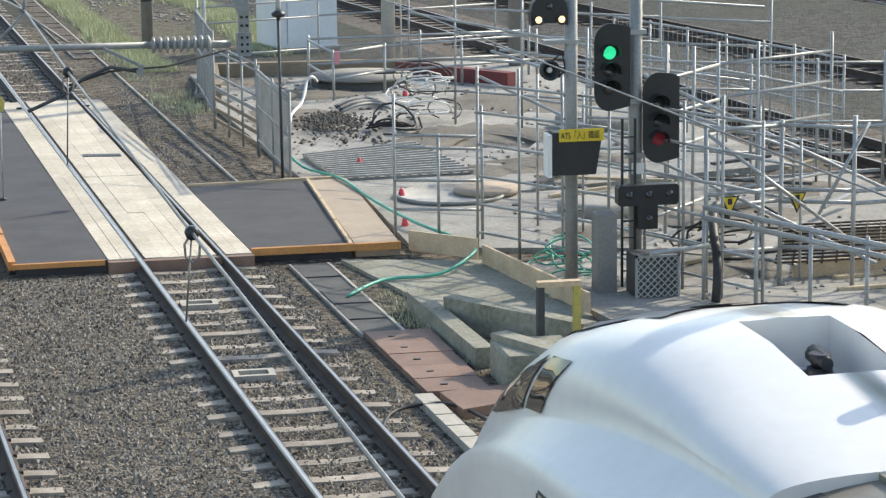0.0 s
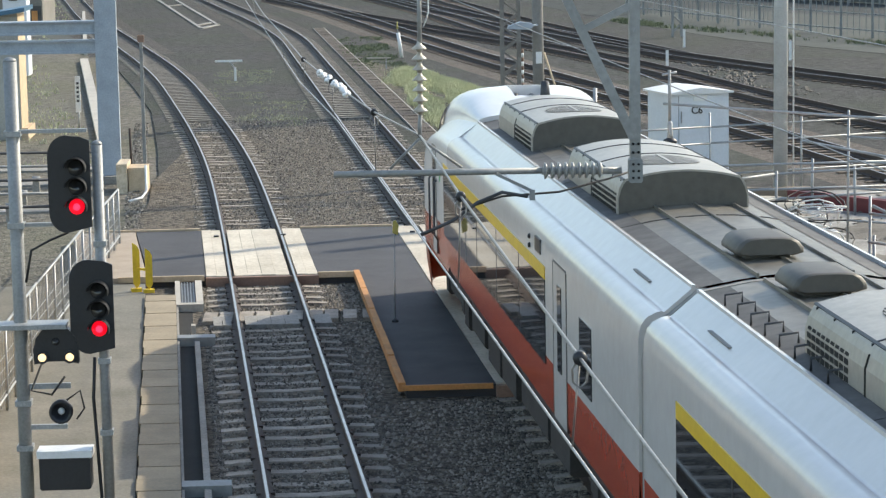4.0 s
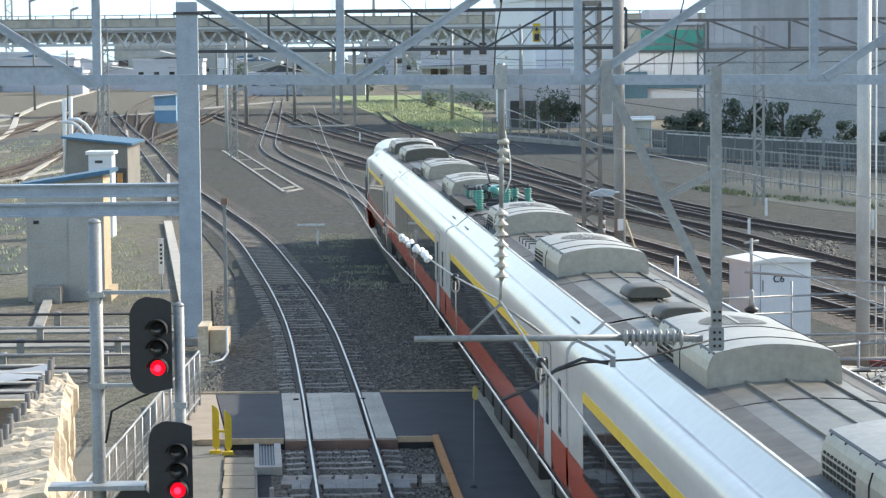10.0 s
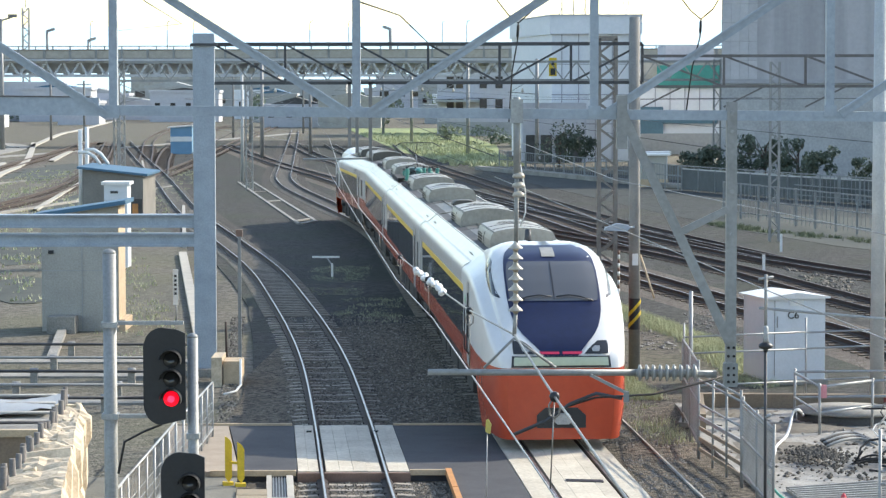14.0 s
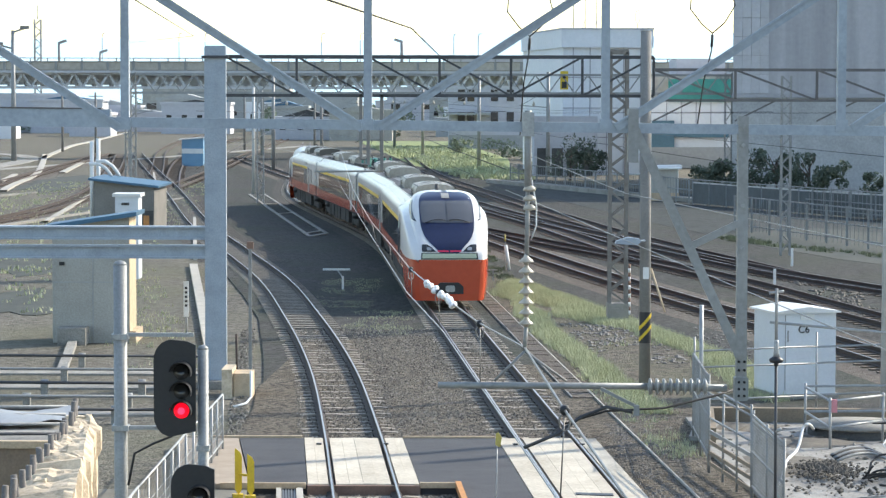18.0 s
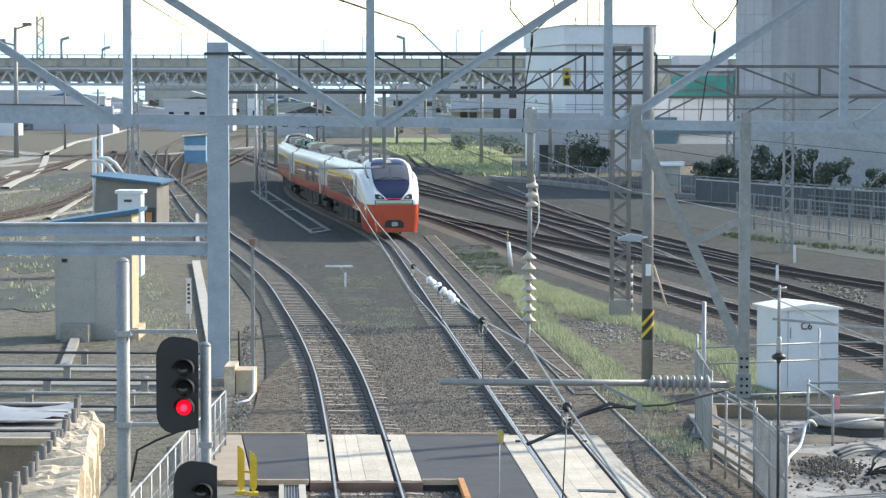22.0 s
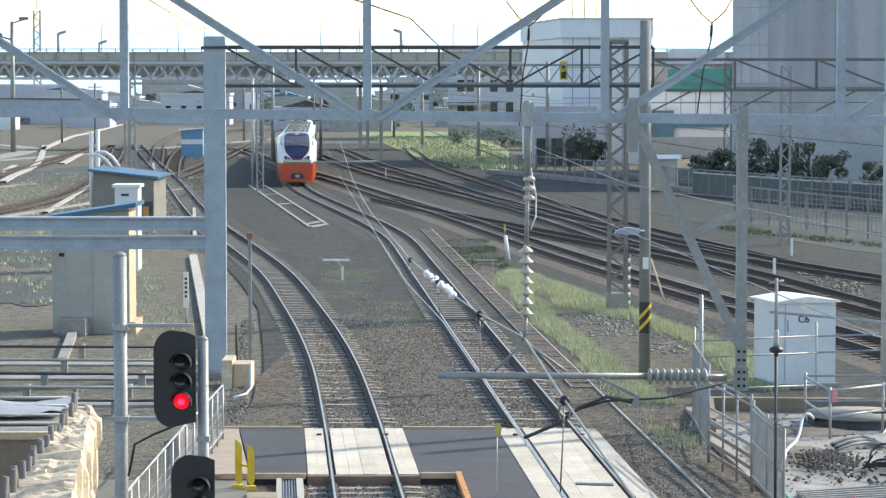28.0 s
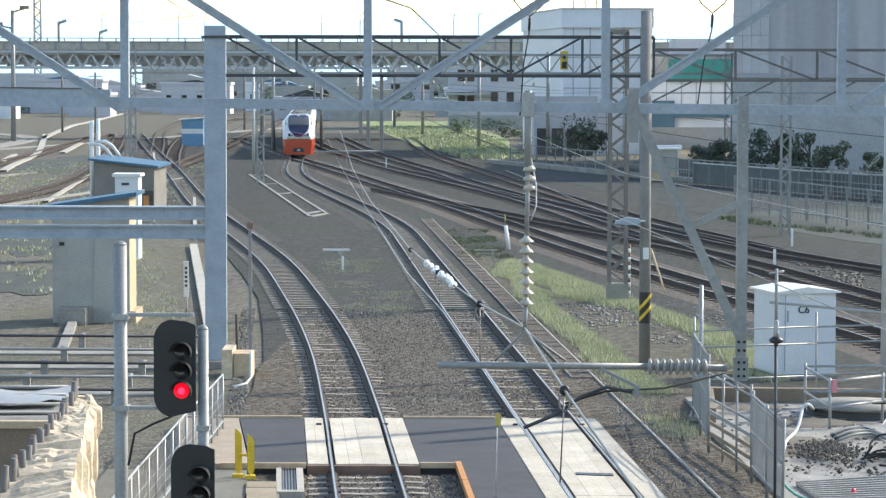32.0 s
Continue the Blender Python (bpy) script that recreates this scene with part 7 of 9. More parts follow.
def hose(name, pts, r, material, label):
    line = []
    for i in range(len(pts) - 1):
        a, b, c, d = (Vector(pts[max(i - 1, 0)]), Vector(pts[i]), Vector(pts[i + 1]), Vector(pts[min(i + 2, len(pts) - 1)]))
        line += [0.5 * (2 * b + (c - a) * t + (2 * a - 5 * b + 4 * c - d) * t * t + (3 * b - a - 3 * c + d) * t**3) for t in (0, 0.25, 0.5, 0.75)]
    solid(name, Shape().pipe(line + [Vector(pts[-1])], r, 7), material, label, "hose")


hose("green_hose", [(5.0, 32.2, -0.12), (5.6, 33.0, -0.1), (6.4, 33.2, -0.1), (7.0, 33.8, 0.05), (7.2, 35.2, -0.08), (6.7, 36.4, 0), (6.4, 38.5, 0.0), (6.2, 40.6, 0.02), (5.8, 42, 0), (5.6, 43.2, 0.2)], 0.024, GREENHOSE, "green hose lying across the floor")
hose("pale_hose", [(7.66, 52.9, 0.0), (7.24, 50.67, 0.4), (7.11, 50.54, 0.35), (7.0, 50.23, 0.1), (6.88, 49.94, -0.05), (6.62, 49.12, -0.08), (6.42, 48.06, -0.08), (6.16, 46.48, -0.06), (5.93, 45.32, -0.05)], 0.03, WHITE, "pale hose looped over the rubble")
for _k in range(5):
    hose("grey_cable", [(7.55, 49.0 + 0.2 * _k, -0.09), (7.9, 49.2 + 0.22 * _k, 0.0), (8.3, 49.5 + 0.2 * _k, -0.02), (8.55, 49.2 + 0.15 * _k, -0.09)], 0.03, (YARD_STEEL, RUBBER)[_k % 2], "bundle of cable lying on the floor")
hose("black_hose", [(9.45, 30.6, -0.1), (9.5, 30.7, 0.35), (9.65, 31.4, 0.75), (9.95, 32.2, 0.85), (10.15, 32.4, 0.6)], 0.06, RUBBER, "thick ribbed black hose rising from the floor")
hose("black_cable", [(4.3, 25.6, -0.15), (4.6, 26.4, -0.15), (5.2, 26.3, -0.1), (5.5, 25.0, -0.14), (5.0, 23.9, -0.15), (4.7, 23.5, -0.15)], 0.02, RUBBER, "black cable lying on the ballast")
for _x, _y in ((6.85, 42.6), (7.0, 39.4), (6.6, 36.9), (9.2, 51.2), (11.9, 41.6), (12.2, 42.4), (11.0, 43.6)):
    solid("marker_light", Shape().lathe([(0.05, -0.14), (0.055, -0.1), (0.04, -0.02), (0.015, 0.02), (0.0, 0.025)], (_x, _y, 0), n=10), MARK_RED, "small red marker on the works floor", "marker")
solid("pink_sheet", Shape().box(7.72, 7.83, 50.9, 50.96, 0.6, 0.86, c=0.012), PINK_CLOTH, "pink cloth tied to the scaffold", "cloth")

# ---- trough, plates and kerbs beside the straight track ----
_t = thing("cable_trough", "brown trough lid with pale kerbs beside the track", "cable trough", kind="structure")
for y0, y1 in ((30.1, 34.6), (41.0, 47.0), (47.05, 60.0), (60.05, 76), (76.05, 102), (102.05, 128)):
    buried = 40 < y0 < 60
    n_ = 0 if buried else round((y1 - y0) / 0.98)
    for _k in range(n_):
        a, b = y0 + (y1 - y0) * _k / n_, y0 + (y1 - y0) * (_k + 1) / n_
        part("lid", strip(Shape(), bx, 1.49, 1.97, a, b - 0.035, -0.24, -0.168 + 0.012 * ((_k * 7) % 3)), BALLAST_OLD if y0 > 40 else TRENCH, _t, "dark brown trough cover")
    for x in (1.98,) if buried else (1.44, 1.98):
        part("kerb", strip(Shape(), bx, x, x + 0.035, y0, y1, -0.24, -0.15), PALE_CONC if x > 1.5 else CONC, _t)
for _k in range(5):
    y = 27.0 + 0.62 * _k
    p = part("steel_plate", strip(Shape(), bx, 1.48, 2.2 + 0.02 * _k, y, y + 0.6, -0.22, -0.12 + 0.004 * (_k % 2)), RUSTPLATE, _t, "rust brown cover plate")
    part("slot", strip(Shape(), bx, 1.7, 1.78, y + 0.26, y + 0.3, -0.12, -0.108), BLACK, p)
part("steel_plate", Shape().slab([(5.25, 26.0), (6.0, 26.3), (6.05, 27.0), (5.15, 26.8)], -0.2, -0.08), RUSTPLATE, _t, "rust brown cover plate")
for _k in range(7):
    y = 23.6 + 0.47 * _k
    part("kerb_stone", strip(Shape(), bx, 1.3, 1.5, y, y + 0.43, -0.22, -0.1), PALE_CONC, _t)
for x, y in ((3.08, 32.29), (3.30, 28.35)):
    _t = thing("track_plate", "pale frame shaped plate fixed between the rails", "track plate", group="track plates")
    for x0, x1, y0, y1 in ((-0.24, 0.24, -0.17, -0.1), (-0.24, 0.24, 0.1, 0.17), (-0.24, -0.17, -0.1, 0.1), (0.17, 0.24, -0.1, 0.1)):
        part("bar", Shape().box(x + x0, x + x1, y + y0, y + y1, -0.2, -0.12), PALE_CONC, _t)
_t = thing("retaining_kerb", "low mossy concrete retaining wall beside the plates", "wall")
for a, b, h in (((5.75, 31.5), (5.95, 28.2), 0.05), ((6.0, 30.5), (7.3, 28.6), 0.18), ((6.05, 27.9), (6.7, 26.5), 0.3)):
    part("wall", Shape().beam((*a, h / 2 - 0.15), (*b, h / 2 - 0.15), 0.22, h + 0.3), MOSSY, _t)
part("block", Shape().box(5.95, 6.8, 27.0, 27.9, -0.3, 0.22, c=0.03), MOSSY, _t)
part("slab", Shape().slab([(5.3, 34.7), (7.2, 34.2), (7.8, 30.4), (6.2, 30.2)], -0.24, -0.14), MOSSY, _t)
_t = thing("pipe_frame", "yellow and brown square steel frame", "frame")
part("leg", Shape().box(6.57, 6.65, 28.15, 28.25, -0.2, 0.73), DARKSTEEL, _t, "dark brown leg")
part("leg", Shape().box(7.0, 7.08, 28.15, 28.25, -0.2, 0.76), YELLOW_DULL, _t, "dull yellow leg")
part("top_bar", Shape().box(6.57, 7.08, 28.14, 28.26, 0.73, 0.79), CREAM_WOOD, _t)
solid("wooden_board", Shape().beam((6.35, 35.15, 0.0), (7.1, 34.05, 0.05), 0.04, 0.28), CREAM_WOOD, "buff toe board at the fence foot", "board")
solid("wooden_board", Shape().beam((7.15, 33.9, 0.0), (7.75, 30.4, 0.02), 0.04, 0.26), CREAM_WOOD, "buff toe board at the fence foot", "board")

# ---- left side: walkway, drain, platform ----
_t = thing("walkway", "row of buff concrete slabs beside the track", "walkway", kind="structure")
for _k in range(32):
    y = 23.5 + 0.63 * _k
    part("slab", strip(Shape(), ax, -2.06 + 0.01 * (_k % 3), -1.54, y, y + 0.615, -0.3, -0.06 + 0.006 * (_k % 2)), CONC_PATH, _t)
_t = thing("drain", "open dark concrete drain beside the track", "drain", kind="structure")
# shallow floor coloured black to stand for the shade in a deep drain
part("channel", strip(Shape(), ax, -1.5, -1.27, 20, 42.7, -0.24, -0.185), GAP_SHADE, _t)
for x, w, y1 in ((-1.535, 0.035, 42.7), (-1.27, 0.08, 39.2)):
    part("wall", strip(Shape(), ax, x, x + w, 20, y1, -0.3, -0.09), CONC, _t)
for y in (39.3, 29.3):
    part("strut", strip(Shape(), ax, -1.53, -0.95, y, y + 0.3, -0.22, -0.05), YARD_STEEL, _t)
part("pit_block", strip(Shape(), ax, -1.31, -1.24, 40.3, 40.45, -0.2, -0.03), PALE_CONC, _t)
part("grate", strip(Shape(), ax, -1.46, -1.2, 42.8, 45.25, -0.2, -0.11), DARKSTEEL, _t, "dark steel grate")
for _k in range(5):
    part("grate_bar", strip(Shape(), ax, -1.44 + 0.05 * _k, -1.42 + 0.05 * _k, 42.8, 45.25, -0.11, -0.085), YARD_STEEL, _t)
for x0, x1, y0, y1 in ((-1.55, -1.46, 42.6, 45.25), (-1.2, -1.08, 42.6, 45.25), (-1.46, -1.2, 42.6, 42.8)):
    part("frame", strip(Shape(), ax, x0, x1, y0, y1, -0.3, -0.06), PALE_CONC, _t, "pale concrete edge of the grate")
for x0, x1 in ((-0.95, -0.81), (-0.8, -0.66), (-0.44, -0.24), (-0.235, -0.02), (-0.015, 0.2), (0.205, 0.43), (0.68, 0.95)):
    part("cover_slab", strip(Shape(), ax, x0, x1, 40.75, 41.62, -0.2, -0.115), CONC, _t, "grey slab laid between the sleepers")
solid("platform_floor", Shape().slab([(ax(22) - 2.07, 22), (ax(45.3) - 2.07, 45.3), (-6.6, 45.3), (-6.0, 22)], -0.3, -0.1), FLOOR_CONC, "weathered concrete floor beside the walkway", "ground", kind="structure")
_t = thing("safety_barrier", "yellow folding safety barrier", "barrier", at=pose(-3.55, 44.4, -0.1, 0, 0, 12))
for x, h in ((0.0, 0.86), (0.19, 0.78)):
    part("leaf", Shape().prism([(x - 0.06, 0.14), (x + 0.0, 0.05), (x + 0.06, 0.14), (x + 0.06, h - 0.14), (x + 0.02, h - 0.06), (x - 0.06, h)], -0.03 - x, 0.01 - x), YELLOW, _t)
    part("foot", Shape().box(x - 0.1, x + 0.08, -0.08 - x, 0.06 - x, 0.0, 0.06), YELLOW, _t)
part("link", Shape().beam((0, -0.01, 0.4), (0.19, -0.2, 0.4), 0.03, 0.04), YELLOW, _t)
_t = thing("marker_post", "thin post with a small yellow marker", "marker")
part("post", Shape().tube((0.83, 40.12, -0.2), (0.85, 40.12, 1.45), 0.009, n=6), GALV, _t)
part("flag", Shape().prism([(0.82, 1.4), (0.9, 1.36), (0.92, 1.52), (0.87, 1.6), (0.83, 1.58)], 40.1, 40.13), YELLOW_DULL, _t)
part("foot", Shape().lathe([(0.05, -0.02), (0.05, 0.01), (0.01, 0.03)], (0.83, 40.12, 0), n=10), DARKSTEEL, _t)
railing("handrail_fence", "galvanised handrail with upright bars beside the path", [(-4.55, 31.5), (-4.52, 38.0), (-4.42, 44.0), (-4.3, 50.0)], 1.05, (0.12, 1.05), 0.95, r=0.022, mesh=0.16)


def ragged_wall():
    """The cut concrete wall with reinforcement standing out of its top."""
    t = thing("cut_wall", "broken cream concrete wall with rusty bars", "wall")
    rng = random.Random(21)
    n, c = 170, 22
    s = Shape()
    a0, a1 = Vector((-4.3, 29.5, 0)), Vector((-5.5, 40.2, 0))
    wide = lambda q: 1.08 - 0.8 * q
    rows = []
    for k in range(n + 1):
        p = a0 + (a1 - a0) * (k / n)
        top = 1.84 + 0.1 * round(3 * noise.noise((k * 0.11, 3.1, 0))) / 2 + 0.03 * noise.noise((k * 0.8, 7.7, 0))
        for i in range(c):
            u = i / (c - 1)
            if u < 0.65:
                x, z = 0.0, -0.3 + (top + 0.3) * u / 0.65
                x += 0.16 * round(2.2 * noise.noise((p.y * 0.9, z * 1.3, 1.5))) / 2 + 0.025 * noise.noise((p.y * 5, z * 5, 4)) * (z > 0.7)
            else:
                x, z = -wide(k / n) * (u - 0.65) / 0.35, top - 0.25 * wide(k / n) * (u - 0.65) / 0.35 * (1 - k / n) + 0.07 * round(2 * noise.noise((p.y * 1.4, u * 5, 9))) / 2 + 0.02 * noise.noise((p.y * 6, u * 12, 9)) + rng.uniform(-0.006, 0.006)
            rows.append(p + Vector((x, 0, z)))
    s.add(rows, [(k * c + i, k * c + i + 1, (k + 1) * c + i + 1, (k + 1) * c + i) for k in range(n) for i in range(c - 1)])
    for k in (0, n):
        e = rows[k * c:(k + 1) * c]
        s.add(e + [Vector((e[-1].x, e[-1].y, -0.3))], [tuple(range(c + 1))])
    part("wall", s, CONC_RAW, t)
    for k in range(24):
        q = (k + 0.5) / 24
        p = a0 + (a1 - a0) * q + Vector((-wide(q) + 0.04, 0, 0))
        h = 2.0 + rng.uniform(-0.04, 0.05) + (0.16 if k > 21 else 0)
        part("bar", Shape().tube(p + Vector((rng.uniform(-0.03, 0.03), 0, 1.4)), p + Vector((rng.uniform(-0.05, 0.05), rng.uniform(-0.05, 0.05), h)), 0.046, 0.042, n=8), OLD_BAR, t, "dull grey brown reinforcing bar")
    for k in range(14):
        f = rng.random()
        p = a0 + (a1 - a0) * f + Vector((-wide(f) * rng.uniform(0, 0.7), 0, 0))
        q = rng.uniform(0.05, 0.14)
        ch = Shape().add([(p.x - 0.1 + q * (cx + rng.uniform(-0.3, 0.3)), p.y + 1.4 * q * (cy + rng.uniform(-0.3, 0.3)), 1.72 + q * (cz + rng.uniform(-0.3, 0.3))) for cx in (-1, 1) for cy in (-1, 1) for cz in (-1, 1)],
                         [(0, 1, 3, 2), (4, 6, 7, 5), (0, 4, 5, 1), (2, 3, 7, 6), (0, 2, 6, 4), (1, 5, 7, 3)])
        part("chunk", ch, CONC_RAW, t)
    return t


ragged_wall()
solid("plywood_panel", Shape().box(-9.5, -6.0, 41.0, 41.06, -0.24, 1.21), PLY, "brown plywood panel behind the wall", "panel")
solid("timber_batten", Shape().box(-9.5, -6.0, 40.95, 41.1, 1.215, 1.33), CREAM_WOOD, "cream timber batten along the panel top", "timber")
_t = thing("concrete_deck", "pale grey concrete deck with tubes and sheeting", "deck")
part("slab", Shape().slab([(-10, 41.12), (-6.05, 41.12), (-6.5, 45.2), (-11, 45.2)], -0.24, 1.25), CONC, _t)
for y, z in ((41.9, 1.3), (43.0, 1.32), (44.2, 1.33), (45.1, 1.36)):
    part("tube", Shape().tube((-10.5, y, z), (-6.2 - (y - 41) * 0.1, y + 0.1, z + 0.02), 0.028, n=8), GREYPOLE if y > 42 else DARKSTEEL, _t)
_s, _n = Shape(), 15
_v = [(-9.6 + 3.2 * i / _n, 43.1 + 2.0 * k / 6 + 0.1 * math.sin(i), 1.36 + 0.05 * noise.noise((i * 0.6, k * 0.8, 2)) + 0.03 * math.sin(i * 0.5 + k)) for k in range(7) for i in range(_n + 1)]
_s.add(_v, [(k * (_n + 1) + i, k * (_n + 1) + i + 1, (k + 1) * (_n + 1) + i + 1, (k + 1) * (_n + 1) + i) for k in range(6) for i in range(_n)], 0, True)
part("sheet", _s, MESH_SHEET, _t, "crumpled pale plastic sheet")
part("tape", Shape().box(-7.75, -7.6, 42.6, 42.63, 1.3, 1.75), MARK_RED, _t, "pink marking tape")
for _k, (y, z) in enumerate(((55.6, 0.1), (58.0, 0.1), (60.6, 0.12), (63.8, 0.1), (66.9, 0.12))):
    t = thing("ground_pipe", "long grey pipe lying across on low stands", "pipe", group="ground pipes")
    part("pipe", Shape().tube((-16, y, z), (-6.1, y - 0.3, z), 0.036, n=8), GREYPOLE if _k % 2 else DARKSTEEL, t)
    for x in (-14.5, -12, -9.4, -7.1):
        part("stand", Shape().box(x - 0.08, x + 0.08, y - 0.2, y - 0.05, -0.24, z - 0.02), CONC, t)
        part("coupling", Shape().tube((x - 0.09, y - 0.1, z), (x + 0.09, y - 0.1, z), 0.065, n=8), GREYPOLE, t)
for y in (57, 62.2, 65.4):
    solid("ground_strip", Shape().slab([(-16, y), (-6.0, y - 0.2), (-6.0, y + 0.5), (-16, y + 0.8)], -0.26, -0.19), CONC, "pale concrete strip between the pipes", "ground", kind="structure")


def hut(name, label, x0, x1, y0, y1, h0, h1, wall, roof, slope=1):
    t = thing(name, label, "hut")
    s = Shape().prism([(x0, -0.3), (x1, -0.3), (x1, h1), (x0, h0)], y0, y1)
    part("wall", s, wall, t)
    e = 0.25 if x1 - x0 > 1.5 else 0.1
    r = Shape().prism([(x0 - e, h0 - 0.02), (x1 + e, h1 - 0.02), (x1 + e, h1 + 0.1), (x0 - e, h0 + 0.1)], y0 - e, y1 + e)
    part("roof", r, roof, t)
    return t


_h = hut("lineside_hut", "grey block hut with blue metal roof", -11.25, -9.05, 74, 75.6, 3.05, 3.45, WALL_GREY, ROOF_BLUE)
# Side face gets cream instead of the wall grey, painting in the sun on it.
part("side_wall", Shape().box(-9.05, -9.03, 74.0, 75.6, -0.3, 3.35).box(-9.05, -8.85, 73.95, 75.7, -0.3, 0.1), CREAM_WOOD, _h, "side wall in cream with sunlight in its colour")
part("joint", Shape().box(-10.1, -10.07, 73.985, 73.998, -0.2, 3.0), DIM_WALL, _h)
part("joint", Shape().box(-11.25, -9.05, 73.985, 73.998, 1.5, 1.53), DIM_WALL, _h)
part("vent", Shape().box(-11.05, -10.9, 73.95, 74, 2.0, 2.1), BLACK, _h)
part("plate", Shape().box(-9.45, -9.28, 73.95, 74, 1.9, 2.07), WHITE, _h)
part("step", Shape().box(-11.0, -10.2, 73.2, 73.95, -0.3, 0.25), CONC, _h)
_h = hut("store_hut", "brown grey store hut with blue metal roof", -18.2, -15.05, 134, 140, 2.55, 2.15, HUT_BROWN, ROOF_BLUE)
part("shutter", Shape().box(-16.0, -15.1, 133.9, 134, -0.2, 0.95), TRENCH, _h)
part("door_panel", Shape().box(-15.6, -15.3, 133.85, 133.9, -0.2, 0.7), ORANGE_WOOD, _h)
_h = hut("white_kiosk", "white equipment cabinet with peaked roof", -12.75, -11.85, 100, 101.2, 3.0, 3.0, CABINET, WHITE)
part("slot", Shape().box(-12.5, -12.2, 99.97, 100, 2.65, 2.75), TRENCH, _h)
hut("gate_kiosk", "small cream kiosk with a flat white roof", 14.85, 16.5, 181, 182.6, 2.0, 2.05, BLD_WHITE, WHITE)
_h = hut("blue_kiosk", "blue and white relay cabinet in the yard", -26.9, -24.7, 265, 267, 2.5, 2.7, BLUE_PAINT, WHITE)
part("band", Shape().box(-26.9, -24.7, 264.95, 265, 1.1, 1.6), WHITE, _h)
for x, y, z in ((-19.1, 140, 4.75), (-18.75, 140, 4.9)):
    solid("vent_riser", Shape().tube((x, y, -0.2), (x, y, z - 0.3), 0.11, n=10), WHITE, "white upright vent pipe", "pipe")
    solid("vent_pipe", Shape().pipe([(x + 0.0, y - 1, z - 1.5), (x + 0.5, y - 1, z - 1.5), (x + 0.9, y - 1, z - 1.75), (x + 1.3, y - 1, z - 2.3)], 0.09, 8), WHITE, "white bent vent pipe", "pipe")
_t = thing("name_board", "narrow white upright board with dark bars", "sign")
part("board", Shape().box(-7.68, -7.53, 76.0, 76.04, 0.35, 1.4), WHITE, _t)
part("post", Shape().tube((-7.6, 76.06, -0.25), (-7.6, 76.06, 0.5), 0.03), GALV, _t)
for k in range(5):
    part("bar", Shape().box(-7.64, -7.57, 75.99, 76.0, 0.65 + 0.13 * k, 0.72 + 0.13 * k), BLACK, _t)
_t = thing("kerb_wall", "pale stepped concrete edge by the column", "kerb")
part("edge", Shape().slab([(-10.61, 107.5), (-10.28, 107.5), (-5.75, 66), (-6.05, 66)], -0.3, -0.1), PALE_CONC, _t)
part("block", Shape().box(-5.2, -4.95, 60.2, 61.4, -0.3, 0.45), CONC_RAW, _t)
part("block", Shape().box(-4.93, -4.5, 60.3, 61.2, -0.3, 0.35), CREAM_WOOD, _t)
part("conduit", Shape().pipe([(-4.42, 59.0, 0.55), (-4.42, 59.0, -0.05), (-4.5, 58.6, -0.15), (-4.75, 58.2, -0.18)], 0.03), WHITE, _t)
part("rod", Shape().tube((-5.0, 62.3, -0.2), (-5.02, 62.3, 1.1), 0.03), RUST, _t)
_t = thing("fouling_post", "thin pale post with a red top beside the curve", "marker")
part("post", Shape().box(-4.88, -4.8, 64.4, 64.48, -0.2, 3.05), GREYPOLE, _t)
part("cap", Shape().box(-4.92, -4.76, 64.38, 64.5, 3.05, 3.22), RUSTPLATE, _t)
_t = thing("rail_marker", "white T-shaped marker post on the ballast", "marker")
part("post", Shape().box(-3.73, -3.65, 94.4, 94.46, -0.25, 0.3), WHITE, _t)
part("bar", Shape().box(-4.42, -3.42, 94.4, 94.46, 0.5, 0.57), WHITE, _t)
part("arm", Shape().beam((-3.9, 94.44, 0.53), (-3.7, 94.44, 0.25), 0.05, 0.05), GALV, _t)
_t = thing("rail_marker", "low white bar marker among the weeds", "marker")
part("bar", Shape().box(1.18, 2.1, 99.0, 99.05, 0.2, 0.25), PALE_CONC, _t)
part("post", Shape().box(1.9, 1.95, 99.0, 99.05, -0.25, 0.2), GALV, _t)
_t = thing("clearance_post", "leaning white post with a yellow tip", "marker")
part("post", Shape().tube((2.69, 105.2, -0.2), (2.55, 105.2, 0.82), 0.075, n=8), WHITE, _t)
part("tip", Shape().tube((2.53, 105.2, 0.98), (2.52, 105.2, 1.3), 0.045, 0.02, 6), YELLOW_DULL, _t, "dull yellow tip")
part("rod", Shape().tube((2.55, 105.2, 0.8), (2.52, 105.2, 1.0), 0.015, n=6), GALV, _t)
for x, y, c in ((12.2, 95, WHITE), (-4.56, 203, WHITE), (17.5, 99, WHITE), (14.6, 108, WHITE)):
    solid("marker_stub", Shape().box(x, x + 0.1, y, y + 0.08, -0.2, 0.55), c, "short painted marker stub beside the line", "marker")
for a, b in (((-14.1, 187), (-6.75, 130.2)), ((-13.0, 187), (-6.05, 133.2))):
    solid("trough_line", Shape().beam((*a, -0.19), (*b, -0.19), 0.16, 0.1), CONC, "pale trough edging on the ground", "cable trough", kind="structure")
for u in (0.0, 0.05, 0.45, 0.7, 0.98):
    solid("trough_line", Shape().beam((-6.75 - 7.35 * u, 130.2 + 56.8 * u, -0.2), (-6.05 - 6.95 * u, 133.2 + 53.8 * u, -0.2), 0.28, 0.1), CONC, "pale cross bar of the ground trough", "cable trough", kind="structure")
solid("pale_slab", Shape().slab([(5.05, 52.6), (5.9, 52.2), (6.0, 53.2), (5.2, 53.6)], -0.3, -0.1), CONC, "pale concrete slab by the fence", "slab")

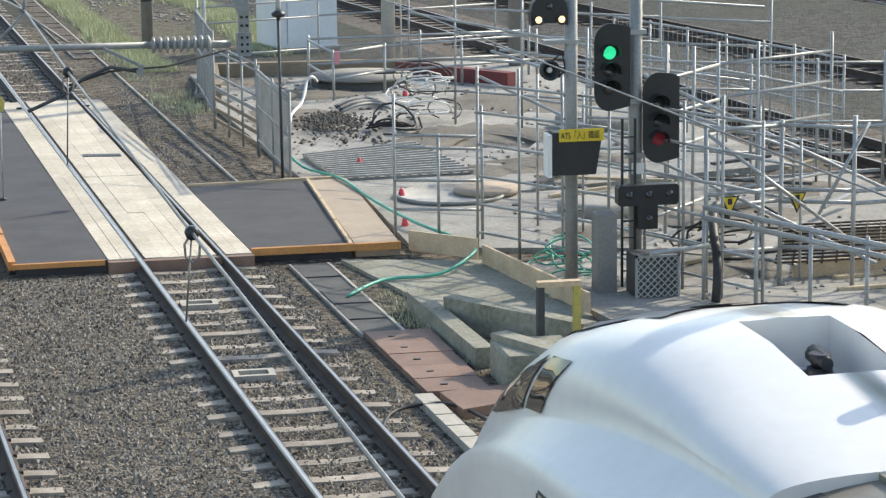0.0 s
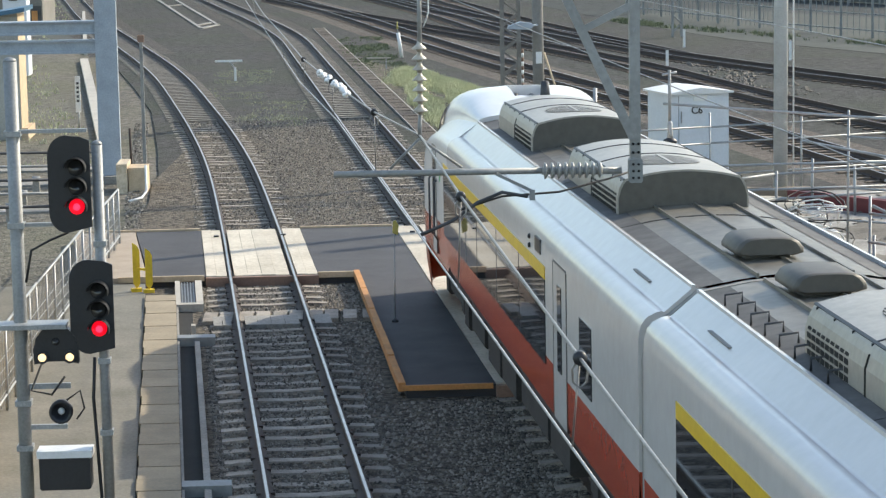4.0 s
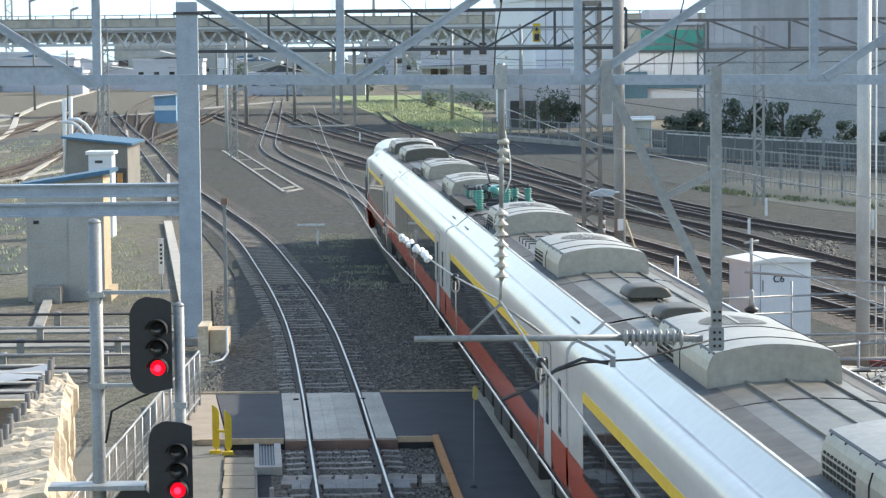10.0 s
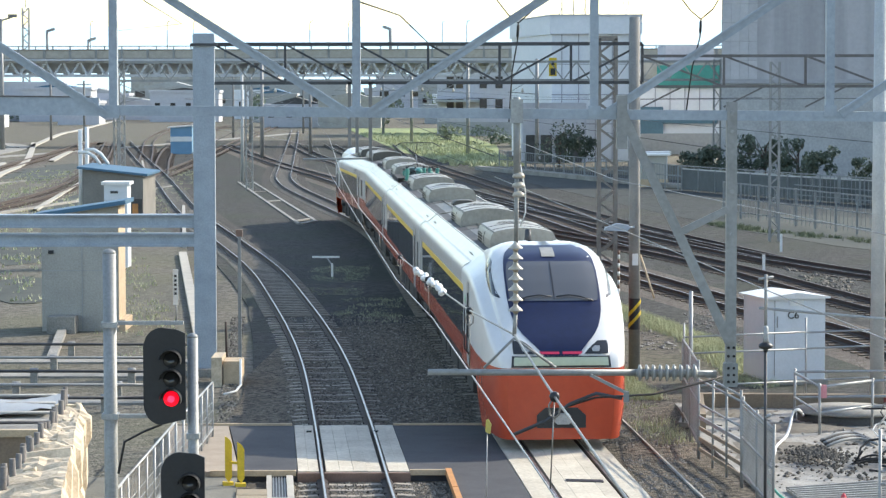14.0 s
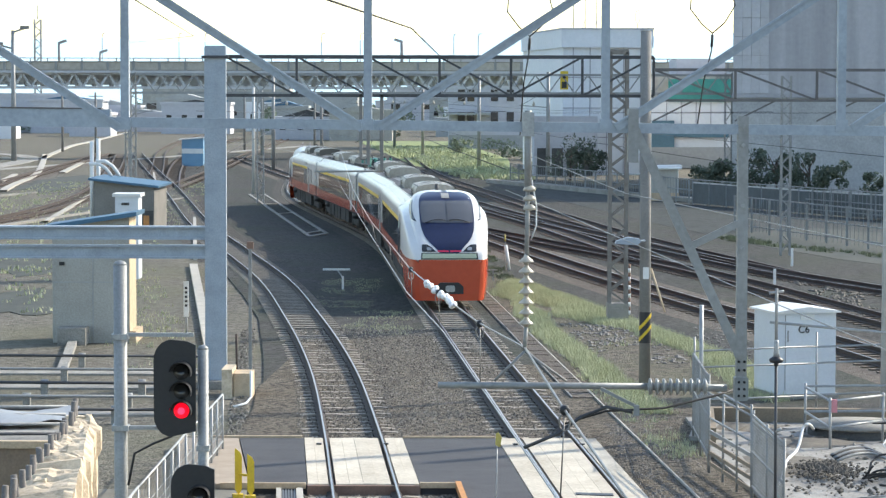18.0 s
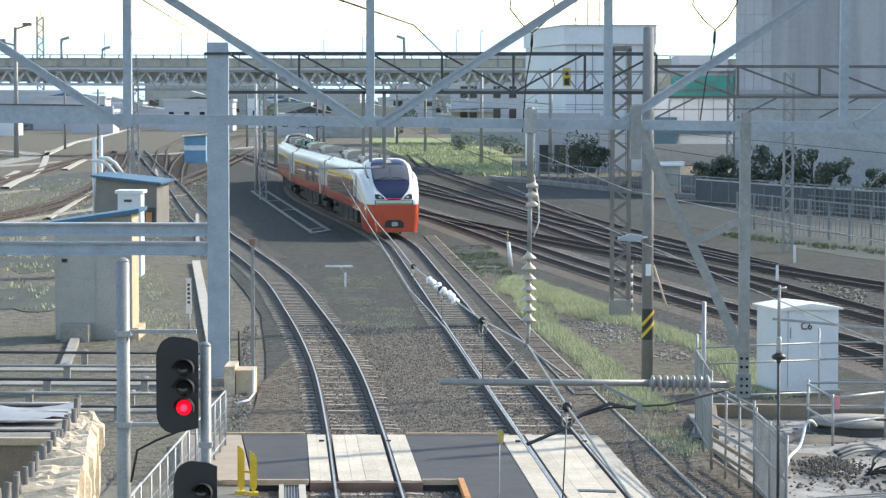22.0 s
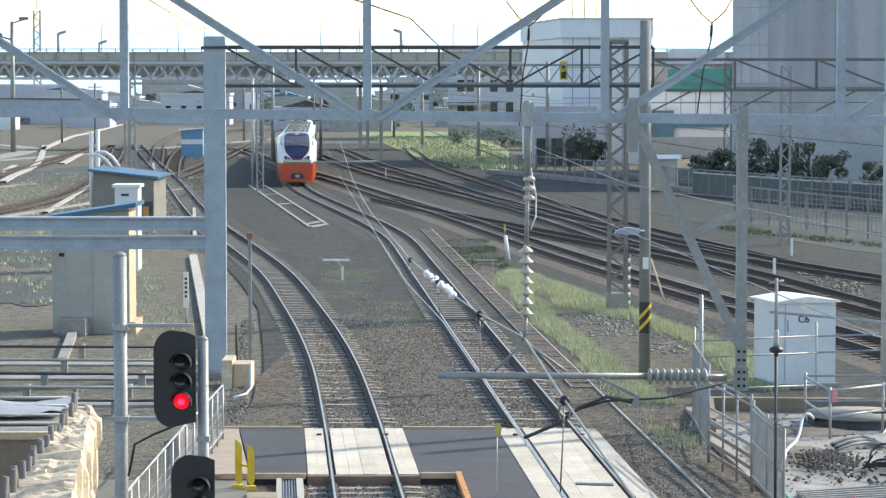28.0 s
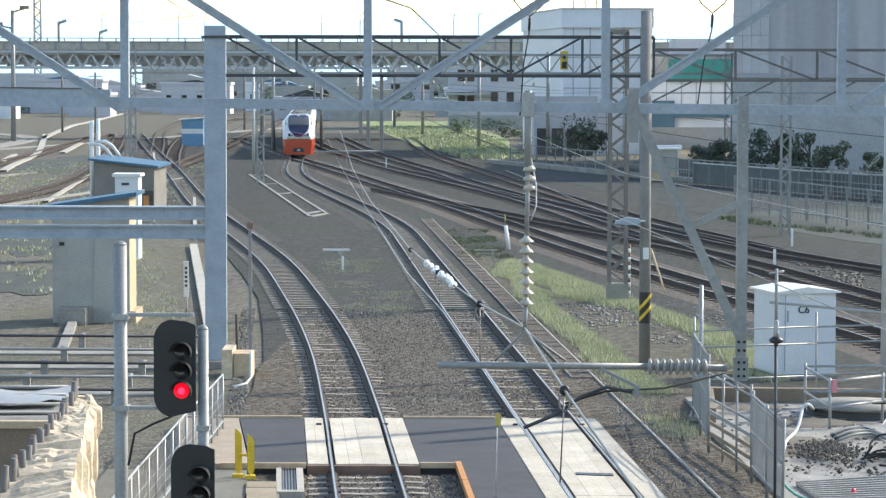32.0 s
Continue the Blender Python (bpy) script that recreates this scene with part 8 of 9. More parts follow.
def turf(name, label, inside, n, seed, material, h=0.3, width=0.012, cover_at=None):
    """Blades of grass in tufts over a stretch of ground."""
    rng = random.Random(seed)
    s = Shape()
    for _ in range(n):
        u, v = rng.random(), rng.random()
        x, y = inside(u, v)
        cover = noise.noise((x * 0.5, y * 0.28, seed)) + 0.7 * noise.noise((x * 1.3 + 4, y * 0.8, seed)) + 0.4 * noise.noise((x * 3.1, y * 2.2, seed))
        if cover_at:
            cover = 0.45 * cover + 1.5 * cover_at(x, y) - 0.75
        if cover + rng.gauss(0, 0.14) < -0.02:
            continue
        for _b in range(4):
            bx_, by_ = x + rng.gauss(0, 0.07), y + rng.gauss(0, 0.09)
            hh, a = h * rng.uniform(0.5, 1.3), rng.uniform(0, 6.28)
            lx, ly = 0.5 * hh * math.cos(a), 0.5 * hh * math.sin(a)
            wx, wy = width * math.sin(a), -width * math.cos(a)
            s.add([(bx_ - wx, by_ - wy, -0.25), (bx_ + wx, by_ + wy, -0.25), (bx_ + lx, by_ + ly, -0.22 + hh)], [(0, 1, 2)])
    return solid(name, s, material, label, "grass", kind="stuff")


# ---- far side ----
def overpass():
    t = thing("overpass", "long pale road overpass on a steel truss", "bridge")
    y = 300
    part("deck", Shape().box(-160, 160, y, y + 7, 9.75, 10.05), CONC, t)
    part("parapet", Shape().box(-160, 160, y - 0.1, y, 10.05, 11.0), PALE_CONC, t, "pale parapet wall")
    part("upper_chord", Shape().box(-160, 160, y + 0.3, y + 0.6, 9.45, 9.75), TRUSS, t)
    part("handrail", Shape().box(-160, 160, y - 0.08, y - 0.02, 11.35, 11.45), GREYPOLE, t)
    for back in (0, 5.6):
        part("lower_chord", Shape().box(-160, 160, y + 0.3 + back, y + 0.7 + back, 7.85, 8.15), TRUSS, t)
    for k in range(70):
        x = -70 + k * 2
        part("rail_post", Shape().box(x - 0.07, x + 0.07, y - 0.1, y, 11.0, 11.4), GREYPOLE, t)
        part("brace", Shape().beam((x, y + 0.5, 8.0), (x + 1, y + 0.5, 9.6), 0.16, 0.26), TRUSS, t)
        part("brace", Shape().beam((x + 1, y + 0.5, 9.6), (x + 2, y + 0.5, 8.0), 0.16, 0.26), TRUSS, t)
        part("brace", Shape().beam((x + 0.6, y + 6.1, 8.0), (x + 1.6, y + 6.1, 9.6), 0.16, 0.26), TRUSS, t)
        part("brace", Shape().beam((x + 1.6, y + 6.1, 9.6), (x + 2.6, y + 6.1, 8.0), 0.16, 0.26), TRUSS, t)
        part("cross_beam", Shape().box(x - 0.1, x + 0.1, y + 0.5, y + 6.1, 7.9, 8.1), TRUSS, t)
    part("girder", Shape().box(-160, 160, y + 2.6, y + 3.1, 8.3, 9.75), TRUSS, t, "grey steel girder under the deck")
    part("coping", Shape().box(-160, 160, y - 0.2, y + 0.1, 10.92, 11.04), CONC, t)
    part("ledge", Shape().box(-160, 160, y - 0.3, y + 0.2, 9.7, 9.95), TRUSS, t)
    for k in range(44):
        x = -66 + k * 3
        part("panel_joint", Shape().box(x - 0.14, x + 0.14, y - 0.24, y - 0.1, 9.95, 11.05), GREYPOLE, t)
    for x in (-85, 48, 75):
        part("pier", Shape().box(x - 0.7, x + 0.7, y + 0.5, y + 6, -0.3, 7.9), CONC, t)
    for x, h, r in ((-45.1, 13.3, 0.16), (-40.3, 12.2, 0.12), (-4.9, 13.5, 0.2)):
        s = Shape().tube((x, y + 3, 10), (x, y + 3, h), r, n=7).beam((x, y + 3, h - 0.1), (x + (0.9 if x < -10 else -0.9), y + 3, h + 0.2), 0.3, 0.3)
        part("street_lamp", s, GREYPOLE, t)
    for x in (-31.4, -28.3, -40.5, -14.5, -9.9, 1.2, 4.1):
        s = Shape().pipe([(x, y + 6.5, 10), (x, y + 6.5, 14.1), (x + 0.1, y + 6.5, 14.4), (x + 0.4, y + 6.5, 14.5)], 0.05, 6)
        part("street_lamp", s, PALEPOLE, t, "slim pale road lamp")
    return t


overpass()


def windows(parent, x0, x1, y, zs, step, w, h):
    x = x0
    while x < x1:
        for z in zs:
            p = part("window", Shape().box(x, x + w, y - 0.05, y + 0.1, z, z + h), T_GLASS, parent)
        x += step


def block(name, label, x0, x1, y0, y1, h, material, parapet=True):
    t = thing(name, label, "building")
    part("wall", Shape().box(x0, x1, y0, y1, -0.3, h), material, t)
    if parapet:
        part("roof_edge", Shape().box(x0 - 0.2, x1 + 0.2, y0 - 0.2, y1 + 0.2, h, h + 0.5), material, t)
    return t


def bare_wall():
    """Old poured concrete: broad rain streaks down the wall, blotches and fine grain."""
    m = mat("streaked_grey_concrete", (0.43, 0.425, 0.44), (0.36, 0.355, 0.37), 0.92, 0, 0.15, 3, 0.1)
    n, l = m.node_tree.nodes, m.node_tree.links
    bs = n["Principled BSDF"]
    src = bs.inputs["Base Color"].links[0].from_socket
    geo, mp, ns = n.new("ShaderNodeNewGeometry"), n.new("ShaderNodeMapping"), n.new("ShaderNodeTexNoise")
    mp.inputs["Scale"].default_value = (0.9, 0.9, 0.035)
    ns.inputs["Scale"].default_value, ns.inputs["Detail"].default_value = 0.8, 5
    l.new(geo.outputs["Position"], mp.inputs["Vector"])
    l.new(mp.outputs[0], ns.inputs["Vector"])
    r = n.new("ShaderNodeMapRange")
    r.inputs["From Min"].default_value, r.inputs["From Max"].default_value = 0.35, 0.65
    r.inputs["To Min"].default_value, r.inputs["To Max"].default_value = 0.8, 1.1
    l.new(ns.outputs["Fac"], r.inputs["Value"])
    h = n.new("ShaderNodeHueSaturation")
    l.new(r.outputs[0], h.inputs["Value"])
    l.new(src, h.inputs["Color"])
    l.new(h.outputs[0], bs.inputs["Base Color"])
    return m


STREAKED = bare_wall()
TILED = mat("pale_tiled_corner", (0.5, 0.5, 0.515), (0.42, 0.42, 0.435), 0.85, 0, 0.3, 4, 0.1, vary=0.06)
_b = thing("grey_building", "huge plain grey concrete building", "building")
part("wall", Shape().slab([(20.95, 187), (70, 187), (76, 230), (26.5, 230)], -0.3, 15.4), STREAKED, _b)
for k in range(6):
    part("panel_joint", Shape().box(28.4 + 7.5 * k, 28.52 + 7.5 * k, 186.93, 187, 7.2, 15.4), JOINT, _b)
part("ledge", Shape().box(20.9, 70, 186.7, 187, 6.9, 7.2), JOINT, _b)
for i in range(4):
    for k in range(6):
        part("tile_panel", Shape().box(20.98 + 0.64 * i, 21.6 + 0.64 * i, 186.9, 187, 7.24 + 1.36 * k, 8.56 + 1.36 * k), TILED, _b)
part("wall_band", Shape().box(20.95, 70, 186.85, 187, -0.2, 6.85), FLOOR_PALE, _b, "stained pale plinth wall")
for x0, x1, z0, z1 in ((38.0, 43, 0.3, 2.6), (45.5, 49, 0.3, 2.6)):
    part("opening", Shape().box(x0, x1, 186.7, 186.9, z0, z1), TRENCH, _b, "dark opening along the foot")
_b = thing("white_building", "off-white flat roofed works building", "building")
TALL = [(11.0, 238), (19.2, 238), (17.6, 262), (8.0, 260)]
part("wall", Shape().slab(TALL, -0.3, 11.5), BLD_WHITE, _b)
part("upper_band", Shape().slab([(10.85, 237.6), (19.3, 237.6), (17.7, 262.3), (7.8, 260.3)], 11.5, 13.15), BLD_WHITE, _b, "overhanging pale upper band")
part("coping", Shape().slab([(10.8, 237.5), (19.35, 237.5), (17.75, 262.4), (7.75, 260.4)], 13.15, 13.3), BLD_GREY, _b)
for k in range(5):
    part("panel_joint", Shape().box(11.9 + 1.55 * k, 11.98 + 1.55 * k, 237.93, 238, 0, 11.5), JOINT, _b)
for z in (3.2, 5.9, 8.7):
    part("panel_joint", Shape().box(11.0, 19.2, 237.94, 238, z, z + 0.08), JOINT, _b)
part("lower_wing", Shape().box(8.2, 14.0, 234.5, 237.9, -0.3, 5.2), BLD_GREY, _b, "grey lower wing")
for k in range(4):
    part("opening", Shape().box(8.5 + 1.35 * k, 9.5 + 1.35 * k, 234.3, 234.5, -0.2, 2.3), TRENCH, _b, "dark loading opening")
for x in (12.3, 13.4, 14.5):
    part("roof_mast", Shape().tube((x, 245, 13.2), (x, 245, 16.2), 0.05).tube((x - 0.3, 245, 13.4), (x, 245, 14.2), 0.03), GREYPOLE, _b)
part("roof_loop", Shape().pipe([(18.0 + 0.22 * math.cos(q * 0.4488), 240, 14.4 + 0.62 * math.sin(q * 0.4488)) for q in range(15)], 0.035).tube((18, 240, 13.2), (18, 240, 13.8), 0.04), PALEPOLE, _b)
_b = thing("grey_wing_building", "long grey building with a flat dark roof edge", "building")
part("wall", Shape().box(0.7, 12.5, 360, 380, -0.3, 12.4), BLD_GREY, _b)
part("roof_edge", Shape().box(0.5, 12.7, 359.7, 380.3, 12.4, 12.8), TRENCH, _b)
for x in (2.0, 3.3, 6.6, 8.8):
    for z in (3.0, 6.4):
        part("window", Shape().box(x, x + 1.0, 359.9, 360.1, z, z + 1.9), T_GLASS, _b)
part("canopy", Shape().box(0.4, 6.5, 357, 360, 4.5, 4.8), DIM_WALL, _b)
part("base_band", Shape().box(0.7, 12.5, 359.8, 360, -0.2, 1.7), DIM_WALL, _b)
_b = block("teal_building", "cream building with a teal fascia", 20.5, 31, 262, 280, 6.6, BLD_WHITE, False)
part("fascia", Shape().box(22.8, 31, 261.7, 262, 6.5, 8.8), TEAL, _b, "teal green fascia")
part("roof", Shape().box(20.5, 31, 262, 280, 6.6, 9.2), WALL_GREY, _b)
part("band", Shape().box(20, 29, 261.5, 261.8, 2.9, 3.6), TEAL_DULL, _b, "dull teal band")
part("dark_base", Shape().box(20.6, 23.4, 261.4, 261.7, 0, 4.6), TEAL_DULL, _b, "dull blue shutter")
part("plinth", Shape().box(20.4, 31.2, 261.3, 262, -0.2, 1.9), DIM_WALL, _b)
for k in range(6):
    part("panel_joint", Shape().box(22.6 + 1.5 * k, 22.68 + 1.5 * k, 261.92, 262, 3.7, 6.5), JOINT, _b)
part("plant_room", Shape().box(24, 29, 266, 275, 9.2, 10.9), BLD_GREY, _b)
_b = hut("gatehouse", "small white roofed gatehouse by the fence", 14.4, 16.1, 177, 179, 2.0, 2.0, WALL_GREY, WHITE)
part("skirting", Shape().box(14.3, 16.2, 176.9, 177, -0.2, 0.35), CREAM_WOOD, _b)
rng = random.Random(31)
for k in range(90):
    x0 = rng.uniform(-150, 90)
    y0 = rng.uniform(400, 760)
    w, h = rng.uniform(5, 16), rng.uniform(2.6, 6.5)
    b = block("distant_house", "low grey building in the distance", x0, x0 + w, y0, y0 + 9, h, rng.choice((BLD_GREY, BLD_GREY, WALL_GREY, DIM_WALL, BLD_WHITE, BLD_WHITE)))
    part("roof_ridge", Shape().prism([(x0 - 0.4, h), (x0 + w + 0.4, h), (x0 + w * 0.5, h + rng.uniform(0.6, 1.8))], y0, y0 + 9), rng.choice((DIM_WALL, TRENCH, ROOF_BLUE, WALL_GREY)), b)
    for j in range(int(w / 3)):
        part("window", Shape().box(x0 + 1 + 3 * j, x0 + 2.0 + 3 * j, y0 - 0.1, y0 + 0.1, h * 0.45, h * 0.45 + 1.0), T_GLASS, b)
for k, (x0, w, h, y0) in enumerate(((-150, 46, 8.6, 560), (-98, 22, 7.2, 520), (-70, 34, 9.4, 600), (-34, 16, 7.6, 540), (-14, 30, 9.0, 640), (20, 40, 8.2, 560), (64, 30, 9.5, 600))):
    b = block("distant_shed", "long low pale shed in the distance", x0, x0 + w, y0, y0 + 18, h, (DIM_WALL, BLD_GREY, WALL_GREY)[k % 3])
    for j in range(int(w / 4)):
        part("window", Shape().box(x0 + 1 + 4 * j, x0 + 3.2 + 4 * j, y0 - 0.1, y0 + 0.1, h * 0.45, h * 0.45 + 1.3), T_GLASS, b)
# self-lit sheet standing for hills behind haze
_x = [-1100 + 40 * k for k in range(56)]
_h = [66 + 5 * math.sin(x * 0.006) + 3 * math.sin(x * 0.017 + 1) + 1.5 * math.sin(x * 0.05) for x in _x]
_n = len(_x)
solid("far_hills", Shape().add([(x, 2500, -5) for x in _x] + [(x, 2510, z) for x, z in zip(_x, _h)], [(k, k + 1, _n + k + 1, _n + k) for k in range(_n - 1)]), HILL, "glowing backdrop of pale blue hazy hills on the horizon", "hills", kind="structure")


# fence along the far side of the yard
def yard_fence(pts, h, label):
    t = thing("yard_fence", label, "fence")
    for x, y in run_points(pts, 2.4):
        part("post", Shape().box(x - 0.05, x + 0.05, y - 0.05, y + 0.05, -0.3, h), YARD_STEEL, t)
    for z in (0.15, h * 0.5, h - 0.05):
        for a, b in zip(pts, pts[1:]):
            part("rail", Shape().beam((*a, z), (*b, z), 0.05, 0.06), YARD_STEEL, t)
    for a, b in zip(pts, pts[1:]):
        s = Shape()
        n = int(math.dist(a, b) / 0.5)
        for k in range(n):
            x, y = a[0] + (b[0] - a[0]) * k / n, a[1] + (b[1] - a[1]) * k / n
            s.box(x - 0.012, x + 0.012, y - 0.012, y + 0.012, -0.1, h)
        tagged(part("infill", s, YARD_STEEL, t), kind="stuff")


yard_fence([(5.5, 212), (16.4, 172), (21.5, 158), (28, 140)], 1.5, "grey steel fence along the works yard")
_t = thing("panel_fence", "dark mesh panel fence with a pale top rail", "fence")
for (x, y), (u, v) in zip(run_points([(16.6, 171.2), (21.7, 157.2), (31, 138)], 2.6), run_points([(16.6, 171.2), (21.7, 157.2), (31, 138)], 2.6)[1:]):
    part("panel", Shape().beam((x, y, 0.55), (u, v, 0.55), 0.04, 1.3), YARD_SHEET, _t)
    part("top_rail", Shape().beam((x, y, 1.26), (u, v, 1.26), 0.08, 0.08), PALEPOLE, _t)
    part("post", Shape().box(x - 0.06, x + 0.06, y - 0.1, y - 0.02, -0.3, 1.35), YARD_STEEL, _t)
yard_fence([(15.5, 137), (20.5, 118), (26, 104), (34, 88)], 1.7, "grey steel fence beside the running lines")
solid("retaining_wall", Shape().slab([(3.5, 214), (14.5, 180), (26, 150), (30, 140), (30.5, 140.5), (26.5, 151), (15, 181), (4, 215)], -0.3, 0.12), CONC, "low concrete wall along the works yard", "wall")
# weeds and paving here are coloured dark to stand for shade over the yard
solid("weedy_ground", Shape().slab([(13.2, 132), (17.5, 112), (23, 98), (32, 82), (58, 70), (60, 100), (30, 122), (20, 140)], -0.3, -0.185), GRASS_DULL, "weedy ground by the fence with shade in its colour", "ground", kind="structure")
solid("yard_paving", Shape().slab([(4.5, 204), (9.5, 165), (12.6, 140), (15.5, 122), (20, 108), (34, 90), (80, 110), (70, 187), (20, 187)], -0.3, -0.19), YARD_SHADE, "works yard tarmac with shade in its dark colour", "ground", kind="structure")
solid("grass_field", Shape().slab([(-3, 268), (4.5, 222), (6.5, 235), (7.5, 300), (2, 420), (-14, 420)], -0.3, -0.18), GRASS_FAR, "bright green grass field beyond the lines", "grass", kind="structure")
solid("grass_field", Shape().slab([(-75, 180), (-42, 165), (-38, 178), (-60, 210)], -0.3, -0.19), GRASS_FAR, "green grass patch in the yard", "grass", kind="structure")
solid("yard_road", sweep(curve_through([(-62, 150), (-48, 190), (-45.5, 240), (-48, 300), (-60, 330)], 6), [(-1.2, 0), (1.2, 0), (1.2, 0.06), (-1.2, 0.06)], [0] * 4, -0.24), CONC, "pale concrete road curving through the yard", "road", kind="structure")
solid("yard_road", sweep(curve_through([(-44, 250), (-34, 300), (-20, 380)], 6), [(-0.9, 0), (0.9, 0), (0.9, 0.06), (-0.9, 0.06)], [0] * 4, -0.235), CONC, "pale concrete road curving through the yard", "road", kind="structure")
for a, b in (((-13, 96), (-9.8, 66)), ((-18, 180), (-26, 128)), ((-30, 190), (-37, 160))):
    solid("kerb_line", Shape().beam((*a, -0.2), (*b, -0.2), 0.25, 0.2), CONC, "pale concrete kerb line in the yard", "kerb", kind="structure")


def mast(x, y, h, w=0.42, arm=2.2):
    t = thing("catenary_mast", "grey lattice catenary mast in the yard", "mast", group="catenary masts")
    part("lattice", lattice(Shape(), x, x + w, y, y + w, -0.2, h, 0.07, 0.035, int(h / 0.55)), GREYPOLE, t)
    part("arm", Shape().beam((x, y, h * 0.72), (x + arm, y, h * 0.8), 0.06, 0.06).beam((x, y, h * 0.95), (x + arm, y, h * 0.82), 0.05, 0.05), GREYPOLE, t)


for x, y, h, arm in ((-12.4, 171.5, 6.9, 2.5), (-23.7, 192, 7.5, 2.5), (-46, 250, 9, 2)):
    mast(x, y, h, 0.42, arm)
for x, y, arm in ((-9.9, 339, -3), (-8.2, 339, 3), (-2.5, 310, 2.6), (3.6, 262, -3), (-22.4, 318, 3), (-7, 367, 3), (-16.5, 250, 2.6), (9.4, 232, -2.6)):
    _t = thing("catenary_pole", "grey catenary pole with a bracket arm", "mast", group="catenary poles")
    part("pole", Shape().tube((x, y, -0.25), (x, y, 9.2), 0.2, 0.15, 10), GREYPOLE, _t)
    part("arm", Shape().beam((x, y, 6.0), (x + arm, y, 6.2), 0.08, 0.08), GREYPOLE, _t)
    part("stay", Shape().beam((x, y, 7.6), (x + arm * 0.9, y, 6.25), 0.05, 0.05), GREYPOLE, _t)
    part("insulator", Shape().lathe([(0.05, 0), (0.14, 0.05), (0.14, 0.12), (0.05, 0.4)], (x + arm * 0.5, y, 6.15), n=8), PORCELAIN, _t)
for _k, (x, y, rx, ry) in enumerate(((-17, 112, 3, 9), (-22, 160, 3, 14), (-13, 128, 2, 9), (-31, 215, 4, 20), (-14, 90, 2.5, 6), (-20, 205, 3, 16))):
    n_ = 30
    rng = random.Random(500 + _k)
    rim = [(x + rx * math.cos(a * 6.283 / n_) * rng.uniform(0.6, 1.25), y + ry * math.sin(a * 6.283 / n_) * rng.uniform(0.6, 1.25)) for a in range(n_)]
    solid("weedy_ground", Shape().slab(rim, -0.3, -0.225 + 0.003 * _k), GRASS_DULL, "dull weedy patch on the yard ground", "ground", kind="structure")
turf("grass_strip", "thin yellow weeds over the yard", lambda u, v: (-11 - 14 * u - 8 * v, 84 + 130 * v), 3500, 31, GRASS, 0.14, 0.04)
for a, b in (((-14.5, 150), (-10.8, 112)), ((-27, 240), (-19.5, 176)), ((-33, 150), (-27, 120)), ((-24, 118), (-19, 96))):
    solid("kerb_line", Shape().beam((*a, -0.19), (*b, -0.19), 0.18, 0.16), PALE_CONC, "pale concrete kerb line in the yard", "kerb", kind="structure")
for pts, w in (([(-33, 193), (-34.4, 206), (-37, 234), (-43.5, 280), (-49, 317)], 0.6), ([(-46, 295), (-54, 375), (-56, 409), (-64, 523)], 0.7), ([(-35.5, 240), (-38.6, 275)], 0.6), ([(-22.4, 145), (-25.6, 189)], 0.3), ([(-36.6, 213), (-38.9, 234)], 0.5), ([(-58, 330), (-52, 300), (-47, 292)], 0.6)):
    solid("kerb_line", sweep(curve_through(pts, 5), [(-w / 2, 0), (w / 2, 0), (w / 2, 0.16), (-w / 2, 0.16)], [0] * 4, -0.26), PALE_CONC, "pale concrete kerb curving through the yard", "kerb", kind="structure")
for pts in ([(-25.5, 228), (-29, 262), (-36, 330), (-41, 400), (-44, 470)], [(-20.6, 195), (-26, 250), (-30, 300), (-33, 360), (-35, 450)], [(-21, 200), (-22, 250), (-24, 320), (-27, 450)]):
    track("track_yard", curve_through(pts, 5), "rusty yard siding fanning out into the distance", 0, 300, 0.9, wood=True, top=RUST_DULL)
for x, y, h in ((-49.5, 335, 8.5), (-44.5, 330, 7.5), (-70, 420, 9), (-27, 350, 8.5), (-19, 380, 9), (-12.4, 262, 7.5)):
    solid("yard_pole", Shape().tube((x, y, -0.3), (x, y, h), 0.17, 0.13, 8).beam((x - 0.9, y, h - 0.5), (x + 0.9, y, h - 0.5), 0.1, 0.12), POLE, "slim grey pole with a cross arm in the yard", "pole", group="yard poles")
solid("line_pole", Shape().tube((-13.9, 188.6, -0.3), (-13.9, 188.6, 7.6), 0.13, 0.1, 8), PALEPOLE, "slim pale pole beside the curving line", "pole")
_t = thing("yard_light", "tall grey yard light pole with two lamp heads", "lamp")
part("pole", Shape().tube((-47.5, 285, -0.3), (-47.5, 285, 14.2), 0.3, 0.2, 10), GREYPOLE, _t)
for dx, z in ((1.3, 14.4), (-1.6, 12.6)):
    part("arm", Shape().tube((-47.5, 285, z - 0.4), (-47.5 + dx, 285, z), 0.1, n=7), GREYPOLE, _t)
    part("lamp_head", Shape().box(-47.5 + dx - 0.5, -47.5 + dx + 0.5, 284.8, 285.2, z - 0.05, z + 0.3, c=0.05), POLE, _t)
_t = thing("radio_tower", "slim hazy lattice tower on the skyline", "tower")
part("lattice", lattice(Shape(), -142.6, -140.4, 900, 902, -0.3, 34, 0.35, 0.2, 16), DIM_WALL, _t)
part("antenna", Shape().tube((-141.5, 901, 34), (-141.5, 901, 39), 0.15), DIM_WALL, _t)
solid("yellow_sign", Shape().box(8.9, 9.5, 197, 197.05, 7.5, 8.9), YELLOW, "yellow and black sign on the far gantry", "sign")
solid("sign_legend", Shape().box(9.02, 9.38, 196.9, 196.95, 7.6, 8.1).prism([(9.05, 8.35), (9.35, 8.35), (9.2, 8.7)], 196.9, 196.95), BLACK, "black marks on the yellow sign", "sign")
_t = thing("span_gantry", "dark far truss gantry across the lines", "gantry")
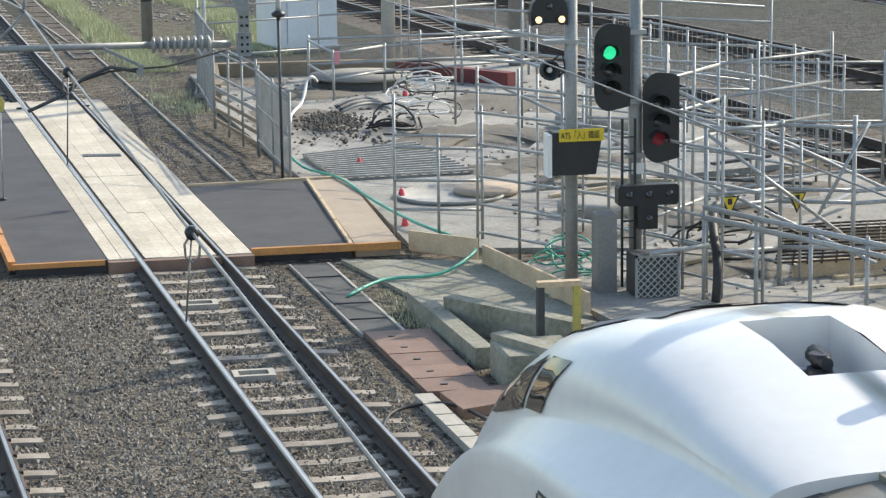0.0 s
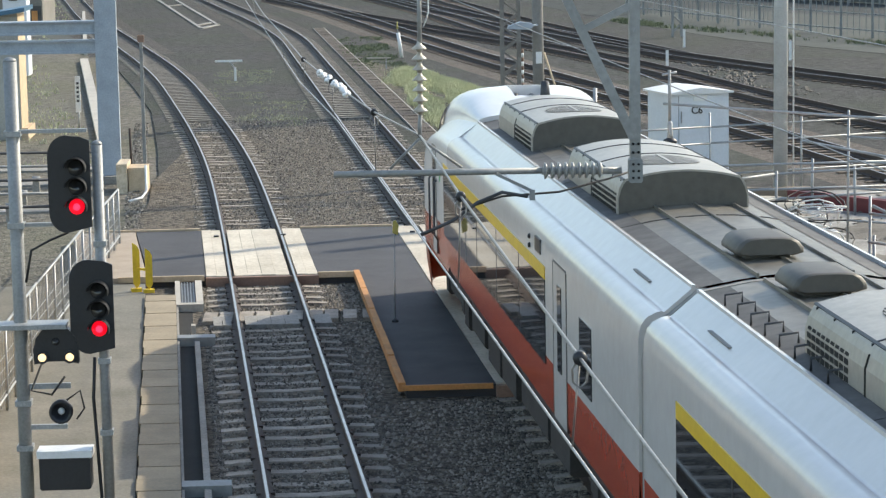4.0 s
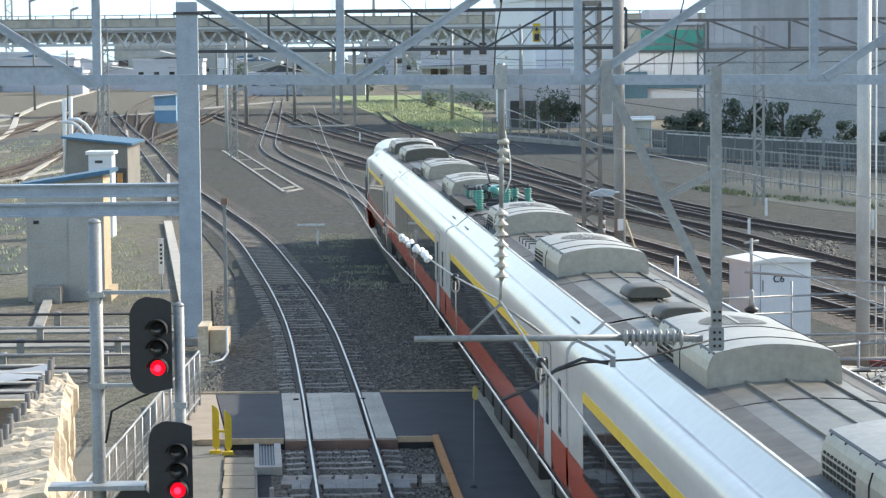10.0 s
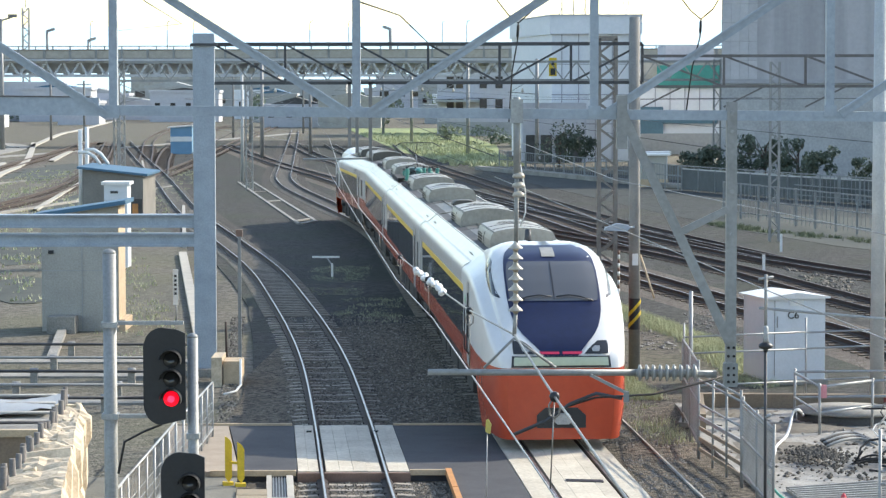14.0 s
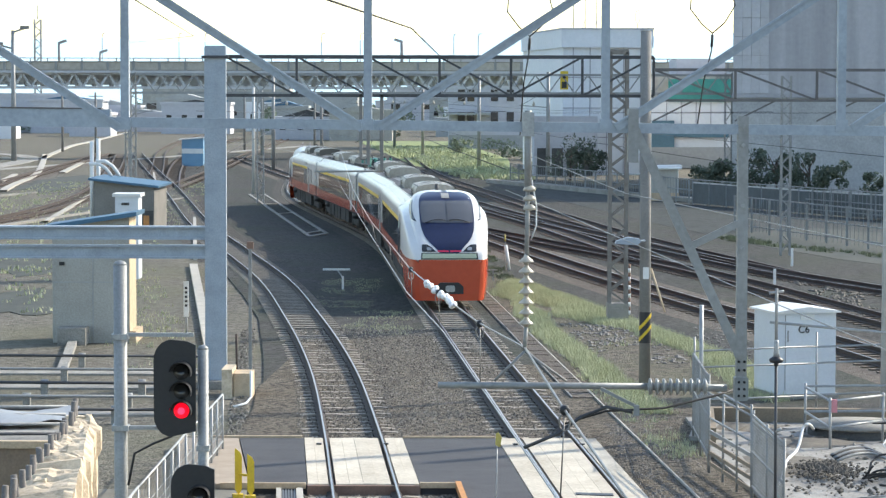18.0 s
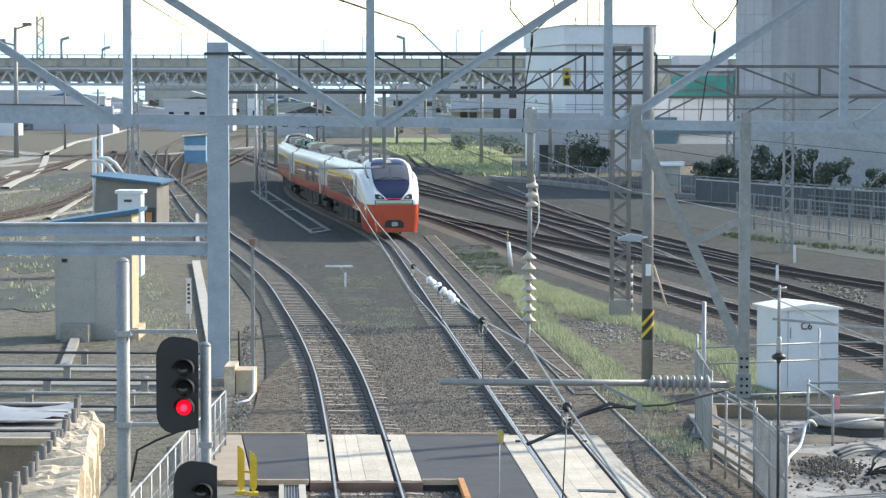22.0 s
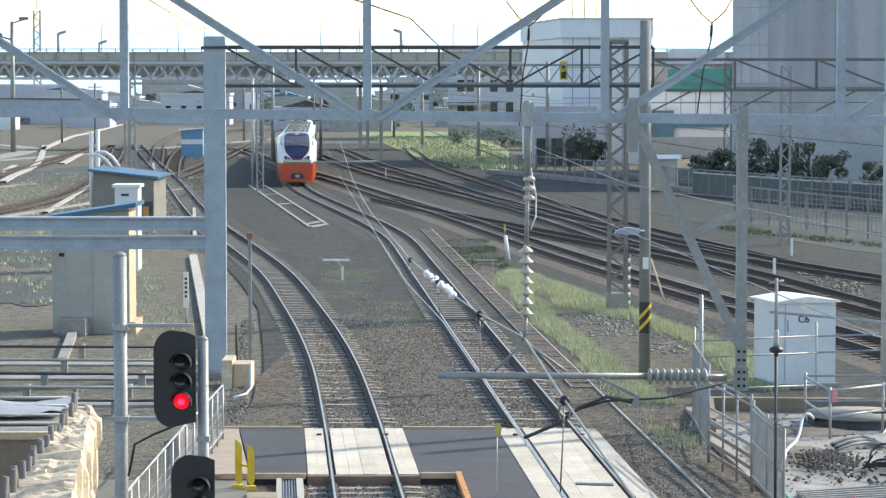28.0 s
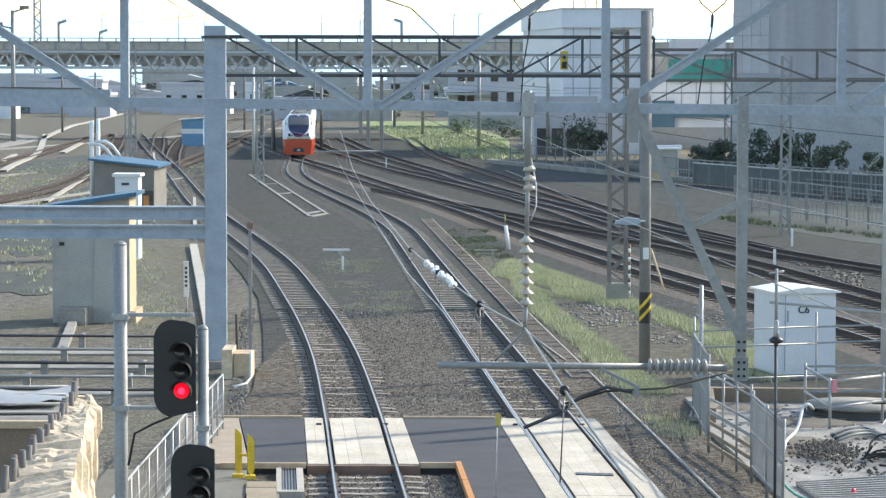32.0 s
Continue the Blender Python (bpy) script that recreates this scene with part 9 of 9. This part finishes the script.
for z in (7.2, 8.6):
    part("chord", Shape().box(-24, 22, 196.9, 197.2, z - 0.09, z + 0.09), GREYPOLE, _t)
for k in range(23):
    part("brace", Shape().beam((-24 + 2 * k, 197, 7.2), (-23 + 2 * k, 197, 8.6), 0.08, 0.1).beam((-23 + 2 * k, 197, 8.6), (-22 + 2 * k, 197, 7.2), 0.08, 0.1), GREYPOLE, _t)
for x in (-24, 21.5):
    part("leg", lattice(Shape(), x, x + 0.5, 196.8, 197.3, -0.2, 8.8, 0.08, 0.04, 12), GREYPOLE, _t)
for k, (x0, y0, x1, y1) in enumerate(((-16, 300, -6, 62.7), (-10, 300, 1.5, 62.7), (-5, 300, 8, 62.7), (0, 300, 14, 62.7))):
    s = Shape()
    pts = [(x0 + (x1 - x0) * u, y0 + (y1 - y0) * u, 6.0 + 0.5 * (2 * u - 1) ** 2) for u in (0, 0.25, 0.5, 0.75, 1)]
    s.pipe(pts, 0.012, 4).pipe([(x, y, 5.1) for x, y, z in pts], 0.012, 4)
    solid("overhead_line", s, DARKSTEEL, "thin overhead wires above the far lines", "overhead wire")


# ---- plants ----
def bush(name, label, x, y, w, h, n, material, seed, trunk=False, leaf=0.14):
    t = thing(name, label, "tree" if trunk else "shrub", group="shrubs by the yard")
    rng = random.Random(seed)
    if trunk:
        part("trunk", Shape().tube((x, y, -0.3), (x + 0.1, y, h * 0.6), 0.14, 0.06, 8), TRUNK, t)
        for k in range(5):
            a = k * 1.3
            part("limb", Shape().tube((x, y, h * (0.25 + 0.07 * k)), (x + w * 0.4 * math.cos(a), y + w * 0.4 * math.sin(a), h * (0.5 + 0.08 * k)), 0.05, 0.015, 6), TRUNK, t)
    s = Shape()
    lumps = [(rng.uniform(-0.5, 0.5) * w, rng.uniform(-0.4, 0.4) * w, rng.uniform(0.15, 0.8) * h, rng.uniform(0.18, 0.42)) for _ in range(9)]
    for _ in range(n):
        lx, ly, lz, lr = rng.choice(lumps)
        d = Vector((rng.gauss(0, 1), rng.gauss(0, 1), rng.gauss(0, 1))).normalized() * (lr * w * rng.uniform(0.5, 1.0))
        c = Vector((x + lx, y + ly, max(0.05, lz + d.z * 0.8))) + Vector((d.x, d.y, 0))
        a, b = Vector((rng.gauss(0, 1), rng.gauss(0, 1), rng.gauss(0, 1))).normalized(), Vector((rng.gauss(0, 1), rng.gauss(0, 1), rng.gauss(0, 0.6))).normalized()
        q = leaf * rng.uniform(0.6, 1.4)
        s.add([c - a * q, c + b * q * 0.6, c + a * q, c - b * q * 0.6], [(0, 1, 2, 3)])
    part("crown", s, material, t)
    return t


for k, (x, y, w, h) in enumerate(((18.6, 184, 2.2, 2.8), (20.0, 183, 2.0, 2.6), (21.4, 182, 2.2, 3.9), (23.2, 180, 2.4, 4.2), (25.2, 178, 2.2, 3.6), (26.6, 176, 2.0, 3.0), (28.6, 170, 1.6, 2.9), (10.9, 222, 3.0, 3.8), (31.5, 168, 2, 2.6), (12.6, 221, 2.4, 2.6))):
    bush("shrub", "dark green clipped shrub by the yard wall", x, y, w, h, 1100, LEAF, 50 + k, trunk=h > 3.2)
def far_woods():
    """A belt of trees and scrub closing the view under the overpass."""
    rng = random.Random(17)
    s = Shape()
    for _ in range(150):
        x, y = rng.uniform(-140, 110), rng.uniform(430, 760)
        w, h = rng.uniform(2.5, 6), rng.uniform(2.5, 6.5)
        lumps = [(rng.gauss(0, w * 0.3), h * rng.uniform(0.2, 0.85), w * rng.uniform(0.14, 0.26)) for _l in range(6)]
        for _l in range(130):
            lx, lz, lr = rng.choice(lumps)
            d = Vector((rng.gauss(0, 1), rng.gauss(0, 1), rng.gauss(0, 1))).normalized() * lr
            c = Vector((x + lx + d.x, y + d.y, max(0.1, lz + d.z)))
            a, b = Vector((rng.gauss(0, 1), rng.gauss(0, 0.4), rng.gauss(0, 1))).normalized(), Vector((rng.gauss(0, 1), rng.gauss(0, 0.4), rng.gauss(0, 1))).normalized()
            q = rng.uniform(0.25, 0.5)
            s.add([c - a * q, c + b * q * 0.7, c + a * q, c - b * q * 0.7], [(0, 1, 2, 3)])
    solid("far_woods", s, LEAF_FAR, "belt of distant trees and scrub, grey green with haze", "trees", kind="stuff")


far_woods()
for k, (x, y, w) in enumerate(((-58, 205, 2.4), (-52, 222, 2.2), (-49, 246, 3), (-64, 240, 3.2), (6.5, 300, 3), (8.5, 270, 2.4), (2.5, 320, 2.5), (9.4, 246, 2.2))):
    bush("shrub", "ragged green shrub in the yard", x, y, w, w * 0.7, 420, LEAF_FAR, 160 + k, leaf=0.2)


GRASS_RUNS = (([(2.8, 94), (3.2, 91), (4.4, 88), (5.9, 85.5)], 0.95, 3.0), ([(2.7, 86), (3.1, 77), (3.7, 69), (4.4, 61), (4.7, 57)], 0.4, 3.0), ([(4.2, 84), (5.8, 80), (6.9, 74), (7.6, 67), (7.7, 61)], 0.6, 2.4))


def grassy(x, y):
    """How thick the grass stands: along a few drifting runs, thin between them."""
    best = 0.0
    for pts, wx, wy in GRASS_RUNS:
        for (x0, y0), (x1, y1) in zip(pts, pts[1:]):
            for k in range(5):
                u, v = x0 + (x1 - x0) * k / 4, y0 + (y1 - y0) * k / 4
                best = max(best, math.exp(-((x - u) / wx) ** 2 - ((y - v) / wy) ** 2))
    return best


turf("grass_strip", "yellow green grass tufts between the lines", lambda u, v: (bx(57 + 49 * v) + 2.0 + u * (1.0 + 5.2 * (1 - v)), 57 + 49 * v), 52000, 3, GRASS, 0.2, 0.011, cover_at=grassy)
turf("grass_strip", "low dark green weeds between the lines", lambda u, v: (0.6 + 2.2 * u - 0.03 * 24 * v, 98 + 22 * v), 2600, 41, DULL_WEED, 0.09, 0.03)
turf("grass_strip", "low yellow green moss on the ballast", lambda u, v: (-4.6 + 2.2 * u, 86 + 14 * v), 1500, 43, GRASS, 0.05, 0.02)
turf("grass_strip", "yellow green grass tufts by the curve", lambda u, v: (-3.0 + u * 2.0, 76 + 9 * v), 900, 5, GRASS, 0.07, 0.016)
turf("grass_tufts", "green weeds along the kerb and slabs", lambda u, v: (5.35 + 0.6 * u - 0.05 * v, 28.5 + 6 * v), 420, 7, GRASS, 0.12, 0.009)
turf("grass_tufts", "green weeds on the slab by the wall", lambda u, v: (6.1 + 1.2 * u, 30.3 + 1.2 * v), 200, 8, GRASS, 0.11, 0.009)
turf("grass_tufts", "green weeds along the platform slabs", lambda u, v: (ax(24 + 20 * v) - 2.6 + 0.5 * u, 24 + 20 * v), 300, 9, GRASS, 0.1, 0.009)
turf("grass_strip", "yellow green weeds beside the straight track", lambda u, v: (bx(50 + 12 * v) + 2.1 + u * 0.9, 50 + 12 * v), 900, 12, GRASS, 0.12, 0.013)
turf("grass_strip", "dull green weeds beyond the running lines", lambda u, v: (13.5 + 1.5 * u + 22 * (1 - v) ** 1.3, 82 + 48 * v), 2600, 15, DULL_WEED, 0.2, 0.03)
chips(900, 13.4, 15.7, 83, 99, -0.18, "dark spoil and clods between the running lines", MUD, 0.03, 0.14)
chips(700, 3.2, 6.6, 68, 80, -0.18, "grey broken stone heap among the grass", STONE, 0.03, 0.1)
chips(500, 7.5, 10.2, 66, 80, -0.18, "loose stones beside the running lines", STONE, 0.02, 0.07)
def field(u, v):
    y = 222 + 150 * v
    return (4.5 - 9 * v + (u - 0.45) * (6 + 8 * v), y)


turf("grass_field_tufts", "ragged pale green grass over the far field", field, 5000, 21, GRASS, 0.35, 0.12)
turf("grass_strip", "low weeds scattered over the yard", lambda u, v: (-8.5 + 2.5 * u - 6 * v, 66 + 40 * v), 700, 14, GRASS, 0.09, 0.016)
solid("grass_soil", Shape().slab([(bx(58) + 2.1, 58), (bx(58) + 5.6, 59), (8.2, 68), (5.6, 80), (3.4, 94), (bx(106) + 2.1, 106)], -0.3, -0.195), SOIL_GRAVEL, "sparse grass and soil between the lines", "ground", kind="structure")

# ---- loose stones on the ballast ----
def stones(n, seed, area, lo=0.018, hi=0.042):
    rng = random.Random(seed)
    v, f = [], []
    corners = ((1, 0, 0), (0, 1, 0), (-1, 0, 0), (0, -1, 0), (0, 0, 1))
    for _ in range(n):
        x, y = area(rng.random(), rng.random())
        da, db = abs(x - ax(y)), abs(x - bx(y))
        if 45.2 < y < 51.8 and -6 < x < 3.2:
            continue
        if 34.6 < y < 51.8 and -0.15 < x - 0.7 and db < 3.2 and x > 0.2:
            continue
        if abs(da - G2) < 0.1 or abs(db - G2) < 0.1 or -2.2 < x - ax(y) < -1.1 or x - bx(y) > 1.25:
            continue
        r, k, a = rng.uniform(lo, hi), len(v), rng.uniform(0, 3)
        c, s = math.cos(a), math.sin(a)
        for i, j, h in corners:
            q = r * rng.uniform(0.7, 1.3)
            v.append((x + (c * i - s * j) * q, y + (s * i + c * j) * q, -0.205 + h * q * 0.9))
        f += [(k, k + 1, k + 4), (k + 1, k + 2, k + 4), (k + 2, k + 3, k + 4), (k + 3, k, k + 4)]
    me = bpy.data.meshes.new("ballast_stones")
    me.from_pydata(v, [], f)
    me.materials.append(STONE_ISLE)
    ob = new("ballast_stones", me)
    return tagged(ob, "loose crushed grey ballast stones", "ballast", kind="stuff")


def island_stone():
    m = mat("loose_stone", (0.27, 0.243, 0.205), (0.14, 0.124, 0.1), 0.9, 0, 6, 60, 0.2)
    n, l = m.node_tree.nodes, m.node_tree.links
    bs = n["Principled BSDF"]
    src = bs.inputs["Base Color"].links[0].from_socket
    g = n.new("ShaderNodeNewGeometry")
    r = n.new("ShaderNodeMapRange")
    r.inputs["To Min"].default_value, r.inputs["To Max"].default_value = 0.25, 1.5
    h = n.new("ShaderNodeHueSaturation")
    l.new(g.outputs["Random Per Island"], r.inputs["Value"])
    l.new(r.outputs[0], h.inputs["Value"])
    l.new(src, h.inputs["Color"])
    l.new(h.outputs[0], bs.inputs["Base Color"])
    return m


STONE_ISLE = island_stone()
stones(60000, 1, lambda u, v: (ax(20 + 28 * v) - 1.2 + u * 6.5, 20 + 28 * v), 0.02, 0.05)
stones(30000, 2, lambda u, v: (ax(48 + 30 * v) - 2.6 + u * 7.5, 48 + 30 * v), 0.022, 0.048)


# ---- the train's run ----
TAIL = ((0, -69.8), (2, -57.6), (4, -43.3), (7, -17.1), (9, 1.8), (11, 20.1), (13, 38.45), (14, 47.9), (16.5, 70.4), (19, 93.6), (21, 113.6), (23, 134.4), (24, 144), (28, 183.2), (30, 203), (32, 223))


def tail_at(t):
    ts, ys = [k[0] for k in TAIL], [k[1] for k in TAIL]
    sl = np.gradient(ys, ts)
    i = min(max(int(np.searchsorted(ts, t)) - 1, 0), len(ts) - 2)
    h = ts[i + 1] - ts[i]
    u = (t - ts[i]) / h
    return (2 * u**3 - 3 * u**2 + 1) * ys[i] + (u**3 - 2 * u**2 + u) * h * sl[i] + (3 * u**2 - 2 * u**3) * ys[i + 1] + (u**3 - u**2) * h * sl[i + 1]


def rail_place(y):
    return Vector((float(np.interp(y, [p.y for p in B_LINE], [p.x for p in B_LINE])) + 0.1, y, 0))


def motions():
    for k, car in enumerate(CARS):
        mid = 10.92 + 21.63 * (3 - k)
        rows = []
        for i in range(65):
            t = i * 0.5
            y = tail_at(t) + mid
            a, b = rail_place(y - 7.3), rail_place(y + 7.3)
            turn = math.atan2(-(b - a).x, (b - a).y)
            rows.append((t, Matrix.Translation((a + b) / 2) @ Matrix.Rotation(turn, 4, "Z")))
        walk(car, rows)


motions()
